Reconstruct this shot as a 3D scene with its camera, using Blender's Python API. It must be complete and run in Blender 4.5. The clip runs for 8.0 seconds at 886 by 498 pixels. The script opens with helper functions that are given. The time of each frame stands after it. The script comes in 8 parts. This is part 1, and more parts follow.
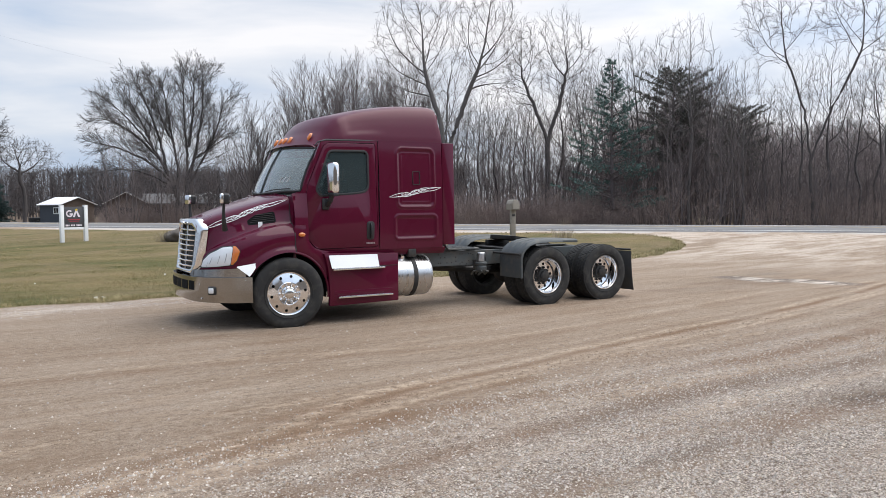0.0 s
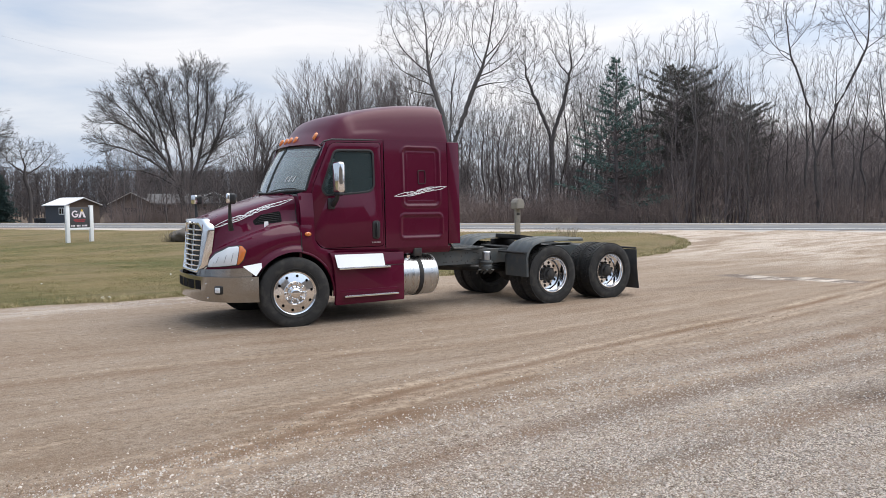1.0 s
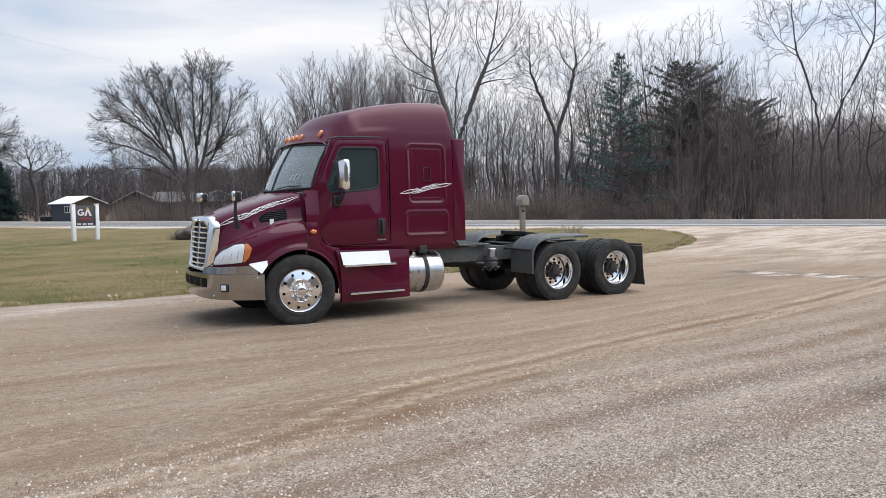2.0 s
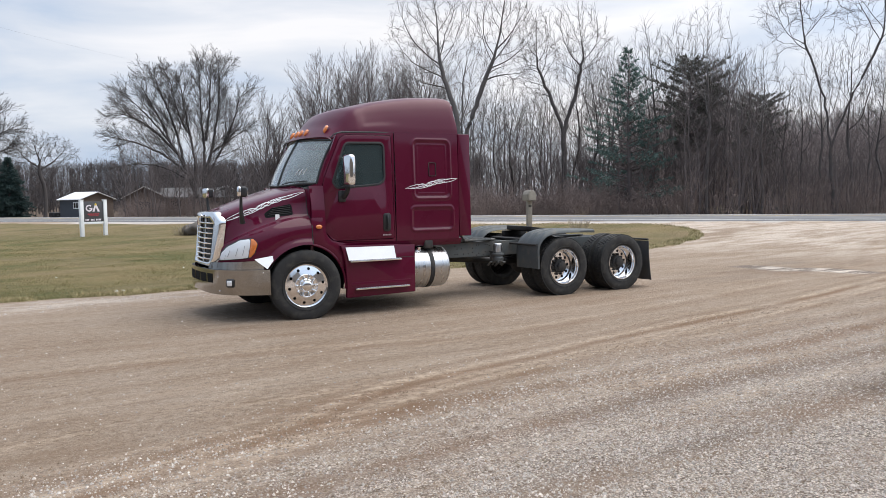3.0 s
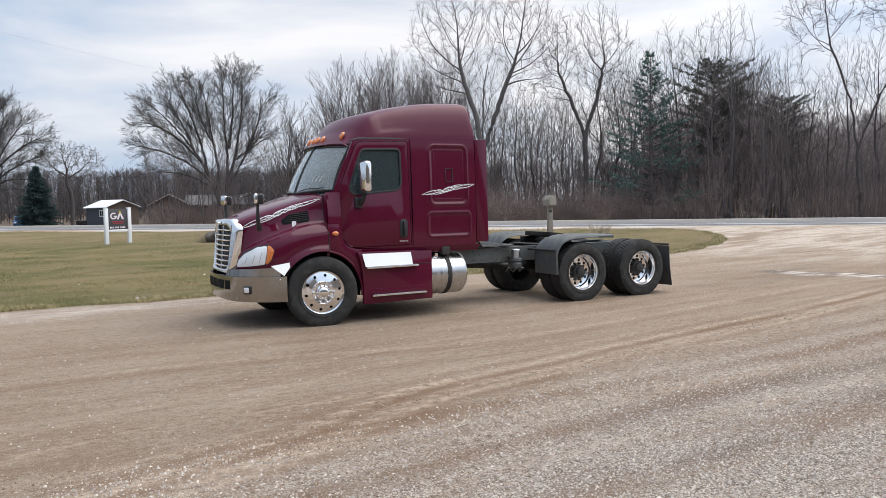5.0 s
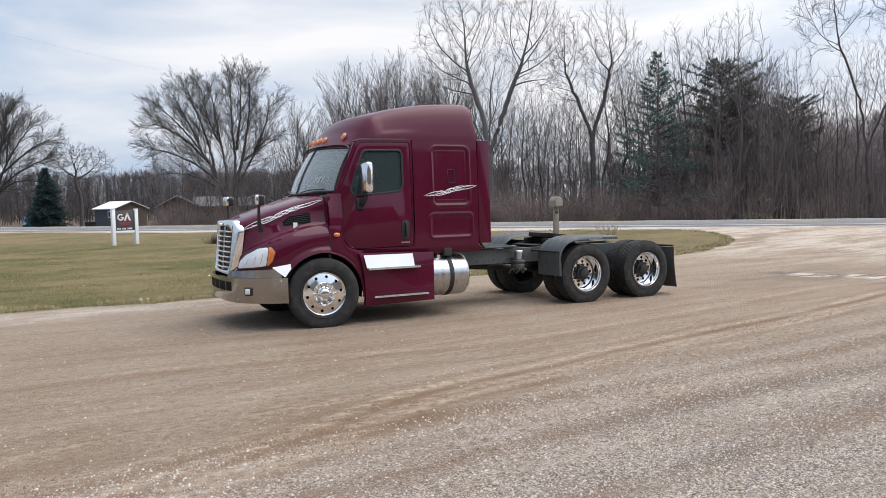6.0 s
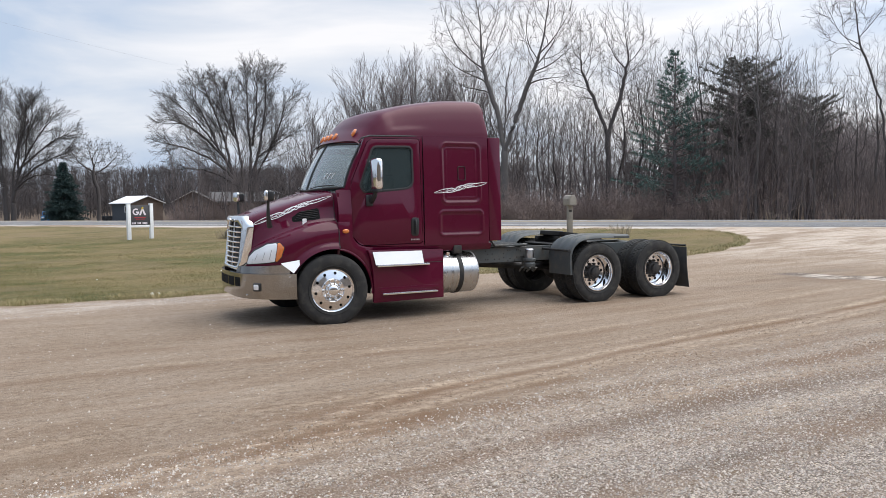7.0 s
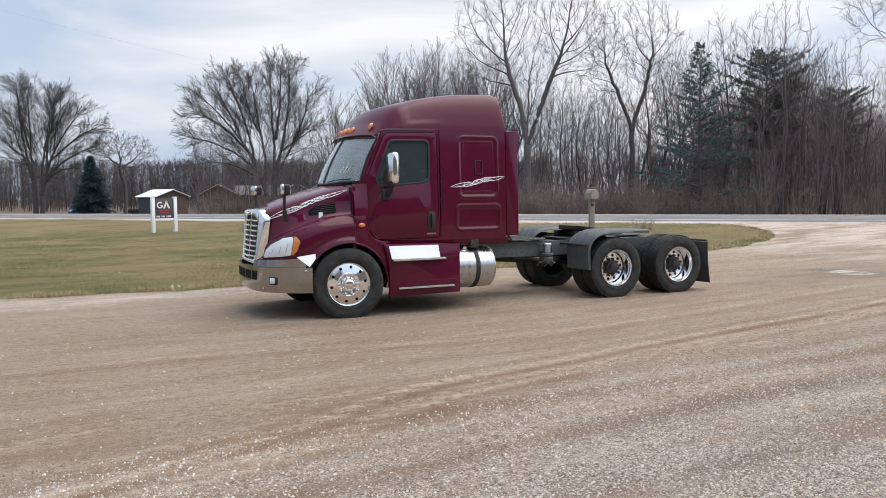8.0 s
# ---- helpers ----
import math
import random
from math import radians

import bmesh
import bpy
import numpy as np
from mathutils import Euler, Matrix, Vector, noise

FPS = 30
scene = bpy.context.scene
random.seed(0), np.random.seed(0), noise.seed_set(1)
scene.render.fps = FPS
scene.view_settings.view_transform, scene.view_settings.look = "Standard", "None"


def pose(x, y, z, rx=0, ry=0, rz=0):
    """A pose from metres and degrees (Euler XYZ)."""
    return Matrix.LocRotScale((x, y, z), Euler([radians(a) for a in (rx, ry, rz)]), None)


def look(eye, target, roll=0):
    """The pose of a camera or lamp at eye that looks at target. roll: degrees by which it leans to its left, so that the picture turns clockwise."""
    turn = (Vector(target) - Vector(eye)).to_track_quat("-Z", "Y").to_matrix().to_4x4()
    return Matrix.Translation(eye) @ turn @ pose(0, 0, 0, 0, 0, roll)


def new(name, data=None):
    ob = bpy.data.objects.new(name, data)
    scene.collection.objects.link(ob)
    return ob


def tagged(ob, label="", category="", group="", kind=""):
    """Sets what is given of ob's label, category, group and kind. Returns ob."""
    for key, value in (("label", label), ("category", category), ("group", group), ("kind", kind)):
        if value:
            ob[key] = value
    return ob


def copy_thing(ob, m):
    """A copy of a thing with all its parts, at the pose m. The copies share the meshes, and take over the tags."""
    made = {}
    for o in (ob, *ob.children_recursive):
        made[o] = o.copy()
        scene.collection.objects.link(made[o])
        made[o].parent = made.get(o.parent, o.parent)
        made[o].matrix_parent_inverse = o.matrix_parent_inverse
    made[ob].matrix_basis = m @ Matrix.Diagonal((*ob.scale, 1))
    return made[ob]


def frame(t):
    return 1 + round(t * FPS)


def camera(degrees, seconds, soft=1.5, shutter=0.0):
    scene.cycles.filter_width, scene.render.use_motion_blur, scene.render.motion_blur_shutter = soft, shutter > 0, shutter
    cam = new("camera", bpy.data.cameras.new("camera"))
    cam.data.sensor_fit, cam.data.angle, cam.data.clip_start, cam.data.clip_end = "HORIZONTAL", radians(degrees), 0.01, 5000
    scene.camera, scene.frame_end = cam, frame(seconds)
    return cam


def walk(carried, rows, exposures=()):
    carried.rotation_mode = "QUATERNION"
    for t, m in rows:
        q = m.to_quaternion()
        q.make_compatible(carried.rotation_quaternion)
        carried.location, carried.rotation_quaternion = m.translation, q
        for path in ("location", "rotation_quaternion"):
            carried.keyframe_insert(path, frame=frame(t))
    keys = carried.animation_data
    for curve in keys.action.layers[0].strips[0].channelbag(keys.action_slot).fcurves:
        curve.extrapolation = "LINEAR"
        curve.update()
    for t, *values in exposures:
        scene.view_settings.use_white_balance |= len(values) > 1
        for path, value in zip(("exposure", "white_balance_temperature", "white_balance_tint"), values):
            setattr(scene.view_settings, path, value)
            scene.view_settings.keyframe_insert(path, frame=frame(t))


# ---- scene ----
# camera: a phone held at eye height, panning slowly left
cam = camera(59.5, 8.0, soft=0.6)
PATH = [
    (0, (-3.79, -11.453, 1.705), (-2.748, -9.75, 1.59), -0.3),
    (0.5, (-3.798, -11.456, 1.699), (-2.76, -9.75, 1.583), -0.5),
    (1, (-3.814, -11.452, 1.703), (-2.781, -9.743, 1.586), -0.5),
    (1.5, (-3.827, -11.439, 1.703), (-2.799, -9.727, 1.584), -0.6),
    (3, (-3.793, -11.454, 1.698), (-2.788, -9.73, 1.562), -0.8),
    (3.5, (-3.787, -11.454, 1.7), (-2.794, -9.723, 1.565), -0.8),
    (4, (-3.778, -11.436, 1.7), (-2.798, -9.697, 1.569), -0.8),
    (4.5, (-3.744, -11.444, 1.699), (-2.778, -9.697, 1.575), -1.0),
    (6, (-3.59, -11.453, 1.697), (-2.654, -9.69, 1.58), -1.2),
    (6.5, (-3.547, -11.445, 1.699), (-2.625, -9.674, 1.579), -1.0),
    (7, (-3.493, -11.438, 1.693), (-2.591, -9.657, 1.57), -0.7),
    (7.5, (-3.444, -11.442, 1.697), (-2.567, -9.649, 1.568), -0.6),
    (8, (-3.377, -11.437, 1.694), (-2.53, -9.63, 1.556), -0.6),
]
walk(cam, [(t, look(eye, target, roll)) for t, eye, target, roll in PATH])

# world: a bright overcast sky, thin blue gaps between soft cloud, and a weak wide sun
SUN_UP, SUN_TURN = 66.0, 118.0
scene.view_settings.exposure = 1.2


def build_world():
    world = bpy.data.worlds.new("overcast_sky")
    scene.world = world
    world.use_nodes = True
    nt = world.node_tree
    nt.nodes.clear()
    N, L = nt.nodes.new, nt.links.new
    sky = N("ShaderNodeTexSky")
    sky.sky_type = "NISHITA"
    sky.sun_disc = False
    sky.sun_elevation, sky.sun_rotation = radians(SUN_UP), radians(SUN_TURN)
    sky.air_density, sky.dust_density = 1.0, 2.0
    co = N("ShaderNodeTexCoord")
    mp = N("ShaderNodeMapping")
    mp.inputs["Scale"].default_value = (1.0, 1.0, 3.6)
    mp.inputs["Rotation"].default_value = (0.05, 0.08, 0.4)
    n1 = N("ShaderNodeTexNoise")
    n1.inputs["Scale"].default_value, n1.inputs["Detail"].default_value, n1.inputs["Roughness"].default_value = 2.3, 6, 0.52
    n1.inputs["Distortion"].default_value = 0.5
    ramp = N("ShaderNodeValToRGB")
    ramp.color_ramp.elements[0].position, ramp.color_ramp.elements[0].color = 0.46, (0.50, 0.60, 0.76, 1)
    ramp.color_ramp.elements[1].position, ramp.color_ramp.elements[1].color = 0.76, (0.96, 0.945, 0.96, 1)
    mid = ramp.color_ramp.elements.new(0.60)
    mid.color = (0.70, 0.745, 0.83, 1)
    cloud = N("ShaderNodeBackground")
    # cloud is brighter towards the hidden sun
    up, turn = radians(SUN_UP), radians(SUN_TURN)
    toward = N("ShaderNodeVectorMath")
    toward.operation = "DOT_PRODUCT"
    toward.inputs[1].default_value = (math.sin(turn) * math.cos(up), math.cos(turn) * math.cos(up), math.sin(up))
    L(co.outputs["Generated"], toward.inputs[0])
    glow = N("ShaderNodeMapRange")
    glow.interpolation_type = "SMOOTHSTEP"
    glow.inputs["From Min"].default_value, glow.inputs["From Max"].default_value = 0.22, 1.0
    glow.inputs["To Min"].default_value, glow.inputs["To Max"].default_value = 0.485, 1.30
    L(toward.outputs["Value"], glow.inputs["Value"])
    L(glow.outputs[0], cloud.inputs["Strength"])
    clear = N("ShaderNodeBackground")
    clear.inputs["Strength"].default_value = 0.05
    mix = N("ShaderNodeMixShader")
    mix.inputs[0].default_value = 0.88
    out = N("ShaderNodeOutputWorld")
    L(co.outputs["Generated"], mp.inputs["Vector"])
    L(mp.outputs[0], n1.inputs["Vector"])
    # the cover is thicker and whiter to the north-east
    side = N("ShaderNodeVectorMath")
    side.operation = "DOT_PRODUCT"
    side.inputs[1].default_value = (0.87, 0.50, 0.0)
    L(co.outputs["Generated"], side.inputs[0])
    cover = N("ShaderNodeMath")
    cover.operation = "MULTIPLY_ADD"
    cover.inputs[1].default_value = 0.45
    thin = N("ShaderNodeMath")
    thin.operation = "SUBTRACT"
    thin.inputs[1].default_value = 0.22
    L(n1.outputs["Fac"], thin.inputs[0])
    L(side.outputs["Value"], cover.inputs[0])
    L(thin.outputs[0], cover.inputs[2])
    L(cover.outputs[0], ramp.inputs[0])
    # thin cloud before the sun is warmer
    warm = N("ShaderNodeMix")
    warm.data_type, warm.blend_type = "RGBA", "MULTIPLY"
    near_sun = N("ShaderNodeMapRange")
    near_sun.inputs["From Min"].default_value, near_sun.inputs["From Max"].default_value = 0.5, 0.95
    L(toward.outputs["Value"], near_sun.inputs["Value"])
    L(near_sun.outputs[0], warm.inputs[0])
    L(ramp.outputs[0], warm.inputs[6])
    warm.inputs[7].default_value = (1.0, 0.93, 0.82, 1)
    L(warm.outputs[2], cloud.inputs["Color"])
    L(sky.outputs[0], clear.inputs["Color"])
    L(clear.outputs[0], mix.inputs[1])
    L(cloud.outputs[0], mix.inputs[2])
    L(mix.outputs[0], out.inputs[0])
    sun = new("sun", bpy.data.lights.new("sun", "SUN"))
    sun.data.energy, sun.data.angle, sun.data.color = 1.12, radians(70), (1.0, 0.94, 0.87)
    up, turn = radians(SUN_UP), radians(SUN_TURN)
    way = Vector((math.sin(turn) * math.cos(up), math.cos(turn) * math.cos(up), math.sin(up)))
    sun.matrix_world = look(way * 60, (0, 0, 0))


build_world()

# ---- materials ----
def material(name, color, rough=0.6, metal=0.0, vary=0.12, scale=3.0, fine=60.0, bump=0.0, coat=0.0, stain=None, stain_at=0.6,
             island=0.0, per_object=0.0, spec=0.5, rough_vary=0.1, stretch=(1, 1, 1), bump_scale=0.02, coat_rough=0.04):
    """A procedural surface: coarse stains, fine grain, relief, and optional variation from piece to piece."""
    m = bpy.data.materials.new(name)
    m.use_nodes = True
    nt = m.node_tree
    N, L = nt.nodes.new, nt.links.new
    b = nt.nodes["Principled BSDF"]
    b.inputs["Metallic"].default_value = metal
    b.inputs["Specular IOR Level"].default_value = spec
    b.inputs["Coat Weight"].default_value = coat
    b.inputs["Coat Roughness"].default_value = coat_rough
    co = N("ShaderNodeTexCoord")
    mp = N("ShaderNodeMapping")
    mp.inputs["Scale"].default_value = stretch
    L(co.outputs["Object"], mp.inputs["Vector"])
    big, small = N("ShaderNodeTexNoise"), N("ShaderNodeTexNoise")
    big.inputs["Scale"].default_value, big.inputs["Detail"].default_value = scale, 5
    small.inputs["Scale"].default_value, small.inputs["Detail"].default_value = fine, 3
    L(mp.outputs[0], big.inputs["Vector"])
    L(mp.outputs[0], small.inputs["Vector"])
    tone = N("ShaderNodeMath")
    tone.operation = "MULTIPLY_ADD"
    L(small.outputs["Fac"], tone.inputs[0])
    tone.inputs[1].default_value = 0.5
    L(big.outputs["Fac"], tone.inputs[2])
    fac = tone.outputs[0]
    for amount, node, socket in ((island, "ShaderNodeNewGeometry", "Random Per Island"), (per_object, "ShaderNodeObjectInfo", "Random")):
        if amount:
            src, add = N(node), N("ShaderNodeMath")
            add.operation = "MULTIPLY_ADD"
            L(src.outputs[socket], add.inputs[0])
            add.inputs[1].default_value = amount
            L(fac, add.inputs[2])
            fac = add.outputs[0]
    span = N("ShaderNodeMapRange")
    span.inputs["From Min"].default_value, span.inputs["From Max"].default_value = 0.35, 1.15 + island + per_object
    span.inputs["To Min"].default_value, span.inputs["To Max"].default_value = 1 - vary, 1 + vary
    L(fac, span.inputs["Value"])
    mul = N("ShaderNodeMix")
    mul.data_type, mul.blend_type = "RGBA", "MULTIPLY"
    mul.inputs[0].default_value = 1.0
    mul.inputs[6].default_value = (*color, 1)
    L(span.outputs[0], mul.inputs[7])
    shade = mul.outputs[2]
    if stain:
        patch, edge, over = N("ShaderNodeTexNoise"), N("ShaderNodeMapRange"), N("ShaderNodeMix")
        patch.inputs["Scale"].default_value, patch.inputs["Detail"].default_value = scale * 1.7, 7
        L(mp.outputs[0], patch.inputs["Vector"])
        edge.inputs["From Min"].default_value, edge.inputs["From Max"].default_value = stain_at - 0.12, stain_at + 0.12
        L(patch.outputs["Fac"], edge.inputs["Value"])
        over.data_type = "RGBA"
        L(edge.outputs[0], over.inputs[0])
        L(shade, over.inputs[6])
        over.inputs[7].default_value = (*stain, 1)
        shade = over.outputs[2]
    L(shade, b.inputs["Base Color"])
    rr = N("ShaderNodeMapRange")
    rr.inputs["From Min"].default_value, rr.inputs["From Max"].default_value = 0.3, 0.7
    rr.inputs["To Min"].default_value, rr.inputs["To Max"].default_value = max(0.02, rough - rough_vary), min(1, rough + rough_vary)
    L(big.outputs["Fac"], rr.inputs["Value"])
    L(rr.outputs[0], b.inputs["Roughness"])
    if bump:
        bp = N("ShaderNodeBump")
        bp.inputs["Strength"].default_value, bp.inputs["Distance"].default_value = bump, bump_scale
        L(small.outputs["Fac"], bp.inputs["Height"])
        L(bp.outputs[0], b.inputs["Normal"])
    return m


def glass(name, color, rough=0.02, haze=0.0):
    m = bpy.data.materials.new(name)
    m.use_nodes = True
    b = m.node_tree.nodes["Principled BSDF"]
    b.inputs["Base Color"].default_value = (*color, 1)
    b.inputs["Roughness"].default_value = rough
    # this diffuse share puts the brightness of reflected sky into the glass colour
    b.inputs["Transmission Weight"].default_value = 1.0 - haze
    b.inputs["IOR"].default_value = 1.45
    return m


# ---- mesh tools ----
def empty(name, label="", category="", group="", at=(0, 0, 0), turn=0.0):
    ob = new(name)
    ob.matrix_world = pose(*at, 0, 0, turn)
    return tagged(ob, label, category, group)


def part(name, bm, mat, parent=None, label="", smooth=25):
    """Links a bmesh as one mesh object under a thing or a part."""
    if len(bm.verts):
        bmesh.ops.recalc_face_normals(bm, faces=bm.faces)
    me = bpy.data.meshes.new(name)
    if smooth:
        limit = radians(smooth)
        for f in bm.faces:
            f.smooth = True
        for e in bm.edges:
            if len(e.link_faces) == 2 and e.calc_face_angle(0) > limit:
                e.smooth = False
    bm.to_mesh(me)
    bm.free()
    me.materials.append(mat)
    ob = new(name, me)
    if parent:
        ob.parent = parent
    return tagged(ob, label)


def raw(name, verts, faces, mat, parent=None, label="", smooth=True):
    me = bpy.data.meshes.new(name)
    me.from_pydata(verts, [], faces)
    if smooth:
        me.polygons.foreach_set("use_smooth", [True] * len(me.polygons))
    me.materials.append(mat)
    me.update()
    ob = new(name, me)
    if parent:
        ob.parent = parent
    return tagged(ob, label)


def box(x0, x1, y0, y1, z0, z1, bevel=0.0, bm=None, seg=2):
    bm2 = bmesh.new()
    bmesh.ops.create_cube(bm2, size=1.0)
    for v in bm2.verts:
        v.co = Vector(((x0 + x1) / 2 + v.co.x * (x1 - x0), (y0 + y1) / 2 + v.co.y * (y1 - y0), (z0 + z1) / 2 + v.co.z * (z1 - z0)))
    if bevel:
        bmesh.ops.bevel(bm2, geom=list(bm2.edges), offset=bevel, segments=seg, affect="EDGES", profile=0.5)
    return merge(bm, bm2)


def merge(bm, extra):
    """Adds one bmesh to another."""
    if bm is None:
        return extra
    seen = {v: bm.verts.new(v.co) for v in extra.verts}
    for f in extra.faces:
        bm.faces.new([seen[v] for v in f.verts])
    extra.free()
    return bm


def moved(bm, m):
    bmesh.ops.transform(bm, matrix=m, verts=bm.verts)
    return bm


def lathe(profile, n=48, bm=None, m=None, closed=False):
    """Turns (radius, height) pairs round the z axis."""
    b = bmesh.new()
    rings = []
    for r, h in profile:
        if r < 1e-5:
            rings.append([b.verts.new((0, 0, h))])
        else:
            rings.append([b.verts.new((r * math.cos(2 * math.pi * k / n), r * math.sin(2 * math.pi * k / n), h)) for k in range(n)])
    pairs = list(zip(rings, rings[1:])) + ([(rings[-1], rings[0])] if closed else [])
    for a, c in pairs:
        for k in range(n):
            j = (k + 1) % n
            if len(a) == 1 and len(c) == 1:
                continue
            if len(a) == 1:
                b.faces.new((a[0], c[k], c[j]))
            elif len(c) == 1:
                b.faces.new((a[k], a[j], c[0]))
            else:
                b.faces.new((a[k], a[j], c[j], c[k]))
    if m is not None:
        moved(b, m)
    return merge(bm, b)


def tube(points, r, n=8, bm=None):
    """A round bar through the points; r may be a list."""
    b = bmesh.new()
    pts = [Vector(p) for p in points]
    rs = r if isinstance(r, (list, tuple)) else [r] * len(pts)
    rings = []
    for i, p in enumerate(pts):
        d = (pts[min(i + 1, len(pts) - 1)] - pts[max(i - 1, 0)]).normalized()
        a = d.orthogonal().normalized() if i == 0 else (a - d * a.dot(d)).normalized()
        c = d.cross(a)
        rings.append([b.verts.new(p + (a * math.cos(2 * math.pi * k / n) + c * math.sin(2 * math.pi * k / n)) * rs[i]) for k in range(n)])
    for u, w in zip(rings, rings[1:]):
        for k in range(n):
            b.faces.new((u[k], u[(k + 1) % n], w[(k + 1) % n], w[k]))
    b.faces.new(rings[0][::-1])
    b.faces.new(rings[-1])
    return merge(bm, b)


def rounded(corners, radius, seg=5):
    """A polygon (x, z) with its corners rounded; radius may be a list."""
    out, n = [], len(corners)
    for i, p in enumerate(corners):
        p, a, c = Vector(p), Vector(corners[i - 1]), Vector(corners[(i + 1) % n])
        r = radius[i] if isinstance(radius, (list, tuple)) else radius
        if r <= 0:
            out.append(tuple(p))
            continue
        u, w = (a - p).normalized(), (c - p).normalized()
        half = math.acos(max(-1, min(1, u.dot(w)))) / 2
        d = min(r / max(math.tan(half), 0.05), 0.48 * (a - p).length, 0.48 * (c - p).length)
        s, e = p + u * d, p + w * d
        for k in range(seg + 1):
            t = k / seg
            out.append(tuple((s * (1 - t) + p * t) * (1 - t) + (p * (1 - t) + e * t) * t))
    return out


def plate(outline, y, depth, holes=(), bevel=0.0, bm=None):
    """A plate in the x-z plane at y, its thickness going to y + depth, with holes through it."""
    b = bmesh.new()
    edges = []
    for loop in (outline, *holes):
        vs = [b.verts.new((p[0], y, p[1])) for p in loop]
        edges += [b.edges.new((vs[i], vs[(i + 1) % len(vs)])) for i in range(len(vs))]
    if holes:
        bmesh.ops.triangle_fill(b, use_beauty=True, use_dissolve=False, edges=edges)
    else:
        b.faces.new(list(b.verts))
    front = list(b.faces)
    rim = [e for e in b.edges if len(e.link_faces) == 1]
    res = bmesh.ops.extrude_face_region(b, geom=front)
    back = [g for g in res["geom"] if isinstance(g, bmesh.types.BMVert)]
    bmesh.ops.translate(b, verts=back, vec=(0, depth, 0))
    if bevel:
        lip = [e for e in b.edges if all(abs(v.co.y - y) < 1e-6 for v in e.verts) and any(abs(f.normal.y) < 0.5 for f in e.link_faces)]
        b.normal_update()
        lip = [e for e in b.edges if all(abs(v.co.y - y) < 1e-6 for v in e.verts) and len(e.link_faces) == 2 and abs(e.link_faces[0].normal.dot(e.link_faces[1].normal)) < 0.5]
        bmesh.ops.bevel(b, geom=lip, offset=bevel, segments=2, affect="EDGES", profile=0.5)
    return merge(bm, b)


def curve_at(knots, x):
    """Smooth value of a curve given by (x, value) knots."""
    xs, ys = [k[0] for k in knots], [k[1] for k in knots]
    if x <= xs[0]:
        return ys[0]
    if x >= xs[-1]:
        return ys[-1]
    i = max(k for k in range(len(xs) - 1) if xs[k] <= x)
    t = (x - xs[i]) / (xs[i + 1] - xs[i])
    def slope(k):
        if k == 0 or k == len(xs) - 1:
            j = 0 if k == 0 else k - 1
            return (ys[j + 1] - ys[j]) / (xs[j + 1] - xs[j])
        return (ys[k + 1] - ys[k - 1]) / (xs[k + 1] - xs[k - 1])
    h = xs[i + 1] - xs[i]
    m0, m1 = slope(i) * h, slope(i + 1) * h
    return ((2 * t**3 - 3 * t**2 + 1) * ys[i] + (t**3 - 2 * t**2 + t) * m0 + (-2 * t**3 + 3 * t**2) * ys[i + 1] + (t**3 - t**2) * m1)


def sheet(f, nu, nv, bm=None, mirror=False):
    """A surface of nu x nv cells from f(u, v) in 0..1; mirror adds the other side of the truck (y to -y)."""
    b = bmesh.new() if bm is None else bm
    for sign in ((1, -1) if mirror else (1,)):
        rows = []
        for i in range(nu + 1):
            row = []
            for j in range(nv + 1):
                x, y, z = f(i / nu, j / nv)
                row.append(b.verts.new((x, sign * y, z)))
            rows.append(row)
        for i in range(nu):
            for j in range(nv):
                q = (rows[i][j], rows[i + 1][j], rows[i + 1][j + 1], rows[i][j + 1])
                b.faces.new(q if sign > 0 else q[::-1])
    return b


def weld(bm, dist=0.0008):
    bmesh.ops.remove_doubles(bm, verts=bm.verts, dist=dist)
    return bm


def thick(bm, t):
    """Gives an open sheet real thickness, inwards."""
    bmesh.ops.recalc_face_normals(bm, faces=bm.faces)
    bmesh.ops.solidify(bm, geom=list(bm.faces), thickness=t)
    return bm


def smoothstep(a, b, x):
    t = max(0.0, min(1.0, (x - a) / (b - a)))
    return t * t * (3 - 2 * t)

# ---- ground ----
# The road runs along (-0.632, 0.775); "across" is the distance from the truck's front axle over the road.
ALONG, OVER = Vector((-0.632, 0.775)), Vector((0.775, 0.632))
ROAD_NEAR, ROAD_FAR, ROAD_Z = 25.2, 34.6, 0.50
STAKE = Vector((-3.74, -11.44))


def spot(bearing, distance):
    """A place by its bearing (degrees from north, clockwise) and distance from the survey stake."""
    a = radians(bearing)
    return STAKE.x + distance * math.sin(a), STAKE.y + distance * math.cos(a)


def across(x, y):
    return x * OVER.x + y * OVER.y


DAMP = (2.92, -7.67)
RUT_A = ((-9, -8.6), (-5.5, -7.2), (-2.4, -6.12), (-1.24, -5.50), (-0.37, -5.10), (1.17, -4.78), (3.0, -4.42), (5.77, -3.95), (8.73, -3.34), (13, -2.3), (18, -0.5))
RUT_B = ((-12, -3.4), (-3.75, -2.87), (-1.73, -2.9), (0.13, -3.30), (1.65, -3.42), (4.0, -3.1), (9.0, -2.1))
RUT_C = ((-6, -6.9), (-3.58, -6.29), (-2.44, -6.12), (-0.4, -6.06), (1.86, -6.04), (4.7, -5.93), (9, -5.2), (14, -3.6))
RUT_D = ((-9, -7.6), (-4, -7.35), (0.8, -6.80), (2.65, -6.72), (5.0, -6.70), (9, -6.0))
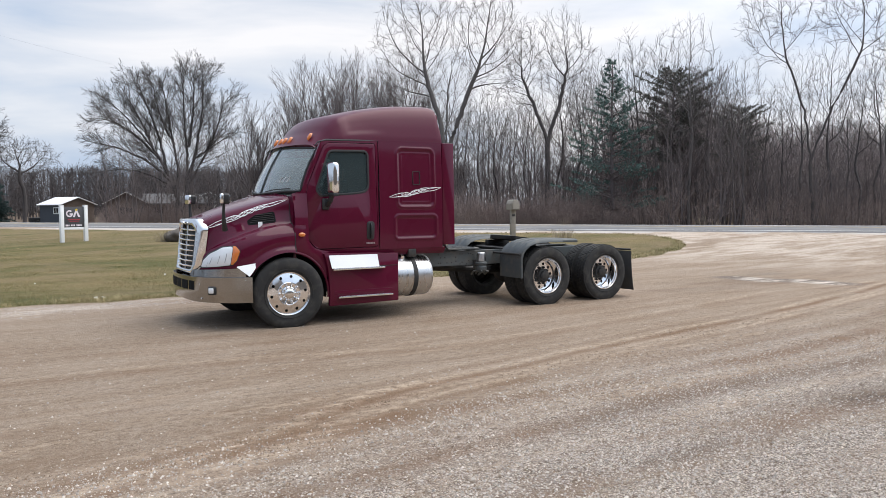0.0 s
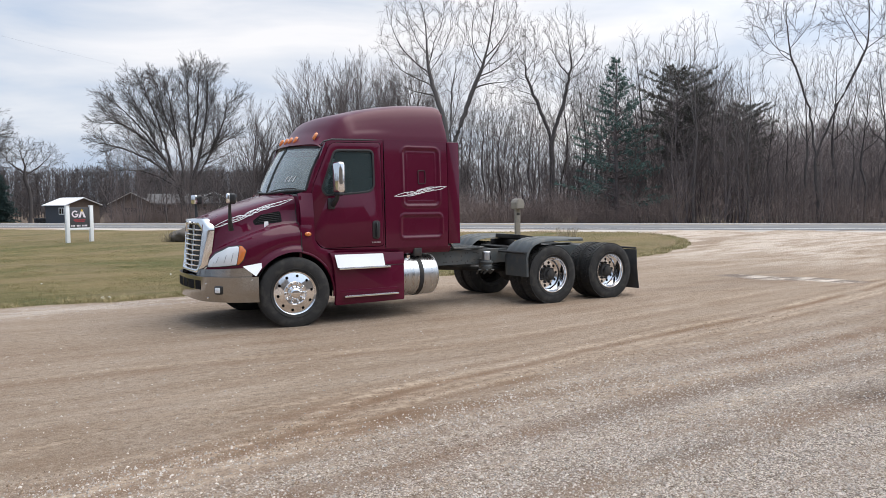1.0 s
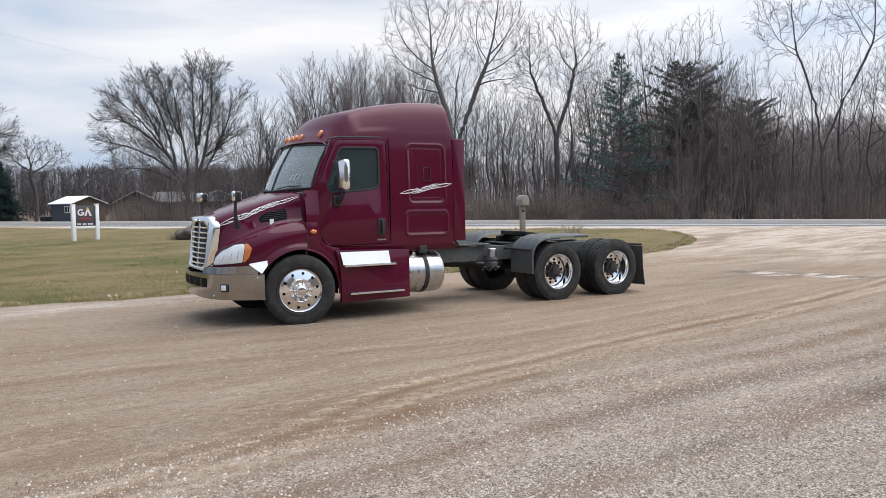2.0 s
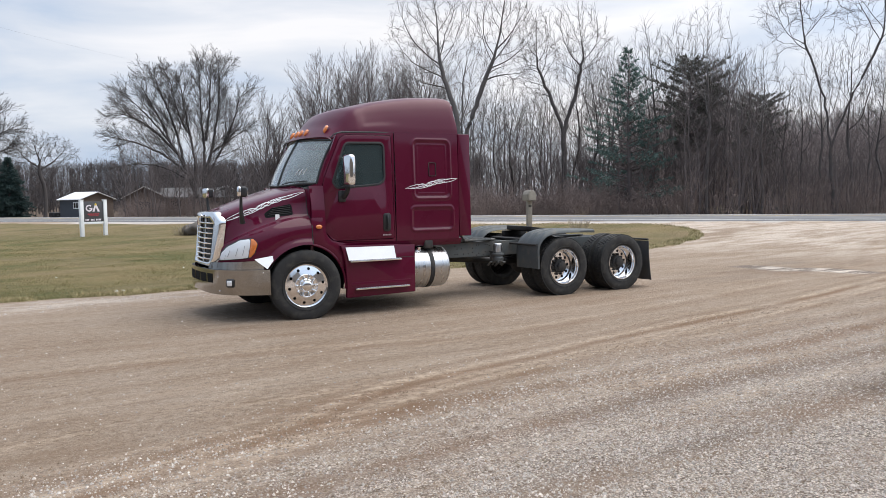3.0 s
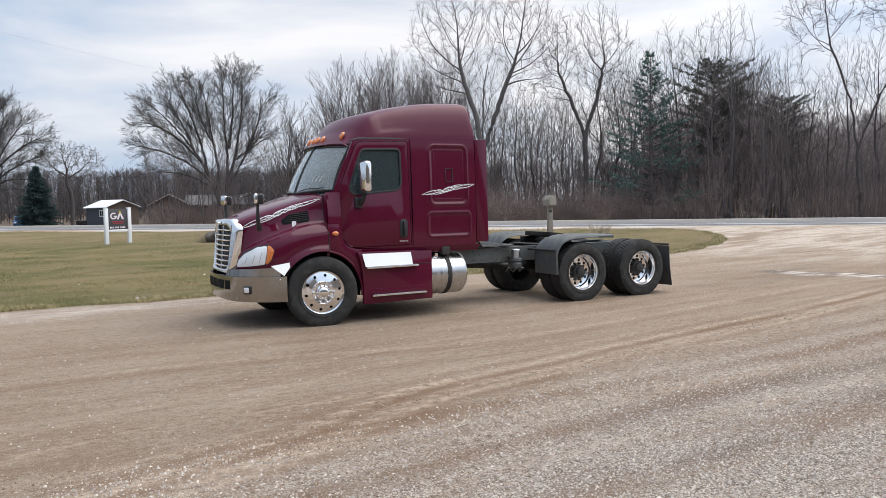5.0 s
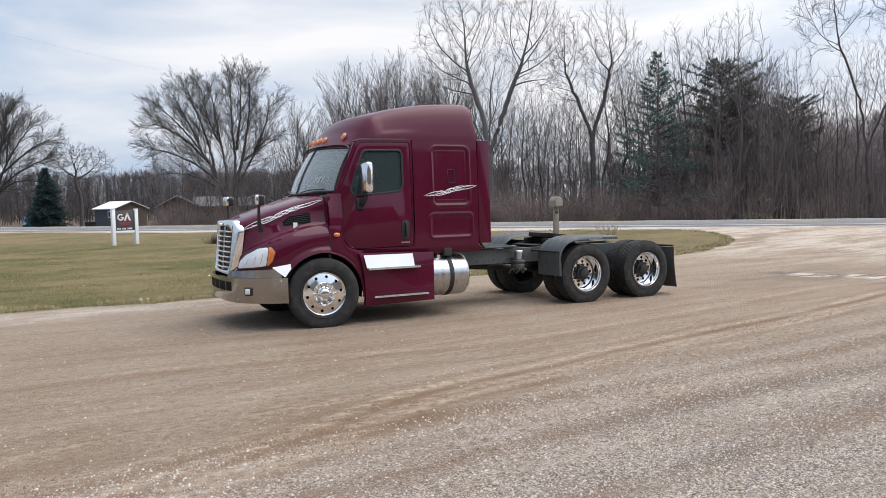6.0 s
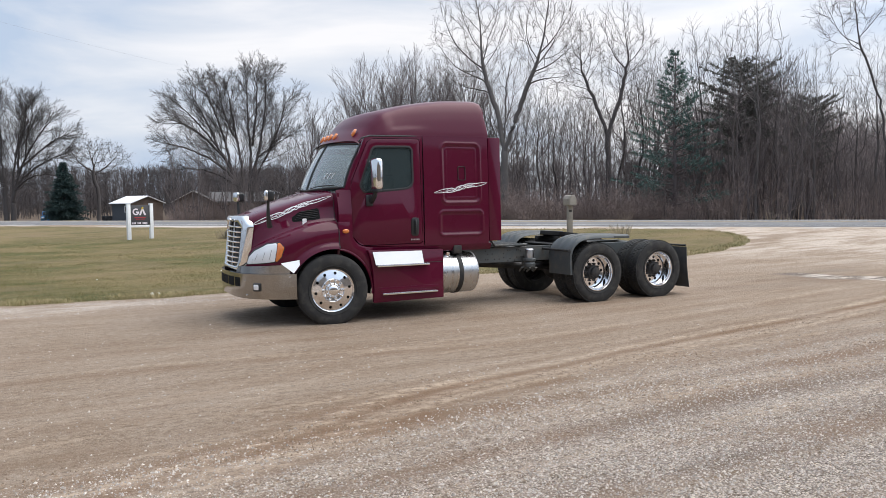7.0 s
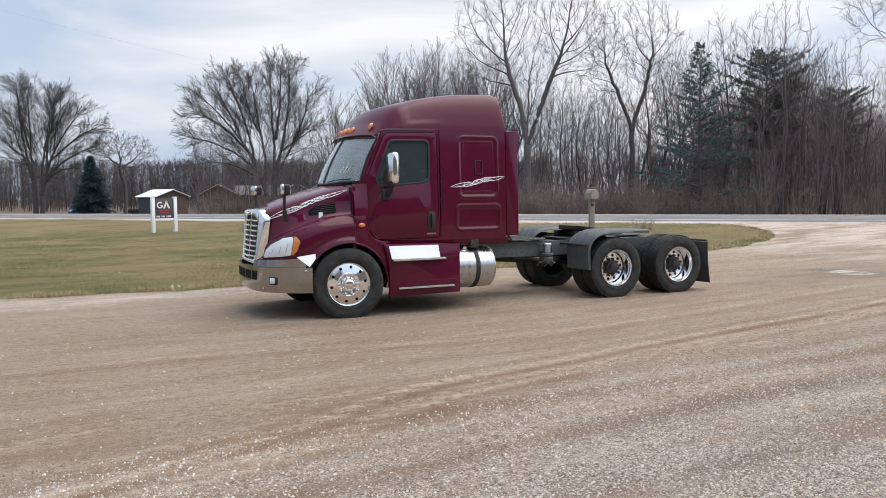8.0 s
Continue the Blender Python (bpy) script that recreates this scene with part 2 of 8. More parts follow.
# each track: line, shift over it, half width, ridge (1) or groove (0), strength
TRACKS = ((RUT_A, 0.00, 0.058, 1, 1.0), (RUT_A, -0.15, 0.080, 0, 1.0), (RUT_A, -0.32, 0.051, 1, 0.7), (RUT_A, -0.49, 0.051, 1, 0.95), (RUT_A, -0.62, 0.072, 0, 0.5), (RUT_A, 0.19, 0.060, 0, 0.35), (RUT_A, 0.35, 0.043, 1, 0.35),
          (RUT_A, 1.15, 0.072, 1, 0.3), (RUT_A, 1.75, 0.060, 1, 0.3), (RUT_A, 1.62, 0.102, 0, 0.25),
          (RUT_B, 0.00, 0.072, 1, 0.5), (RUT_B, -0.22, 0.131, 0, 0.5), (RUT_B, 0.90, 0.174, 0, 0.35), (RUT_B, 1.60, 0.200, 0, 0.35),
          (RUT_C, 0.00, 0.174, 0, 0.8), (RUT_C, 0.23, 0.072, 1, 0.35), (RUT_C, 0.57, 0.102, 0, 0.5), (RUT_C, -0.27, 0.145, 1, 0.4), (RUT_C, -0.46, 0.087, 0, 0.5), (RUT_C, 0.89, 0.058, 1, 0.5),
          (RUT_D, 0.00, 0.145, 0, 0.9), (RUT_D, 0.27, 0.072, 1, 0.5), (RUT_D, -0.41, 0.102, 1, 0.5), (RUT_D, -1.01, 0.174, 0, 0.6))


def ruts(x, y):
    """How much a place is a thrown-up ridge, and how much a worn wheel groove."""
    ridge = groove = 0.0
    if not (-12 < y < 2):
        return 0.0, 0.0
    wob = 0.07 * noise.noise((x * 0.45, 0.0, 1.0)) + 0.03 * noise.noise((x * 2.1, 0.0, 4.0)) + 0.012 * noise.noise((x * 7.0, y, 4.0))
    for line, dy, w, kind, amount in TRACKS:
        e = (y - curve_at(line, x) - dy - wob) / w
        if abs(e) > 2.6:
            continue
        g = amount * math.exp(-e * e) * max(0.0, min(1.0, (0.82 if line is RUT_A else 0.60) + 0.7 * noise.noise((x * 0.55, dy * 3 + w * 20, 2.0)) + 0.7 * noise.noise((x * 2.3, dy * 5, 8.0))))
        if kind:
            ridge += g
        else:
            groove += g
    return min(1.0, ridge), min(1.0, groove)


def level(x, y):
    """Height of the land: a flat yard, rising to the road's bank, falling behind it."""
    n = across(x, y)
    z = 0.46 * smoothstep(9.0, 24.5, n) - 0.50 * smoothstep(36.0, 44.0, n)
    k = smoothstep(2.5, 5.0, abs(y + 0.2) if -2.5 < x < 8 else 9)
    z += k * 0.018 * noise.noise((x * 0.35, y * 0.9, 3.1)) + 0.05 * smoothstep(6, 14, y) * noise.noise((x * 0.2, y * 0.2, 7.7))
    ridge, groove = ruts(x, y)
    z += k * (0.004 * ridge - 0.005 * groove)
    return z


def lawn(x, y):
    """How grassy the land is, 0 to 1."""
    n = across(x, y)
    if n > 36.0:
        return 1.0
    edge = curve_at(((-40, 9.5), (-12, 4.6), (-4, 3.55), (-0.6, 3.45), (6, 4.2), (13, 5.05), (14.8, 5.45), (17.0, 6.7), (18.6, 8.6), (19.6, 11.0)), x)
    edge += 0.18 * noise.noise((x * 0.9, 0, 5)) + 0.1 * noise.noise((x * 3.1, 0, 9))
    g = smoothstep(-0.15, 0.25, y - edge)
    g *= 1 - smoothstep(22.6, 23.3, n + 0.5 * noise.noise((x * 0.4, y * 0.4, 2)))
    tip = 19.9 - x - 0.2 * abs(y - 10.5) + 0.3 * noise.noise((x, y, 4))
    return g * smoothstep(-0.4, 0.6, tip)


def worn(x, y):
    """How far the lawn has gone brown: near the road, and in bare patches."""
    return min(1.0, 0.62 * smoothstep(11.0, 15.5, across(x, y) + 2.0 * noise.noise((x * 0.15, y * 0.15, 3.0))) + 0.7 * smoothstep(0.12, 0.42, noise.noise((x * 0.33, y * 0.5, 11.0))))


def broken_patch(x, y):
    """The broken pale patch in the drive, 0 to 1."""
    p, q = (x - 11.40) * 0.38 - (y + 0.92) * 0.92, (x - 11.40) * 0.92 + (y + 0.92) * 0.38
    return math.exp(-((p / 1.35) ** 4)) * math.exp(-((q - 0.10 * math.sin(4 * p)) / 0.36) ** 2) 


def axis(lo, hi, step, reach):
    inner = list(np.arange(lo, hi + step / 2, step))
    out, d = [], step
    a, b = [], []
    p, q = inner[0], inner[-1]
    while q < reach:
        d *= 1.22
        p, q = p - d, q + d
        a.insert(0, p)
        b.append(q)
    return a + inner + b


def ground_material():
    m = bpy.data.materials.new("yard_and_lawn")
    m.use_nodes = True
    nt = m.node_tree
    N, L = nt.nodes.new, nt.links.new
    b = nt.nodes["Principled BSDF"]
    co = N("ShaderNodeTexCoord")

    def noise_node(scale, detail=5, rough=0.55, turn=0.0, stretch=(1, 1, 1), distort=0.0):
        mp, n = N("ShaderNodeMapping"), N("ShaderNodeTexNoise")
        mp.inputs["Rotation"].default_value = (0, 0, turn)
        mp.inputs["Scale"].default_value = stretch
        L(co.outputs["Object"], mp.inputs["Vector"])
        L(mp.outputs[0], n.inputs["Vector"])
        n.inputs["Scale"].default_value, n.inputs["Detail"].default_value, n.inputs["Roughness"].default_value = scale, detail, rough
        n.inputs["Distortion"].default_value = distort
        return n.outputs["Fac"]

    def ramp(src, lo, hi):
        r = N("ShaderNodeMapRange")
        r.inputs["From Min"].default_value, r.inputs["From Max"].default_value = lo, hi
        L(src, r.inputs["Value"])
        return r.outputs[0]

    def mix(fac, a, c, blend="MIX"):
        x = N("ShaderNodeMix")
        x.data_type, x.blend_type = "RGBA", blend
        for sock, val in ((x.inputs[0], fac), (x.inputs[6], a), (x.inputs[7], c)):
            if isinstance(val, tuple):
                sock.default_value = (*val, 1)
            elif isinstance(val, (int, float)):
                sock.default_value = val
            else:
                L(val, sock)
        return x.outputs[2]

    def math_node(op, a, c):
        x = N("ShaderNodeMath")
        x.operation = op
        for sock, val in ((x.inputs[0], a), (x.inputs[1], c)):
            if isinstance(val, (int, float)):
                sock.default_value = val
            else:
                L(val, sock)
        return x.outputs[0]

    def attr(name):
        a = N("ShaderNodeAttribute")
        a.attribute_name = name
        return a.outputs["Fac"]

    clump = noise_node(14, 6, 0.74, -0.27, (0.75, 1.15, 1))
    mottle = noise_node(2.0, 7, 0.72, -0.25, (0.35, 1.4, 1))
    tracks = noise_node(1.0, 6, 0.6, -0.27, (0.10, 1.5, 1), 0.6)
    tracks2 = noise_node(1.0, 4, 0.6, -0.20, (0.25, 4.5, 1), 0.3)
    blotch = noise_node(0.45, 5, 0.6)
    grit = noise_node(55, 4, 0.75)
    grain = noise_node(190, 2, 0.7)
    vor = N("ShaderNodeTexVoronoi")
    vor.inputs["Scale"].default_value = 96
    L(co.outputs["Object"], vor.inputs["Vector"])
    vor2 = N("ShaderNodeTexVoronoi")
    vor2.inputs["Scale"].default_value = 26
    L(co.outputs["Object"], vor2.inputs["Vector"])
    pebble = N("ShaderNodeRGBToBW")
    L(vor.outputs["Color"], pebble.inputs[0])
    # packed dirt, with paler dust and browner damp streaks along the wheel tracks
    dirt = mix(ramp(math_node("ADD", math_node("MULTIPLY", tracks, 0.65), math_node("MULTIPLY", blotch, 0.35)), 0.40, 0.62), (0.345, 0.252, 0.176), (0.468, 0.362, 0.268))
    dirt = mix(math_node("MULTIPLY", ramp(tracks2, 0.56, 0.70), 0.35), dirt, (0.54, 0.44, 0.34))
    dirt = mix(math_node("MULTIPLY", ramp(tracks2, 0.44, 0.30), 0.40), dirt, (0.225, 0.158, 0.104))
    dirt = mix(math_node("MULTIPLY", ramp(blotch, 0.5, 0.7), 0.35), dirt, (0.38, 0.30, 0.245))
    dirt = mix(1.0, dirt, (0.915, 0.93, 0.935), "MULTIPLY")
    # crushed stone
    stone = mix(ramp(pebble.outputs[0], 0.2, 0.8), (0.31, 0.255, 0.212), (0.93, 0.82, 0.71))
    stone = mix(ramp(vor.outputs["Distance"], 0.35, 0.8), stone, (0.085, 0.066, 0.052))
    stone = mix(ramp(tracks2, 0.46, 0.60), stone, (0.96, 0.945, 0.96), "MULTIPLY")
    cool = N("ShaderNodeSeparateColor")
    L(vor.outputs["Color"], cool.inputs[0])
    stone = mix(math_node("MULTIPLY", ramp(cool.outputs[2], 0.60, 0.75), 0.45), stone, (0.42, 0.41, 0.43))
    stone = mix(0.14, stone, dirt)
    gravel = math_node("MULTIPLY", attr("gravel"), ramp(math_node("ADD", tracks, math_node("MULTIPLY", blotch, 0.6)), 0.45, 0.85))
    yard = mix(gravel, dirt, stone)
    swerve_marks = noise_node(1.0, 6, 0.62, 0.42, (0.26, 0.9, 1), 0.9)
    yard = mix(math_node("MULTIPLY", attr("pale"), ramp(math_node("ADD", math_node("MULTIPLY", mottle, 0.5), swerve_marks), 0.62, 0.86)), yard, (0.69, 0.605, 0.52))
    yard = mix(math_node("MULTIPLY", math_node("MULTIPLY", attr("pale"), 0.55), ramp(swerve_marks, 0.46, 0.34)), yard, (0.33, 0.255, 0.19))
    yard = mix(math_node("MULTIPLY", ramp(grit, 0.56, 0.70), 0.5), yard, (0.50, 0.435, 0.37))
    yard = mix(math_node("MULTIPLY", ramp(grit, 0.45, 0.31), 0.5), yard, (0.080, 0.060, 0.045))
    yard = mix(math_node("MULTIPLY", ramp(clump, 0.52, 0.66), 0.6), yard, (0.48, 0.40, 0.32))
    # dark brown clods, with their small shadows put into the colour
    yard = mix(math_node("MULTIPLY", ramp(clump, 0.49, 0.34), math_node("ADD", math_node("MULTIPLY", attr("coarse"), 0.45), 0.50)), yard, (0.138, 0.094, 0.062))
    yard = mix(math_node("MULTIPLY", ramp(mottle, 0.54, 0.36), 0.40), yard, (0.27, 0.186, 0.122))
    # single chips of stone, pale and dark
    chip = N("ShaderNodeTexVoronoi")
    chip.inputs["Scale"].default_value = 80
    L(co.outputs["Object"], chip.inputs["Vector"])
    tone = N("ShaderNodeSeparateColor")
    L(chip.outputs["Color"], tone.inputs[0])
    share = math_node("MULTIPLY_ADD", math_node("MULTIPLY", gravel, ramp(mottle, 0.34, 0.58)), 1.1)
    share.node.inputs[2].default_value = 0.09
    yard = mix(math_node("MULTIPLY", math_node("MULTIPLY", ramp(tone.outputs[0], 0.62, 0.74), share), ramp(chip.outputs["Distance"], 0.62, 0.40)), yard, (0.84, 0.75, 0.64))
    yard = mix(math_node("MULTIPLY", math_node("MULTIPLY", ramp(tone.outputs[1], 0.74, 0.84), share), 0.65), yard, (0.075, 0.055, 0.042))
    rough = ramp(clump, 0.40, 0.56)
    yard = mix(math_node("MULTIPLY", math_node("MULTIPLY", attr("groove"), 0.9), ramp(clump, 0.26, 0.50)), yard, (0.212, 0.122, 0.068))
    yard = mix(math_node("MULTIPLY", math_node("MULTIPLY", attr("ridge"), 0.85), rough), yard, (0.63, 0.50, 0.375))
    yard = mix(math_node("MULTIPLY", ramp(attr("patch"), 0.05, 0.35), ramp(mottle, 0.62, 0.46)), yard, (0.205, 0.165, 0.138))
    yard = mix(math_node("MULTIPLY", ramp(attr("patch"), 0.16, 0.50), ramp(mottle, 0.47, 0.56)), yard, (0.86, 0.78, 0.69))
    yard = mix(math_node("MULTIPLY", attr("damp"), ramp(clump, 0.35, 0.6)), yard, (0.075, 0.058, 0.050))
    yard = mix(1.0, yard, (0.945, 0.917, 0.903), "MULTIPLY")
    # worn late-autumn turf
    patch = noise_node(0.35, 6, 0.66, 0.35, (0.6, 1.2, 1))
    turf = mix(ramp(patch, 0.43, 0.57), (0.092, 0.091, 0.029), (0.205, 0.156, 0.073))
    turf = mix(math_node("MULTIPLY", ramp(noise_node(6, 5, 0.7), 0.52, 0.75), 0.6), turf, (0.34, 0.28, 0.14))
    turf = mix(math_node("MULTIPLY", ramp(noise_node(9, 5, 0.7), 0.45, 0.25), 0.5), turf, (0.062, 0.060, 0.020))
    turf = mix(math_node("MULTIPLY", attr("worn"), ramp(noise_node(0.8, 6, 0.65, 0.3, (0.5, 1.4, 1)), 0.36, 0.58)), turf, (0.215, 0.158, 0.088))
    litter = mix(ramp(noise_node(1.2, 6, 0.7), 0.35, 0.65), (0.075, 0.055, 0.042), (0.17, 0.125, 0.088))
    turf = mix(attr("woods"), turf, litter)
    edge = ramp(math_node("ADD", attr("grass"), math_node("MULTIPLY", noise_node(5, 5, 0.7), 0.5)), 0.55, 0.95)
    shade = mix(edge, yard, turf)
    L(shade, b.inputs["Base Color"])
    b.inputs["Roughness"].default_value = 0.92
    b.inputs["Specular IOR Level"].default_value = 0.25
    hgt = math_node("ADD", math_node("MULTIPLY", grit, 0.7), math_node("MULTIPLY", grain, 0.25))
    hgt = math_node("SUBTRACT", hgt, math_node("MULTIPLY", vor2.outputs["Distance"], 0.35))
    hgt = math_node("ADD", hgt, math_node("MULTIPLY", tracks2, 0.25))
    hgt = math_node("ADD", hgt, math_node("MULTIPLY", clump, 0.7))
    bp = N("ShaderNodeBump")
    bp.inputs["Strength"].default_value, bp.inputs["Distance"].default_value = 0.95, 0.04
    L(hgt, bp.inputs["Height"])
    L(bp.outputs[0], b.inputs["Normal"])
    return m


def build_ground():
    xs = axis(-16, 26, 0.28, 1800)
    ys = [v for v in axis(-11, 34, 0.25, 1800) if v < -10.9 or v > 4.6] + list(np.arange(-10.85, -8.2, 0.085)) + list(np.arange(-8.2, -2.0, 0.034)) + list(np.arange(-2.0, 4.55, 0.11))
    ys.sort()
    verts = [(x, y, level(x, y)) for y in ys for x in xs]
    nx = len(xs)
    faces = [(j * nx + i, j * nx + i + 1, (j + 1) * nx + i + 1, (j + 1) * nx + i) for j in range(len(ys) - 1) for i in range(nx - 1)]
    ob = raw("ground", verts, faces, ground_material())
    tagged(ob, "packed brown dirt and gravel yard beside a worn autumn lawn", "ground", kind="structure")
    vals = {k: [] for k in ("grass", "gravel", "pale", "woods", "ridge", "groove", "damp", "coarse", "worn", "patch")}
    for x, y, z in verts:
        n = across(x, y)
        rg = ruts(x, y)
        vals["ridge"].append(rg[0])
        vals["groove"].append(rg[1])
        vals["grass"].append(lawn(x, y))
        below_a, below_c = curve_at(RUT_A, x) - 0.6 - y, curve_at(RUT_C, x) - y
        vals["gravel"].append(max(0.12 + 0.36 * smoothstep(-0.4, 1.2, below_a) + 0.50 * smoothstep(-0.8, 1.6, below_c), 0.8 * smoothstep(0.9, 0.1, abs(y - 2.9 - 0.03 * x)) * smoothstep(4, -2, x)))
        vals["pale"].append(max(0.75 * smoothstep(0.9, 0.1, abs(y - 2.75 - 0.03 * x)) * smoothstep(4, -2, x), 0.9 * smoothstep(11, 19, x + 0.35 * y) * smoothstep(-4.0, 2.0, y)))
        vals["patch"].append(broken_patch(x, y))
        vals["coarse"].append(smoothstep(-0.3, 0.5, below_a + 0.35 * noise.noise((x * 0.6, y * 1.4, 3.0))))
        vals["worn"].append(worn(x, y))
        vals["damp"].append(max(math.exp(-((x - DAMP[0]) / 0.55) ** 2 - ((y - DAMP[1]) / 0.22) ** 2), 0.5 * math.exp(-((x - 12.4) / 0.9) ** 2 - ((y - 0.3) / 0.35) ** 2), 0.30 * math.exp(-((y + 1.3 - 0.14 * (x - 5)) / 0.9) ** 2) * smoothstep(6.5, 8.5, x) * smoothstep(17, 12, x) * smoothstep(-0.35, 0.25, noise.noise((x * 0.35, y * 1.2, 15.0))), 0.55 * math.exp(-((x - 0.4) / 0.7) ** 2 - ((y + 7.9) / 0.16) ** 2), 0.42 * math.exp(-((curve_at(RUT_D, x) - 0.05 - y) / 0.20) ** 2) * smoothstep(-0.25, 0.3, noise.noise((x * 0.5, y, 6.0))), 0.4 * math.exp(-((curve_at(RUT_D, x) - 0.8 - y) / 0.2) ** 2) * smoothstep(-0.1, 0.4, noise.noise((x * 0.6, y, 9.0)))))
        vals["woods"].append(smoothstep(36.5, 39.0, n))
    for k in vals:
        ob.data.attributes.new(k, "FLOAT", "POINT").data.foreach_set("value", vals[k])


def ribbon(name, n0, n1, z, mat, label, lift=0.0, crown=0.0, skirt=0.0, wob=0.0):
    """A long strip beside or along the road, between two distances over it."""
    cols = [n0 - skirt, n0, (n0 + n1) / 2, n1, n1 + skirt] if skirt else [n0, (n0 + n1) / 2, n1]
    rows = list(np.arange(-160, 420, 4.0))
    verts, faces = [], []
    for s in rows:
        for k, n in enumerate(cols):
            zz = z + lift + (crown if abs(n - (n0 + n1) / 2) < 1e-6 else 0)
            if skirt and k in (0, len(cols) - 1):
                zz -= 0.35
            w = wob * noise.noise((s * 0.3, n, 1))
            verts.append((ALONG.x * s + OVER.x * (n + w), ALONG.y * s + OVER.y * (n + w), zz))
    c = len(cols)
    for i in range(len(rows) - 1):
        for j in range(c - 1):
            faces.append((i * c + j, i * c + j + 1, (i + 1) * c + j + 1, (i + 1) * c + j))
    return tagged(raw(name, verts, faces, mat), label, "road", kind="structure")


def build_road():
    asphalt = material("worn_asphalt", (0.155, 0.152, 0.155), 0.85, vary=0.2, scale=0.5, fine=40, bump=0.3, stain=(0.22, 0.21, 0.20), stain_at=0.58)
    shoulder = material("gravel_shoulder", (0.43, 0.385, 0.35), 0.95, vary=0.25, scale=1.2, fine=30, bump=0.5, stain=(0.34, 0.29, 0.25))
    paint = material("road_paint", (0.80, 0.79, 0.77), 0.7, vary=0.1, scale=2, fine=20, stain=(0.5, 0.49, 0.47), stain_at=0.68)
    yellow = material("yellow_paint", (0.55, 0.36, 0.07), 0.7, vary=0.1, scale=2, fine=20, stain=(0.25, 0.22, 0.18), stain_at=0.6)
    ribbon("road_shoulder", ROAD_NEAR - 1.6, ROAD_FAR + 1.6, ROAD_Z - 0.04, shoulder, "pale gravel shoulder along the country road", skirt=1.6, wob=0.3)
    ribbon("road", ROAD_NEAR, ROAD_FAR, ROAD_Z, asphalt, "grey worn two-lane asphalt country road", crown=0.05, skirt=0.3)
    for n in (ROAD_NEAR + 0.5, ROAD_FAR - 1.1):
        ribbon("edge_line", n - 0.12, n + 0.12, ROAD_Z + 0.018, paint, "white painted edge line on the asphalt road")
    mid = (ROAD_NEAR + ROAD_FAR) / 2
    for n in (mid - 0.15, mid + 0.15):
        ribbon("centre_line", n - 0.06, n + 0.06, ROAD_Z + 0.056, yellow, "yellow painted centre line on the asphalt road")


build_ground()
build_road()

# ---- the truck ----
# Its front axle stands at x = 0, its nose points to -x, and the driver's side is -y.
R1_X, R2_X = 4.56, 5.865

MAROON = material("maroon_paint", (0.080, 0.0040, 0.0200), 0.28, coat=0.6, coat_rough=0.06, spec=0.05, vary=0.05, scale=1.2, fine=30, rough_vary=0.06, stain=(0.088, 0.007, 0.021), stain_at=0.72)
DULLED = material("weathered_maroon_paint", (0.080, 0.0040, 0.0200), 0.40, coat=0.6, coat_rough=0.30, spec=0.05, vary=0.05, scale=1.2, fine=30, rough_vary=0.06, stain=(0.088, 0.007, 0.021), stain_at=0.72)
STEEL = material("bumper_steel", (0.33, 0.322, 0.312), 0.10, metal=1.0, vary=0.08, scale=2, rough_vary=0.05, stain=(0.38, 0.36, 0.335), stain_at=0.66)
# darker than the other black plastic: also carries the shade of intakes and wheel wells
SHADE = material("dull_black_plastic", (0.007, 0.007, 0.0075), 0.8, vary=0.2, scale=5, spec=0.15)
BRIGHT = material("bright_plate", (0.82, 0.82, 0.82), 0.35, metal=0.2, vary=0.06, scale=3)
FLAP = material("flap_rubber", (0.050, 0.050, 0.050), 0.75, vary=0.3, scale=4, stain=(0.07, 0.065, 0.06))
CHROME = material("chrome", (0.80, 0.79, 0.78), 0.07, metal=1.0, vary=0.05, scale=3, rough_vary=0.05)
POLISHED = material("polished_aluminium", (0.84, 0.84, 0.85), 0.10, metal=1.0, vary=0.08, scale=6, rough_vary=0.05)
BRUSHED = material("brushed_aluminium", (0.50, 0.50, 0.505), 0.30, metal=1.0, vary=0.12, scale=4, fine=90, rough_vary=0.1, stretch=(6, 1, 1))
RUBBER = material("tyre_rubber", (0.0185, 0.018, 0.0178), 0.8, vary=0.35, scale=5, fine=60, bump=0.2, stain=(0.046, 0.042, 0.037), stain_at=0.60)
BLACK = material("black_plastic", (0.016, 0.016, 0.017), 0.45, vary=0.2, scale=5)
DARK = material("dark_metal", (0.017, 0.017, 0.018), 0.7, vary=0.3, scale=4, stain=(0.05, 0.042, 0.035))
GREY = material("grey_frame_paint", (0.074, 0.082, 0.084), 0.55, vary=0.25, scale=3, fine=40, stain=(0.12, 0.108, 0.092), stain_at=0.62)
POLY = material("grey_poly_fender", (0.062, 0.071, 0.075), 0.5, vary=0.2, scale=4, fine=80, bump=0.1, stain=(0.10, 0.095, 0.085), stain_at=0.62)
GREASE = material("greasy_steel", (0.012, 0.011, 0.0105), 0.55, vary=0.4, scale=6, stain=(0.024, 0.019, 0.015))
AMBER = material("amber_lens", (0.62, 0.17, 0.03), 0.18, vary=0.15, scale=20, coat=1.0)
LAMP = material("lamp_reflector", (0.74, 0.75, 0.76), 0.3, metal=0.2, vary=0.06, scale=5, coat=1.0)
BOWL = material("reflector_rib", (0.42, 0.43, 0.44), 0.3, metal=0.3, vary=0.25, scale=14, fine=40, coat=1.0)
WHITE = material("white_vinyl", (0.85, 0.85, 0.86), 0.4, vary=0.05)
FADED = material("faded_lettering", (0.30, 0.22, 0.23), 0.5, vary=0.1)
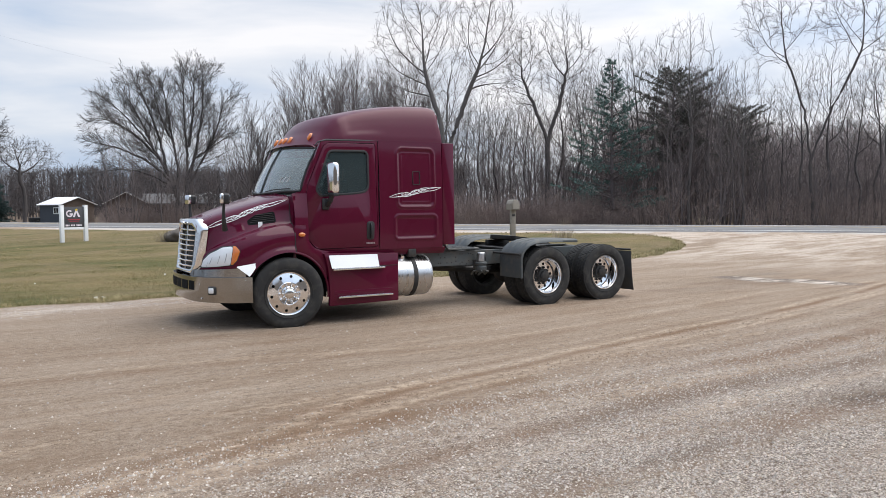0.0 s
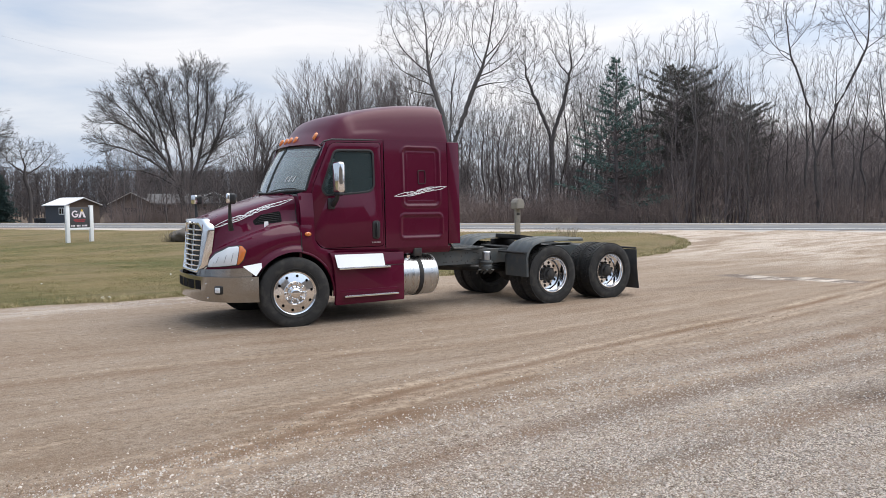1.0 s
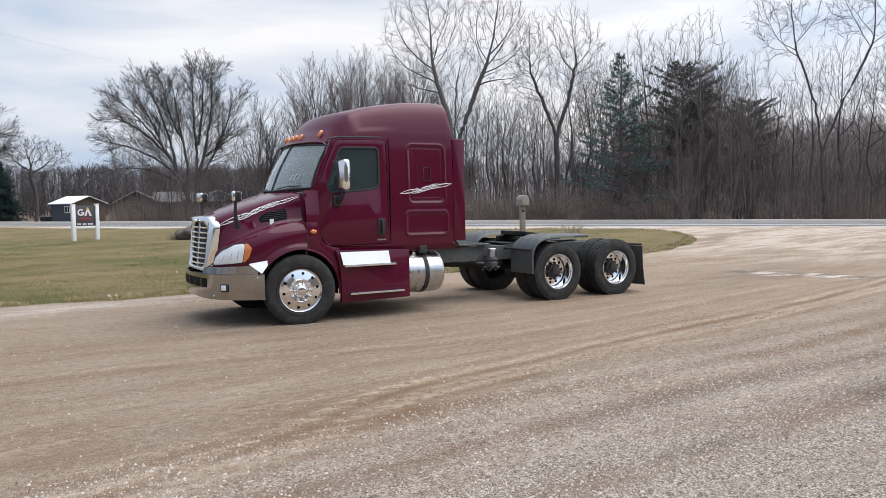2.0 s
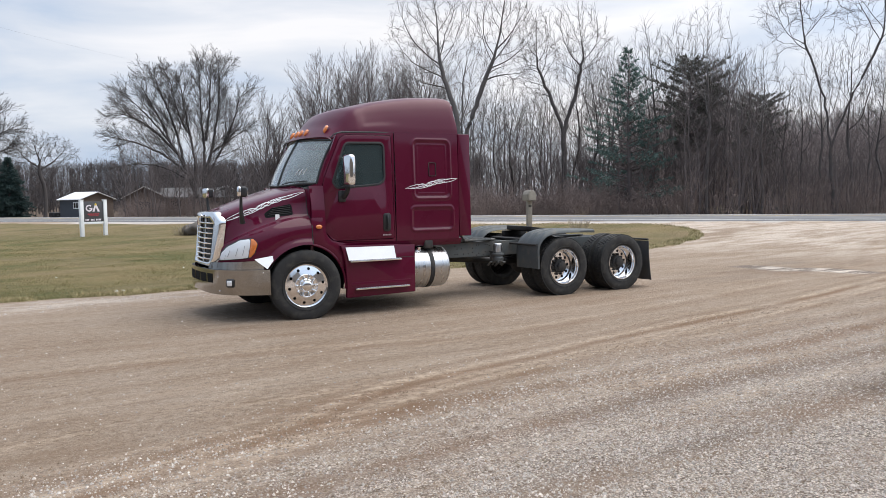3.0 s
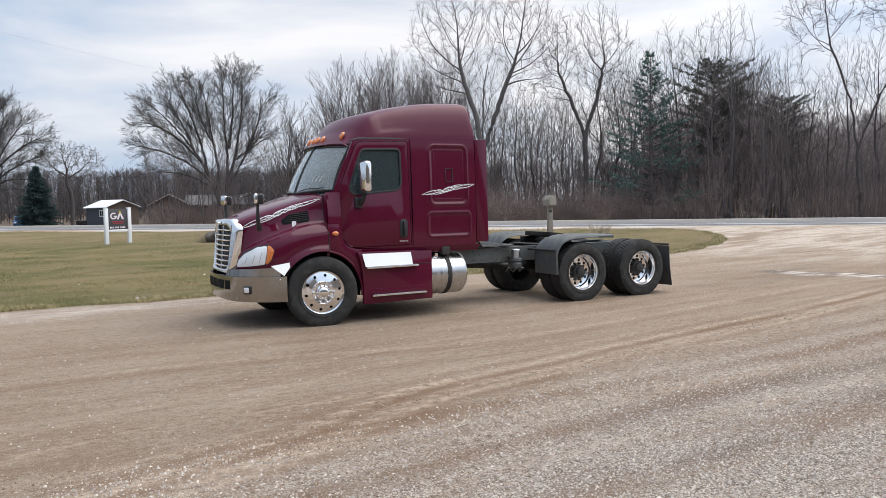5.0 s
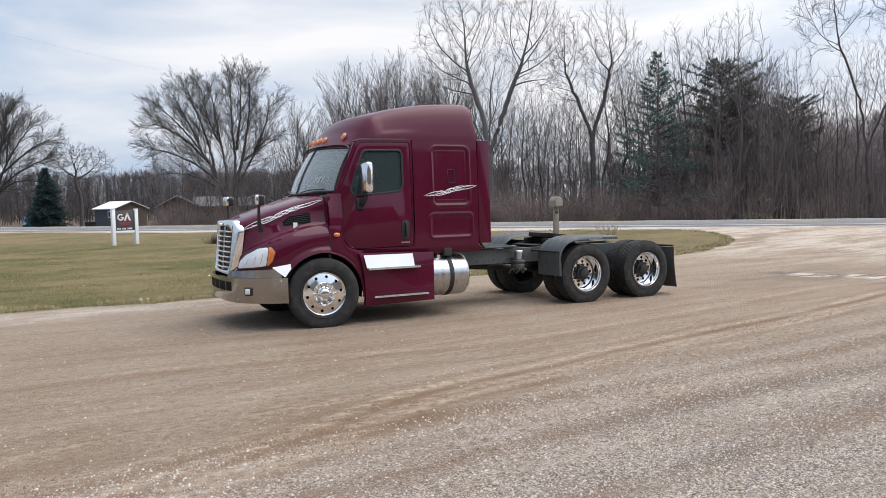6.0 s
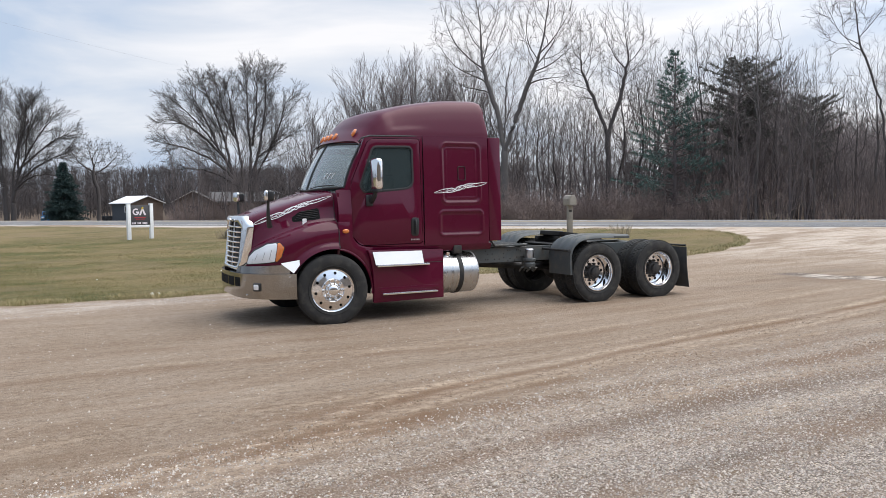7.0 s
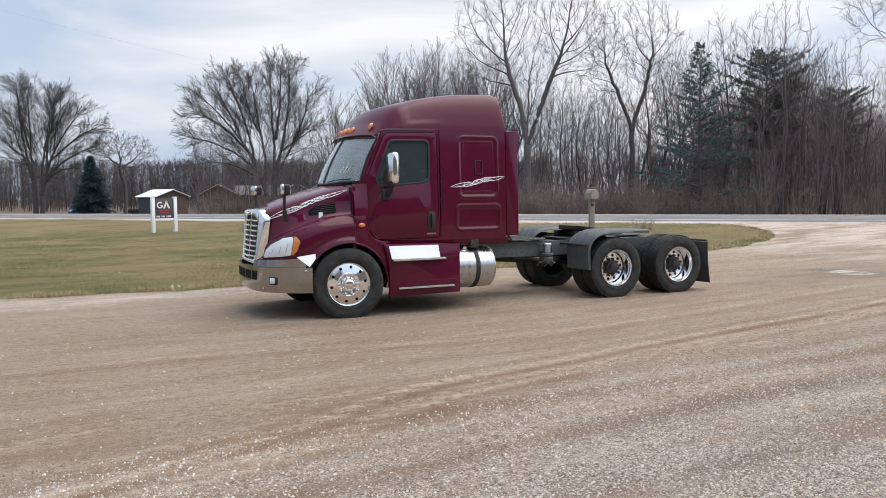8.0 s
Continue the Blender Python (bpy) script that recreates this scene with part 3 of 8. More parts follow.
TAG = material("white_tag", (0.80, 0.81, 0.82), 0.5, vary=0.06)
TRIM = material("dark_interior", (0.10, 0.105, 0.11), 0.8, vary=0.2, scale=6)
SEAT = material("grey_seat_cloth", (0.10, 0.10, 0.105), 0.9, vary=0.2, scale=8, bump=0.2)
TINT = glass("side_glass", (0.16, 0.22, 0.23), haze=0.13)
CLEAR = glass("windshield_glass", (0.84, 0.90, 0.88), haze=0.10)

TRUCK = empty("semi_truck", "dark maroon sleeper-cab semi tractor with chrome grille and bare rear frame", "truck")


def tpart(name, bm, mat, label="", parent=None, smooth=25):
    return part(name, bm, mat, parent or TRUCK, label, smooth)


# -- the hood and fenders: half a cross-section, swept from the nose to the cowl --
def hood_line(x):
    top = curve_at(((-1.10, 1.500), (-0.9, 1.575), (-0.5, 1.715), (0.0, 1.865), (0.1, 1.885)), x)
    shoulder = curve_at(((-1.10, 0.50), (-0.9, 0.575), (-0.5, 0.72), (0.0, 0.89), (0.1, 0.92)), x)
    crest = curve_at(((-1.10, 0.98), (-0.9, 1.12), (-0.7, 1.22), (-0.45, 1.32), (-0.15, 1.40), (0.1, 1.43)), x)
    wide = curve_at(((-1.10, 0.515), (-1.04, 0.60), (-0.96, 0.755), (-0.87, 0.89), (-0.68, 1.02), (-0.45, 1.10), (-0.15, 1.15), (0.1, 1.16)), x)
    return top, shoulder, crest, wide


def arch(x):
    return 0.45 + math.sqrt(max(0.0, 0.60**2 - x * x))


HOOD_SPANS = 11


def hood_knots(x):
    """Half a cross-section: flat top, shoulder, hollow flank, fender crest, side, and the rolled arch flare."""
    top, sh, zf, w = hood_line(x)
    low = max(0.745, arch(x)) if x > -0.6 else 0.745
    side = max(w - 0.11, sh + 0.03)
    flare = 0.034 * smoothstep(-0.72, -0.45, x)
    drop = zf - 0.10 - low
    return [(0.0, top), (sh * 0.5, top - 0.012), (sh * 0.87, top - 0.040), (sh, top - 0.105), (sh + 0.16 * (side - sh), 0.48 * (top - 0.105) + 0.52 * (zf + 0.03)),
            (sh + 0.52 * (side - sh), zf + 0.032), (side, zf), (w - 0.028, zf - 0.10), (w - 0.010, low + 0.62 * drop), (w - 0.012, low + 0.34 * drop),
            (w - 0.012 + 0.75 * flare, low + 0.15 * drop), (w - 0.006 + flare, low)]


def hood_at(x, v):
    """Point on the driver's half of the hood; v runs from the middle (0) to the lower edge (1)."""
    k = hood_knots(x)
    t = v * (len(k) - 1)
    i = min(int(t), len(k) - 2)
    t -= i
    a, b, c, d = k[max(i - 1, 0)], k[i], k[i + 1], k[min(i + 2, len(k) - 1)]
    p = [0.5 * (2 * b[j] + (c[j] - a[j]) * t + (2 * a[j] - 5 * b[j] + 4 * c[j] - d[j]) * t * t + (3 * b[j] - a[j] - 3 * c[j] + d[j]) * t**3) for j in (0, 1)]
    return x, -p[0], p[1]


def hood_side(x, z):
    """y of the hood's side surface at a height."""
    lo, hi = 2.0 / HOOD_SPANS, 1.0
    for _ in range(22):
        mid = (lo + hi) / 2
        if hood_at(x, mid)[2] > z:
            lo = mid
        else:
            hi = mid
    return hood_at(x, lo)[1]


def conform(outline, depth, bulge=0.0, rings=7, lift=0.004, side=hood_side):
    """A patch that lies on the hood's side, cut to an (x, z) outline, and as thick as depth."""
    cx, cz = sum(p[0] for p in outline) / len(outline), sum(p[1] for p in outline) / len(outline)
    b = bmesh.new()
    layers = []
    for back in (0, 1):
        rows = []
        for r in range(rings + 1):
            f = 1 - r / rings
            if r == rings:
                rows.append([b.verts.new((cx, side(cx, cz) - lift - (bulge if not back else -depth), cz))])
                continue
            row = []
            for px, pz in outline:
                x, z = cx + (px - cx) * f, cz + (pz - cz) * f
                y = side(x, z) - lift - (bulge * (1 - f**3) if not back else 0) + (depth if back else 0)
                row.append(b.verts.new((x, y, z)))
            rows.append(row)
        n = len(outline)
        for u, w in zip(rows, rows[1:]):
            for k in range(n):
                j = (k + 1) % n
                f = (u[k], u[j], w[j], w[k]) if len(w) > 1 else (u[k], u[j], w[0])
                b.faces.new(f if not back else f[::-1])
        layers.append(rows[0])
    n = len(outline)
    for k in range(n):
        j = (k + 1) % n
        b.faces.new((layers[0][j], layers[0][k], layers[1][k], layers[1][j]))
    return b


def dense(loop, step=0.018):
    """The same outline with points no further apart than a step."""
    out = []
    for (x0, z0), (x1, z1) in zip(loop, loop[1:] + loop[:1]):
        n = max(1, int(math.hypot(x1 - x0, z1 - z0) / step))
        out += [(x0 + (x1 - x0) * k / n, z0 + (z1 - z0) * k / n) for k in range(n)]
    return out


def mirror_y(bm):
    return moved(bm, Matrix.Diagonal((1, -1, 1, 1)))


def both(make, name, mat, label="", parent=None, smooth=25):
    """The same part on the driver's side and, mirrored, on the other."""
    return [tpart(name, make(), mat, label, parent, smooth), tpart(name, mirror_y(make()), mat, label, parent, smooth)]


def flame_strands():
    """Strands of the tribal pinstripe: (start, end, offset along the strand), two long loops and a woven middle."""
    wave = lambda amp, turns, ph=0.0: lambda f: amp * math.sin(math.pi * f) ** 0.5 * math.sin(turns * math.pi * f + ph)
    bow = lambda amp: lambda f: amp * math.sin(math.pi * f)
    out = [(0.0, 0.40, bow(0.026)), (0.0, 0.36, bow(-0.020)), (0.60, 1.0, bow(0.022)), (0.64, 1.0, bow(-0.024))]
    out += [(0.22, 0.72, wave(0.034, 3.0)), (0.24, 0.78, wave(-0.034, 3.0)), (0.30, 0.70, wave(0.028, 4.0, 0.8)), (0.32, 0.74, wave(-0.028, 4.0, 0.8))]
    return out + [(0.12, 0.56, lambda f: -0.040 * math.sin(math.pi * f)), (0.44, 0.86, lambda f: 0.040 * math.sin(math.pi * f))]


def build_hood():
    def stations(u):
        return -1.10 + 1.195 * (u**1.25)
    bm = sheet(lambda u, v: hood_at(stations(u), v), 52, 77, mirror=True)
    weld(bm)
    hood = tpart("hood", thick(bm, 0.012), MAROON, "maroon hood with flared fenders", smooth=60)
    # the shaded gap behind the hood is put in as a black bar
    for sign in (1, -1):
        b = bmesh.new()
        tube([Vector((0.099, hood_at(0.094, v)[1] * sign - 0.002 * sign, hood_at(0.094, v)[2])) for v in np.linspace(0.30, 0.97, 26)], 0.007, 6, b)
        part("hood_seal", b, RUBBER, hood, "black rubber seal at the hood's rear edge")
    # louvred side vents
    out = dense(rounded([(-0.465, 1.425), (-0.465, 1.49), (-0.36, 1.568), (-0.105, 1.622), (-0.10, 1.465)], 0.035))
    def vent():
        return conform(out, 0.03, 0.0, 5, 0.002)
    for v in both(vent, "side_vent", SHADE, "black louvred vent", hood):
        sign = 1 if v.data.vertices[0].co.y < 0 else -1
        for k in range(5):
            z = 1.462 + 0.027 * k
            x0 = -0.43 + 0.022 * k
            b = bmesh.new()
            tube([(x, hood_side(x, z + 0.10 * (x - x0)) * 1.0 - 0.006, z + 0.10 * (x - x0)) for x in np.linspace(x0, -0.125, 7)], 0.005, 6, b)
            part("louvre", b if sign > 0 else mirror_y(b), DARK, v)
    # headlamps: a swept clear lens with inner reflectors, and an amber strip along its rear edge
    rim = dense(rounded([(-1.070, 0.842), (-1.045, 0.955), (-0.975, 1.050), (-0.845, 1.142), (-0.695, 1.163), (-0.638, 1.085), (-0.682, 0.950), (-0.737, 0.889)], [0.015, 0.06, 0.08, 0.08, 0.04, 0.04, 0.06, 0.03]))
    lens = dense(rounded([(-1.062, 0.850), (-1.033, 0.953), (-0.968, 1.040), (-0.842, 1.130), (-0.728, 1.148), (-0.772, 0.893)], [0.012, 0.06, 0.08, 0.08, 0.02, 0.02]))
    corner = dense(rounded([(-0.722, 1.149), (-0.694, 1.151), (-0.650, 1.083), (-0.692, 0.956), (-0.738, 0.899), (-0.764, 0.894)], [0.015, 0.03, 0.035, 0.05, 0.025, 0.015]))
    ribs = [[(-0.985 + 0.075 * k, 0.905 + 0.010 * k), (-0.955 + 0.075 * k, 0.995 + 0.030 * k)] for k in range(3)]
    bezels = both(lambda: conform(rim, 0.02, 0, 4, 0.002), "headlamp", BLACK, "black headlamp housing", smooth=60)
    for k, bz in enumerate(bezels):
        fix = (lambda b: b) if k == 0 else mirror_y
        part("lens", fix(conform(lens, 0.008, 0.006, 9, 0.010)), LAMP, bz, "clear headlamp lens", smooth=60)
        part("turn_signal", fix(conform(corner, 0.008, 0.006, 6, 0.009)), AMBER, bz, "amber strip along the lamp's rear edge", smooth=60)
        for (x0, z0), (x1, z1) in ribs:
            b = bmesh.new()
            tube([(x0 + (x1 - x0) * f, hood_side(x0 + (x1 - x0) * f, z0 + (z1 - z0) * f) - 0.0185, z0 + (z1 - z0) * f) for f in (0, 0.35, 0.7, 1.0)], 0.0035, 6, b)
            part("reflector_rib", fix(b), BOWL, bz, "grey reflector rib")
    # the pinstripe flames along the hood's shoulder
    for sign in (1, -1):
        for t0, t1, off in flame_strands():
            b = bmesh.new()
            rows = []
            for i in range(37):
                f = i / 36
                t = t0 + (t1 - t0) * f
                x = -0.99 + 1.06 * t
                w = 0.0012 + 0.0036 * math.sin(math.pi * f) ** 0.7
                pair = []
                for d in (w, -w):
                    p = hood_at(x, (3.36 - 0.40 * t - (off(f) + d) / 0.14) / HOOD_SPANS)
                    pair.append(b.verts.new((p[0], (p[1] - 0.003) * sign, p[2] + 0.003)))
                rows.append(pair)
            for u, w in zip(rows, rows[1:]):
                b.faces.new((u[0], w[0], w[1], u[1]))
            part("flame_stripe", b, WHITE, hood, "white flame pinstripe")
    # a sale tag tucked under the vent
    y = hood_side(-0.33, 1.43) - 0.012
    tpart("paper_tag", plate(rounded([(-0.345, 1.385), (-0.345, 1.475), (-0.285, 1.475), (-0.285, 1.385)], 0.01), y - 0.012, 0.004), TAG, "small white paper tag", hood)
    # hood mirrors: a flat black stalk, a black shell and a chrome cap that faces forwards
    for sign in (-1, 1):
        b = tube([(-0.80, sign * 0.86, 1.37), (-0.815, sign * 0.885, 1.42), (-0.83, sign * 0.91, 1.52), (-0.835, sign * 0.93, 1.62), (-0.835, sign * 0.945, 1.75)], [0.040, 0.034, 0.026, 0.021, 0.019], 10)
        stalk = tpart("hood_mirror", b, BLACK, "black hood mirror stalk", smooth=60)
        m = Matrix.Translation((-0.815, sign * 0.95, 1.797)) @ pose(0, 0, 0, 0, 0, 14 * sign)
        part("mirror_shell", moved(box(-0.035, 0.06, -0.072, 0.072, -0.075, 0.070, 0.030, seg=4), m), BLACK, stalk, "black mirror shell", smooth=60)
        part("mirror_cap", moved(box(-0.072, -0.015, -0.076, 0.076, -0.070, 0.074, 0.028, seg=4), m), CHROME, stalk, "chrome mirror cap", smooth=60)
        part("mirror_glass", moved(box(0.058, 0.064, -0.055, 0.055, -0.055, 0.052, 0.002), m), CHROME, stalk)
    return hood


def grille_x(y, z):
    f = (z - 0.78) / 0.7
    return -1.195 + 0.065 * f + 0.085 * (abs(y) / 0.5) ** 2.2


def build_grille():
    half = lambda z: 0.455 - 0.03 * (1 - (z - 0.78) / 0.7)
    # surround: a chrome band that follows a rounded frame
    ring = rounded([(-0.55, 0.750), (0.55, 0.750), (0.60, 1.40), (0.45, 1.525), (-0.45, 1.525), (-0.60, 1.40)], [0.14, 0.14, 0.10, 0.10, 0.10, 0.10], 6)
    inner = rounded([(-0.425, 0.82), (0.425, 0.82), (0.455, 1.355), (0.34, 1.425), (-0.34, 1.425), (-0.455, 1.355)], [0.10, 0.10, 0.08, 0.08, 0.08, 0.08], 6)
    b = bmesh.new()
    rows = []
    for f, fwd in ((0.0, -0.055), (0.03, 0.0), (0.12, 0.022), (0.25, 0.036), (0.55, 0.045), (0.85, 0.034), (1.0, 0.0), (1.0, -0.05)):
        rows.append([b.verts.new((grille_x(p[0] * (1 - f) + q[0] * f, p[1] * (1 - f) + q[1] * f) - fwd, p[0] * (1 - f) + q[0] * f, p[1] * (1 - f) + q[1] * f)) for p, q in zip(ring, inner)])
    n = len(ring)
    for u, w in zip(rows, rows[1:]):
        for k in range(n):
            b.faces.new((u[k], u[(k + 1) % n], w[(k + 1) % n], w[k]))
    grille = tpart("grille", b, CHROME, "chrome grille surround", smooth=50)
    b = sheet(lambda u, v: (grille_x(-0.47 + 0.94 * u, 0.8 + 0.65 * v) + 0.06, -0.47 + 0.94 * u, 0.8 + 0.65 * v), 12, 6)
    part("grille_backing", thick(b, 0.01), BLACK, grille, "black grille backing")
    for k in range(8):
        z = 0.865 + 0.0715 * k
        w = half(z) - 0.012
        b = bmesh.new()
        ys = np.linspace(-w, w, 17)
        rows = []
        for y in ys:
            x = grille_x(y, z)
            rows.append([b.verts.new((x + dx, y, z + dz)) for dx, dz in ((-0.018, -0.010), (-0.024, 0.002), (-0.012, 0.012), (0.02, 0.014), (0.02, -0.006), (0.0, -0.013))])
        for u, w2 in zip(rows, rows[1:]):
            for j in range(6):
                b.faces.new((u[j], u[(j + 1) % 6], w2[(j + 1) % 6], w2[j]))
        part("grille_bar", b, CHROME, grille, smooth=50)
    for y in (-0.17, 0.17):
        b = bmesh.new()
        tube([(grille_x(y, z) + 0.006, y, z) for z in np.linspace(0.82, 1.43, 9)], 0.016, 8, b)
        part("grille_upright", b, CHROME, grille)
    b = lathe([(0, 0.02), (0.04, 0.018), (0.06, 0.0), (0.055, -0.02)], 24, m=Matrix.Translation((grille_x(0, 1.46) - 0.045, 0, 1.463)) @ pose(0, 0, 0, 0, -90, 0) @ Matrix.Diagonal((0.5, 1.3, 1, 1)))
    part("badge", b, CHROME, grille, "plain oval badge")


def bumper_plan(t):
    """Plan of the bumper, from the middle (0) to its rear end (1)."""
    x = curve_at(((0, -1.235), (0.2, -1.225), (0.40, -1.18), (0.56, -1.085), (0.70, -0.92), (0.85, -0.72), (1.0, -0.525)), t)
    y = curve_at(((0, 0.0), (0.2, 0.30), (0.40, 0.60), (0.56, 0.82), (0.70, 0.99), (0.85, 1.10), (1.0, 1.155)), t)
    return x, -y


def build_bumper():
    def skin(u, v):
        x, y = bumper_plan(u)
        z = 0.40 + 0.33 * v - 0.02 * u * (1 - v)
        tuck = 0.05 * max(0, 0.35 - v)
        return x + tuck * (1 - u * 0.6), y + tuck * 0.4 * u, z
    bumper = tpart("front_bumper", thick(weld(sheet(skin, 40, 10, mirror=True)), 0.006), STEEL, "wrap-around polished steel front bumper", smooth=60)
    def lip(u, v):
        x, y = bumper_plan(u * 0.98)
        return x + 0.002 + 0.13 * v * (1 - 0.5 * u), y * (1 - 0.05 * v), 0.728 + 0.010 * math.sin(math.pi * v * 0.5)
    part("bumper_top", thick(weld(sheet(lip, 30, 4, mirror=True)), 0.004), STEEL, bumper, "polished top lip of the bumper", smooth=60)
    # the narrower chrome step above it, under the headlamps
    def upper(u, v):
        x, y = bumper_plan(0.30 + 0.62 * u)
        return x + 0.03 + 0.012 * v, y + 0.028 - 0.004 * v, 0.735 + 0.105 * v * (0.8 + 0.35 * u)
    for sign in (1, -1):
        b = sheet(upper, 24, 4)
        b = b if sign > 0 else mirror_y(b)
        part("bumper_step", thick(b, 0.005), STEEL, bumper, "polished filler under the headlamp", smooth=60)
    for sign in (1, -1):
        b = plate(rounded([(-0.730, 0.878), (-0.400, 0.920), (-0.560, 0.738)], 0.008), hood_side(-0.52, 0.85) - 0.02, 0.012)
        for v in b.verts:
            v.co.y -= 0.30 * (0.915 - v.co.z)
        b = b if sign > 0 else mirror_y(b)
        part("corner_plate", b, BRIGHT, bumper, "bright triangular corner plate")
    # intakes, as dark sheets on the face for their shaded openings, and lamps
    for y0, y1 in ((-0.62, -0.47), (-0.42, -0.16), (-0.11, 0.11), (0.16, 0.42), (0.47, 0.62)):
        def slot(u, v, y0=y0, y1=y1):
            y = y0 + (y1 - y0) * u
            t = min(range(101), key=lambda k: abs(-bumper_plan(k / 100)[1] - abs(y))) / 100
            return bumper_plan(t)[0] - 0.004, y, 0.548 + 0.125 * v
        part("intake", thick(sheet(slot, 6, 2), 0.007), SHADE, bumper, "black bumper intake", smooth=0)
    for sign in (1, -1):
        x, y = bumper_plan(0.635)
        m = Matrix.Translation((x - 0.012, y * sign - 0.004 * sign, 0.553)) @ pose(0, 0, 0, 0, 0, -sign * 46)
        b = moved(box(-0.06, 0.06, -0.015, 0.03, -0.058, 0.058, 0.022, seg=3), m if sign > 0 else Matrix.Diagonal((1, 1, 1, 1)) @ Matrix.Translation((x - 0.012, -y + 0.004, 0.553)) @ pose(0, 0, 0, 0, 0, 46))
        lamp = part("fog_lamp", b, BLACK, bumper, "square black fog lamp")
        m2 = Matrix.Translation((x - 0.012, y * sign, 0.553)) @ pose(0, 0, 0, 0, 0, -sign * 46)
        part("lens", moved(box(-0.042, 0.042, -0.024 if sign > 0 else -0.01, 0.01 if sign > 0 else 0.024, -0.04, 0.04, 0.015, seg=3), m2), LAMP, lamp)
        for t, z in ((0.50, 0.63), (0.52, 0.44), (0.93, 0.685)):
            bx, by = bumper_plan(t)
            part("bolt", lathe([(0, 0.008), (0.009, 0.006), (0.013, 0.0), (0.013, -0.01)], 10, m=Matrix.Translation((bx, by * sign, z)) @ pose(0, 0, 0, 90 * sign, 0, -40 * sign)), CHROME, bumper)


# -- the cab --
DOOR = [(0.585, 2.592), (1.385, 2.605), (1.412, 1.082), (0.43, 1.078), (0.300, 1.245), (0.272, 1.72), (0.335, 2.00)]
WINDOW = [(0.655, 2.475), (1.255, 2.485), (1.255, 1.905), (1.00, 1.878), (0.505, 1.842), (0.448, 1.92)]


def lean(bm):
    """Leans the flat cab sides in towards the roof."""
    for v in bm.verts:
        s = 1 if v.co.y > 0 else -1
        v.co.y -= s * (0.045 * max(0.0, v.co.z - 1.75) ** 1.3 + 0.05 * max(0.0, 1.25 - v.co.z) ** 1.5 + 0.45 * max(0.0, 0.45 - v.co.x) ** 1.2)
    return bm


def shrink(loop, d):
    """Moves an outline inwards (d > 0) or outwards."""
    n, out = len(loop), []
    area = sum(loop[i][0] * loop[(i + 1) % n][1] - loop[(i + 1) % n][0] * loop[i][1] for i in range(n))
    s = 1 if area > 0 else -1
    for i in range(n):
        a, p, c = Vector(loop[i - 1]), Vector(loop[i]), Vector(loop[(i + 1) % n])
        e1, e2 = (p - a).normalized(), (c - p).normalized()
        nrm = (Vector((-e1.y, e1.x)) + Vector((-e2.y, e2.x)))
        nrm = nrm.normalized() * s
        out.append(tuple(p + nrm * d))
    return out


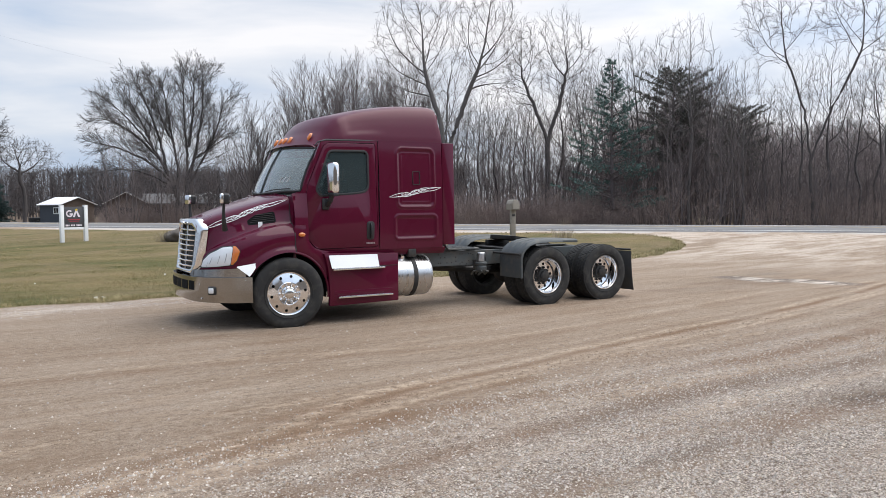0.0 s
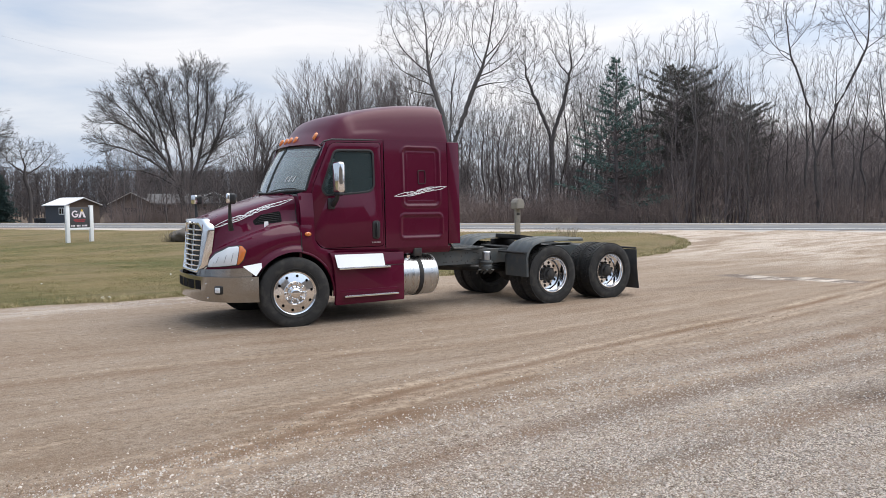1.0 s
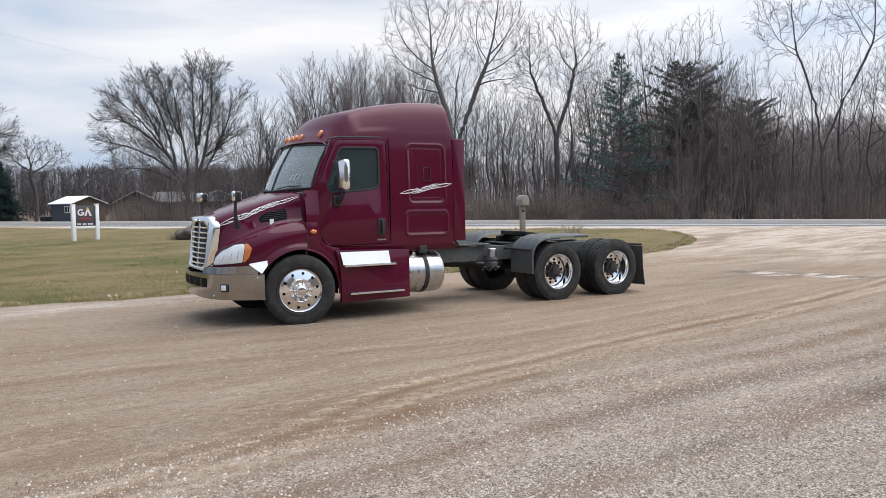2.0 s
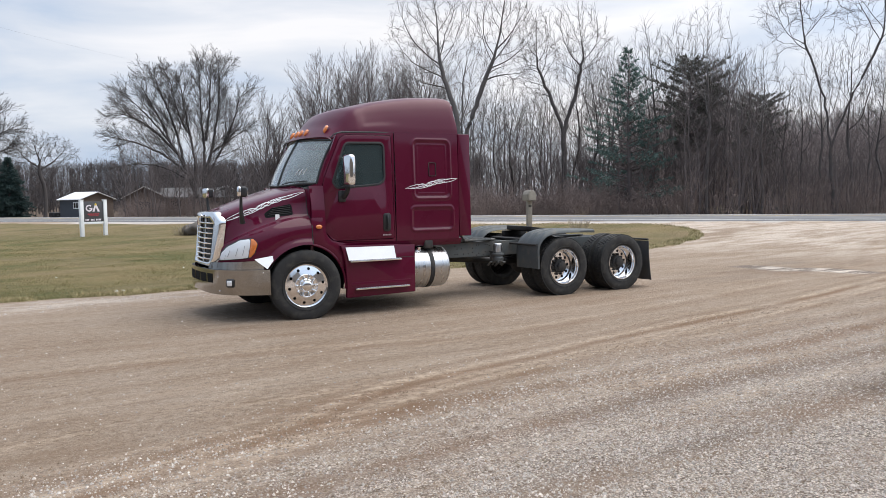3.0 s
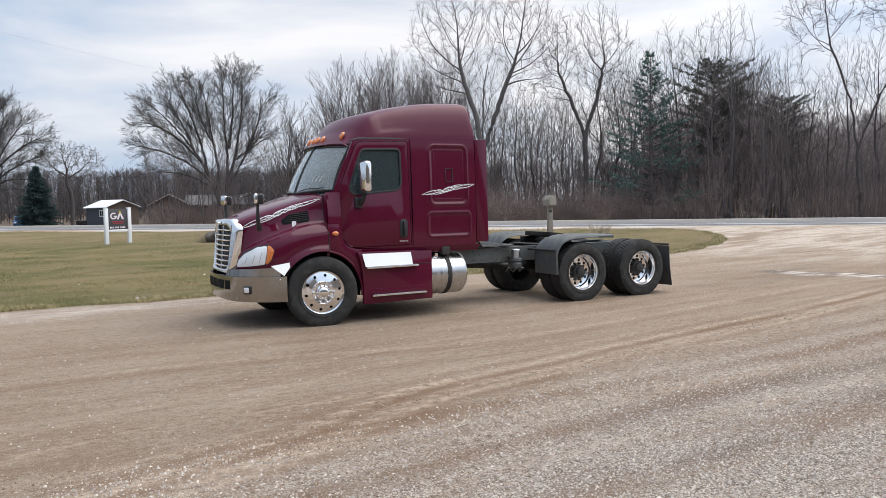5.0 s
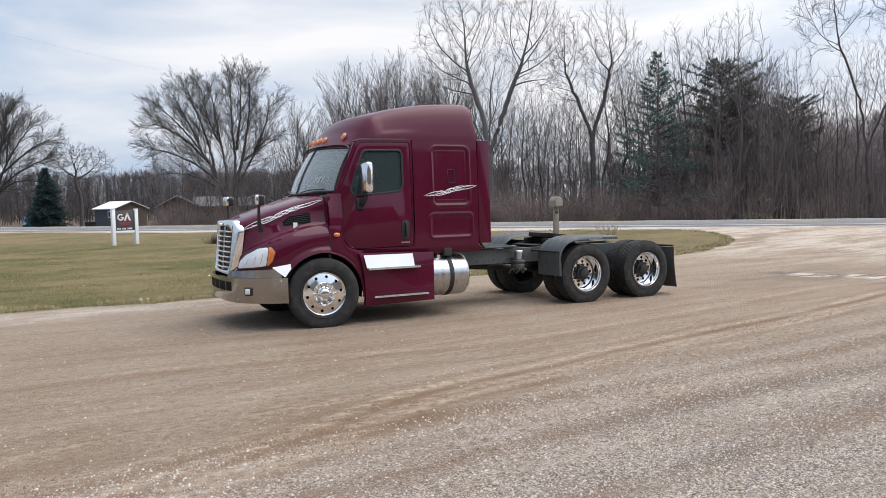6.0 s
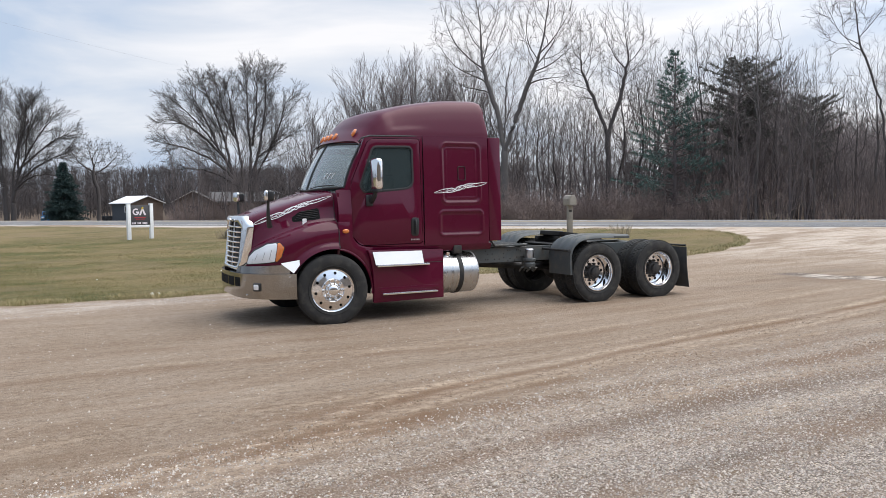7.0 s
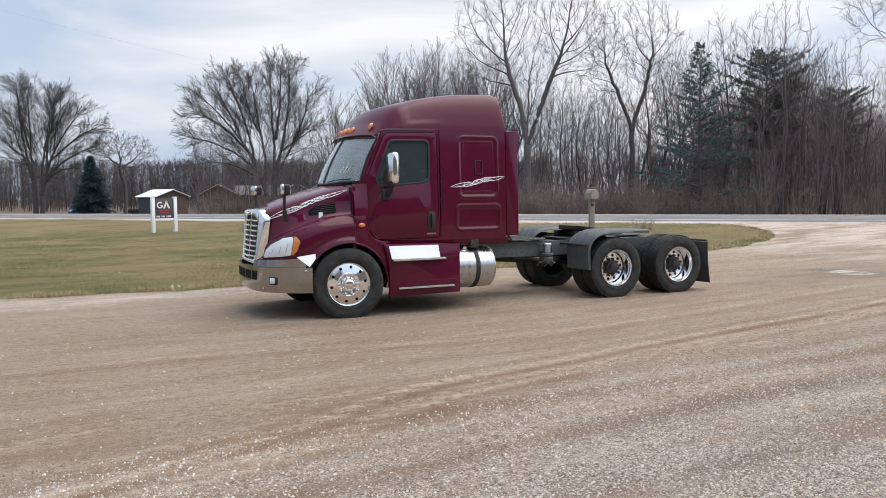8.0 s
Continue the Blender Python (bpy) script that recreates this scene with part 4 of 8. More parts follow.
def build_cab():
    door_line = rounded(DOOR, [0.16, 0.04, 0.05, 0.13, 0.12, 0.10, 0.15], 8)
    pane_line = rounded(WINDOW, [0.10, 0.07, 0.13, 0.04, 0.05, 0.07], 8)
    side_line = [(0.125, 1.86), (0.125, 1.10), (0.30, 1.04), (1.435, 1.035), (1.435, 2.655), (0.62, 2.64), (0.525, 2.60), (0.280, 1.985), (0.235, 1.90)]
    for sign in (1, -1):
        fix = (lambda b: b) if sign > 0 else mirror_y
        tpart("cab_side", fix(lean(plate(side_line, -1.10, 0.05, [shrink(door_line, -0.008)]))), MAROON, "maroon cab side round the door")
        door = tpart("cab_door", fix(lean(plate(door_line, -1.105, 0.05, [shrink(pane_line, -0.018)], bevel=0.006))), MAROON, "closed maroon cab door")
        part("window_seal", fix(lean(plate(shrink(pane_line, -0.024), -1.108, 0.035, [shrink(pane_line, 0.008)], bevel=0.005))), BLACK, door, "black rubber window seal")
        part("window_pane", fix(lean(plate(pane_line, -1.088, 0.006))), TINT, door, "dark tinted side glass").visible_shadow = False
        # the recessed handle
        hand = part("door_handle", fix(plate(rounded([(1.225, 1.19), (1.345, 1.19), (1.355, 1.46), (1.225, 1.46)], 0.05), -1.112, 0.02, bevel=0.005)), BLACK, door, "black recessed door handle")
        b = bmesh.new()
        tube([(1.29, -1.115, 1.22), (1.288, -1.135, 1.27), (1.288, -1.135, 1.38), (1.29, -1.115, 1.43)], 0.014, 8, b)
        part("grip", fix(b), BLACK, hand)
        for k in range(6):
            part("lettering_bar", fix(plate([(1.215 + 0.024 * k, 1.128), (1.215 + 0.024 * k, 1.150), (1.233 + 0.024 * k, 1.150), (1.233 + 0.024 * k, 1.128)], -1.109, 0.003)), FADED, door, "small faded lettering on the door")
        # rear-view mirror
        b = bmesh.new()
        tube([(0.59, -1.09, 1.70), (0.60, -1.14, 1.72), (0.615, -1.21, 1.78), (0.625, -1.245, 1.88)], [0.05, 0.042, 0.034, 0.03], 10, b)
        box(0.515, 0.63, -1.135, -1.095, 1.635, 1.80, 0.02, b)
        arm = tpart("door_mirror", fix(b), BLACK, "black door mirror arm")
        m = Matrix.Translation((0.625, -1.245, 2.09)) @ pose(0, 0, 0, 0, 0, 16)
        head = part("mirror_housing", fix(moved(box(-0.05, 0.07, -0.095, 0.085, -0.225, 0.22, 0.045, seg=5), m)), CHROME, arm, "tall chrome mirror housing")
        part("mirror_glass", fix(moved(box(0.063, 0.07, -0.07, 0.06, -0.17, 0.175, 0.003), m)), CHROME, head)
        part("mirror_base", fix(moved(box(-0.04, 0.055, -0.075, 0.065, -0.262, -0.215, 0.015), m)), BLACK, head)
        # cowl between hood and door, and the amber side lamp on it
        def cowl(u, v, s=sign):
            x = 0.108 + 0.20 * u
            z = 1.02 + 0.85 * v
            y = -(1.125 + 0.03 * math.sin(math.pi * min(1, (1 - v) * 1.6)) * (1 - u) - 0.20 * max(0, v - 0.35) ** 1.4 * (1 - u * 0.4))
            return x, y, z
        tpart("cowl", fix(thick(sheet(cowl, 8, 24), 0.02)), MAROON, "maroon cowl panel behind the hood")
        tpart("side_marker", fix(lathe([(0, 0.02), (0.02, 0.018), (0.036, 0.008), (0.04, 0.0), (0.04, -0.01)], 20, m=Matrix.Translation((0.20, -1.148, 1.29)) @ pose(0, 0, 0, 90, 0, 0) @ Matrix.Diagonal((1.25, 0.8, 1, 1)))), AMBER, "oval amber side lamp")
        # drip moulding over the door
        b = bmesh.new()
        tube([(0.44, -1.045, 2.545), (0.50, -1.05, 2.605), (0.62, -1.052, 2.635), (1.1, -1.052, 2.645), (1.70, -1.05, 2.652)], [0.006, 0.012, 0.015, 0.015, 0.004], 8, b)
        tpart("drip_moulding", fix(b), BLACK, "black drip moulding over the door")
        fill = [(0.09, 1.42), (0.09, arch(0.09))] + [(x, arch(x)) for x in np.linspace(0.14, 0.57, 12)] + [(0.60, 1.045), (0.50, 1.06), (0.40, 1.09), (0.34, 1.14), (0.30, 1.22), (0.275, 1.32), (0.26, 1.42)]
        tpart("arch_panel", fix(plate(fill, -1.142, 0.04, bevel=0.006)), MAROON, "maroon panel behind the wheel arch")
        # wheel arch lip behind the wheel
        b = bmesh.new()
        tube([(0.60 * math.cos(a) * 0.97, -1.15, 0.45 + 0.60 * math.sin(a)) for a in np.linspace(1.42, -0.1, 16)], 0.018, 8, b)
        tpart("arch_lip", fix(b), MAROON, "maroon wheel arch lip")
    # windshield in two panes with a black gasket
    def wind(u, v, s=1):
        y = s * (0.012 + 1.000 * u - 0.05 * v * u)
        x = -0.005 + 0.345 * v + (0.235 - 0.06 * v) * u**2.2 - 0.03 * math.sin(math.pi * v)
        z = 1.875 + 0.70 * v + 0.03 * u * (1 - v) - 0.05 * u * v
        return x, y, z
    for s in (-1, 1):
        pane = tpart("windshield_pane", thick(sheet(lambda u, v: wind(u, v, s), 14, 8), 0.006), CLEAR, "clear windshield pane reflecting bare trees", smooth=60)
        pane.visible_shadow = False
        loop = [(0.0, 0.0)] + [(k / 8, 0.0) for k in range(1, 9)] + [(1.0, k / 6) for k in range(1, 7)] + [(1 - k / 8, 1.0) for k in range(1, 9)] + [(0.0, 1 - k / 6) for k in range(1, 7)]
        b = bmesh.new()
        tube([wind(u, v, s) for u, v in loop], 0.017, 6, b)
        part("gasket", b, BLACK, pane, "black windshield gasket")
        b = bmesh.new()
        tube([Vector(wind(u, 1.0, s)) + Vector((0.028, 0, 0.034)) for u in np.linspace(0, 1.0, 12)], 0.028, 10, b)
        tpart("windshield_header", b, MAROON, "maroon header above the windshield", smooth=60)
        b = bmesh.new()
        tube([Vector(wind(0.30, 0.0, s)) + Vector((-0.05, 0, 0.02)), Vector(wind(0.5, 0.05, s)) + Vector((-0.03, 0, 0.01)), Vector(wind(0.85, 0.05, s)) + Vector((-0.03, 0, 0.01))], 0.008, 6, b)
        tpart("wiper", b, BLACK, "black windshield wiper")
    # writing on the glass that cannot be read: short strokes
    for k in range(3):
        p = Vector(wind(0.52 + 0.09 * k, 0.22, -1)) + Vector((-0.008, -0.003, 0))
        q = Vector(wind(0.56 + 0.09 * k, 0.34, -1)) + Vector((-0.008, -0.003, 0))
        b = bmesh.new()
        tube([p, (p + q) / 2 + Vector((0, 0.012, 0)), q], 0.006, 5, b)
        tpart("glass_writing", b, WHITE, "white paint-marker stroke on the windshield")
    # A-pillars
    def pillar(u, v):
        p = Vector(wind(1.0, v, -1))
        return p.x + 0.012 + (0.05 + 0.09 * (1 - v)) * u, p.y - 0.012 - 0.045 * u ** 0.7 * (1 - 0.25 * v), p.z - 0.0 * u
    for sign in (1, -1):
        b = thick(sheet(pillar, 6, 12), 0.02)
        tpart("pillar", b if sign > 0 else mirror_y(b), MAROON, "maroon windshield pillar", smooth=60)
    # roof cap and fairing
    def roof(u, v):
        x = 0.30 + 2.26 * u**1.25
        top = curve_at(((0.30, 2.588), (0.33, 2.615), (0.42, 2.70), (0.50, 2.775), (0.60, 2.895), (0.75, 3.015), (1.0, 3.085), (1.3, 3.155), (1.8, 3.235), (2.25, 3.262), (2.46, 3.262), (2.525, 3.235), (2.552, 3.17), (2.56, 3.02)), x)
        low = 2.645 - 0.125 * (1 - smoothstep(0.36, 0.60, x))
        h = top - low
        wide = 1.055 - 0.10 * (1 - smoothstep(0.33, 0.75, x))
        knots = ((0.0, wide, 0.0), (0.15, wide - 0.012, 0.18), (0.35, wide - 0.055, 0.52), (0.5, wide - 0.115, 0.78), (0.62, wide - 0.225, 0.92), (0.8, wide * 0.5, 0.985), (1.0, 0.0, 1.0))
        y = curve_at([(k[0], k[1]) for k in knots], v)
        z = low + h * curve_at([(k[0], k[2]) for k in knots], v)
        dish = 0.012 * smoothstep(0.80, 0.95, x) * (1 - smoothstep(1.2, 1.7, x)) * smoothstep(0.16, 0.24, v) * (1 - smoothstep(0.30, 0.66, v))
        x2 = x + (0.205 * (y / 1.0) ** 2) * (1 - smoothstep(0.4, 1.3, x))
        return x2, -max(0.0, y - dish), z
    cap = tpart("roof_fairing", weld(sheet(roof, 56, 36, mirror=True)), DULLED, "maroon mid-roof fairing", smooth=60)
    b = plate(rounded([(-1.05, 1.04), (1.05, 1.04), (1.05, 2.64), (0.95, 3.1), (0.7, 3.2), (-0.7, 3.2), (-0.95, 3.1), (-1.05, 2.64)], 0.05), 0.0, 0.03)
    tpart("sleeper_back", moved(b, Matrix.Translation((2.53, 0, 0)) @ pose(0, 0, 0, 0, 0, 90)), MAROON, "maroon rear wall of the sleeper")
    # roof marker lamps
    for y, x, z in ((-0.20, 0.392, 2.682), (0.0, 0.385, 2.685), (0.20, 0.392, 2.682), (-0.72, 0.500, 2.705), (0.72, 0.500, 2.705)):
        b = lathe([(0, 0.03), (0.03, 0.026), (0.045, 0.008), (0.048, -0.02)], 16, m=Matrix.Translation((x, y, z)) @ pose(0, 0, 0, 0, -58, math.degrees(math.atan2(-y * 0.5, -1)) * 0) @ Matrix.Diagonal((1.35, 0.55, 0.8, 1)))
        part("marker_lamp", b, AMBER, cap, "amber roof marker lamp")
    # sleeper sides with pressed panels
    panels = ((1.745, 2.395, 1.665, 2.56, 0.09), (1.70, 2.435, 1.18, 1.545, 0.07))
    def press(x, z):
        d = 0.0
        for x0, x1, z0, z1, r in panels:
            qx, qz = max(abs(x - (x0 + x1) / 2) - (x1 - x0) / 2 + r, 0), max(abs(z - (z0 + z1) / 2) - (z1 - z0) / 2 + r, 0)
            s = math.hypot(qx, qz) - r
            d += 0.012 * math.exp(-(s / 0.016) ** 2) - 0.010 * smoothstep(-0.02, -0.05, s)
            if z1 > 2:
                d += 0.006 * math.exp(-((s + 0.075) / 0.012) ** 2)
        return d
    for sign in (1, -1):
        fix = (lambda b: b) if sign > 0 else mirror_y
        b = sheet(lambda u, v: (1.445 + 1.095 * u, -1.10 - press(1.445 + 1.095 * u, 1.04 + 1.62 * v), 1.04 + 1.62 * v), 84, 120)
        side = tpart("sleeper_side", fix(lean(b)), MAROON, "maroon sleeper side with pressed panels", smooth=60)
        latch = rounded([(2.015, 2.005), (2.145, 2.005), (2.145, 2.215), (2.015, 2.215)], 0.025)
        part("vent_cover", fix(lean(plate(latch, -1.102, 0.02, [shrink(latch, 0.009)]))), DARK, side, "dark seam of the vent cover")
        tpart("side_extender", fix(lean(plate(rounded([(2.552, 1.075), (2.765, 1.075), (2.765, 2.66), (2.552, 2.66)], 0.015), -1.105, 0.035, bevel=0.006))), MAROON, "maroon side extender behind the sleeper")
        # lower sill under door and sleeper
        def sill(u, v):
            x = 0.56 + 2.03 * u
            return x, -(1.09 - 0.05 * v ** 2), 1.045 - 0.10 * v
        tpart("sill", fix(thick(sheet(sill, 20, 4), 0.02)), MAROON, "maroon sill below the cab", smooth=60)
        # flame pinstripe on the sleeper
        for t0, t1, off in flame_strands():
            b = bmesh.new()
            rows = []
            for i in range(37):
                f = i / 36
                t = t0 + (t1 - t0) * f
                x = 1.60 + 0.92 * t
                z = 1.818 + 0.150 * t + off(f)
                w = 0.0012 + 0.0036 * math.sin(math.pi * f) ** 0.7
                rows.append([b.verts.new((x, -1.103 - press(x, zz), zz)) for zz in (z - w, z + w)])
            for u, w in zip(rows, rows[1:]):
                b.faces.new((u[0], w[0], w[1], u[1]))
            part("flame_stripe", fix(lean(b)), WHITE, side, "white flame pinstripe")
    # the inside: floor, dash, wheel, seats and a dark rear wall
    tpart("cab_floor", box(0.15, 2.5, -1.0, 1.0, 1.04, 1.08), TRIM, "dark cab floor")
    tpart("firewall", box(0.10, 0.14, -1.06, 1.06, 0.9, 1.83), MAROON, "maroon firewall")
    tpart("dashboard", box(0.16, 0.62, -0.98, 0.98, 1.45, 1.86, 0.08), TRIM, "dark grey dashboard")
    tpart("sleeper_curtain", box(1.55, 1.58, -1.0, 1.0, 1.08, 2.7), TRIM, "dark curtain behind the seats")
    wheel = lathe([(0.215 + 0.016 * math.cos(a), 0.016 * math.sin(a)) for a in np.linspace(0, 6.283, 9)[:-1]], 32, closed=True)
    box(-0.21, 0.21, -0.02, 0.02, -0.02, 0.0, 0.005, wheel)
    tpart("steering_wheel", moved(wheel, Matrix.Translation((0.70, -0.52, 1.86)) @ pose(0, 0, 0, 0, 62, 0)), BLACK, "black steering wheel")
    for s in (-1, 1):
        b = box(0.95, 1.40, s * 0.52 - 0.25, s * 0.52 + 0.25, 1.38, 1.54, 0.06)
        m = Matrix.Translation((1.40, s * 0.52, 1.50)) @ pose(0, 0, 0, 0, 12, 0)
        merge(b, moved(box(-0.07, 0.07, -0.24, 0.24, 0.0, 0.62, 0.05), m))
        merge(b, moved(box(-0.05, 0.05, -0.13, 0.13, 0.64, 0.82, 0.04), m))
        box(1.05, 1.35, s * 0.52 - 0.15, s * 0.52 + 0.15, 1.08, 1.38, 0.03, b)
        tpart("cab_seat", b, SEAT, "grey cloth air-ride seat")
    # a pale crumpled sheet, added to stand in for trees reflected in the windshield
    cloth = material("pale_cloth", (0.55, 0.58, 0.55), 0.9, vary=0.35, scale=9, fine=30, bump=0.4, stain=(0.16, 0.18, 0.17), stain_at=0.55)
    b = sheet(lambda u, v: (0.62 + 0.05 * math.sin(9 * u + 3 * v) + 0.10 * v, -0.86 + 0.36 * u + 0.05 * math.sin(5 * v), 1.97 + 0.40 * v - 0.10 * u * v + 0.03 * math.sin(11 * u)), 18, 14)
    tpart("hanging_cloth", thick(b, 0.004), cloth, "pale crumpled cloth behind the windshield", smooth=60)


def tilt_plate():
    b = plate([(0.575, 0.985), (1.345, 0.978), (1.352, 0.80), (0.60, 0.80)], -1.20, 0.005)
    for v in b.verts:
        v.co.y -= 0.055 * (0.985 - v.co.z) / 0.185
    return b


def build_skirts():
    outline = [(0.50, 1.015), (0.545, 0.90), (0.578, 0.70), (0.592, 0.45), (0.585, 0.255), (1.70, 0.27), (1.70, 0.975), (1.34, 1.0)]
    for sign in (1, -1):
        fix = (lambda b: b) if sign > 0 else mirror_y
        b = plate(rounded(outline, [0.01, 0.05, 0.1, 0.05, 0.02, 0.02, 0.02, 0.02]), -1.195, 0.06, bevel=0.008)
        skirt = tpart("side_skirt", fix(b), MAROON, "maroon tank skirt with two steps")
        part("skirt_shelf", fix(box(0.52, 1.70, -1.19, -0.75, 0.955, 0.985, 0.005)), MAROON, skirt)
        part("step_plate", fix(tilt_plate()), BRIGHT, skirt, "bright metal plate over the upper step")
        for x0, x1, z in ((0.62, 1.445, 0.782), (0.70, 1.575, 0.378)):
            tread = part("step_tread", fix(box(x0, x1, -1.262, -1.19, z - 0.012, z + 0.012, 0.004)), POLISHED, skirt, "serrated aluminium step tread")
            n = int((x1 - x0) / 0.042)
            for k in range(n):
                x = x0 + 0.02 + k * 0.042
                part("cleat", fix(box(x, x + 0.022, -1.266, -1.20, z + 0.011, z + 0.019, 0.002)), POLISHED, tread)
        part("step_recess", fix(box(0.66, 1.62, -1.20, -1.193, 0.415, 0.47, 0.002)), MAROON, skirt)
        part("seam", fix(box(1.36, 1.69, -1.1985, -1.19, 0.80, 0.808)), DARK, skirt, "dark seam in the skirt")
        # fuel tank with straps
        y = -0.865
        m = Matrix.Translation((0, y, 0.605)) @ pose(0, 0, 0, 0, 90, 0)
        b = lathe([(0, 1.2), (0.30, 1.2), (0.315, 1.22), (0.315, 2.29), (0.308, 2.318), (0.29, 2.332), (0.15, 2.345), (0, 2.348)], 56, m=m)
        tank = tpart("fuel_tank", fix(b), BRUSHED, "round brushed aluminium fuel tank", smooth=40)
        for x in (2.02,):
            b = lathe([(0.317, x - 0.035), (0.323, x - 0.033), (0.323, x + 0.033), (0.317, x + 0.035)], 56, m=m, closed=True)
            part("tank_strap", fix(b), DARK, tank, "black tank strap")
        b = lathe([(0.0, 0.05), (0.045, 0.048), (0.05, 0.035), (0.05, 0.0), (0.06, -0.02)], 20, m=Matrix.Translation((1.86, y - 0.13, 0.895)) @ pose(0, 0, 0, 22, 0, 0))
        part("filler_cap", fix(b), POLISHED, tank, "aluminium filler cap")
        part("tank_bracket", fix(box(1.93, 2.07, -1.10, -0.60, 0.90, 1.03, 0.02)), DARK, tank, "black tank bracket")


# -- wheels --
def ring_loop(r, n, cx=0.0, cz=0.0):
    return [(cx + r * math.cos(2 * math.pi * k / n), cz + r * math.sin(2 * math.pi * k / n)) for k in range(n)]


AXLE = pose(0, 0, 0, 90, 0, 0)  # turned parts point outwards along -y


def flatten(bm, hub):
    """The tyre bears on the ground: its foot is pressed flat and bulges."""
    for v in bm.verts:
        if v.co.z < -hub + 0.05:
            f = smoothstep(-hub + 0.05, -hub - 0.02, v.co.z)
            v.co.y *= 1 + 0.06 * f
        if v.co.z < -hub + 0.002:
            v.co.z = -hub + 0.002
    return bm


def tyre_mesh(lugs, hub, radius=0.50):
    prof = [(0.292, -0.105), (0.31, -0.125), (0.36, -0.140), (0.415, -0.143), (0.455, -0.136), (0.478, -0.126), (radius - 0.008, -0.112)]
    top = []
    edges = (-0.105, -0.066, -0.054, -0.024, -0.012, 0.012, 0.024, 0.054, 0.066, 0.105)
    deep = radius - (0.020 if lugs else 0.014)
    if lugs:
        top = [(radius - 0.012, -0.105), (radius - 0.012, 0.105)]
    else:
        for k in range(0, len(edges), 2):
            top += [(deep, edges[k] - 0.004) if k else (radius, edges[0]), (radius, edges[k] + 0.0), (radius, edges[k + 1]), (deep, edges[k + 1] + 0.004) if k + 2 < len(edges) else (radius, edges[-1])]
    prof = prof + top + [(r, -h) for r, h in reversed(prof)]
    b = lathe(prof, 72, closed=True)
    for h in (-0.1435, 0.1435):
        s = 1 if h > 0 else -1
        lathe([(0.335, h - 0.006 * s), (0.338, h + 0.001 * s), (0.342, h + 0.001 * s), (0.345, h - 0.005 * s)], 72, b)
    if lugs:
        n = 54
        for k in range(n):
            for j, (z0, z1) in enumerate(((-0.122, -0.062), (-0.054, -0.004), (0.004, 0.054), (0.062, 0.122))):
                a = 2 * math.pi * (k + 0.5 * (j % 2)) / n
                blk = box(radius - 0.03, radius + (0.0 if j in (1, 2) else -0.004), -0.0235, 0.0235, z0, z1)
                merge(b, moved(blk, Matrix.Rotation(a, 4, "Z")))
    moved(b, AXLE)
    return flatten(b, hub)


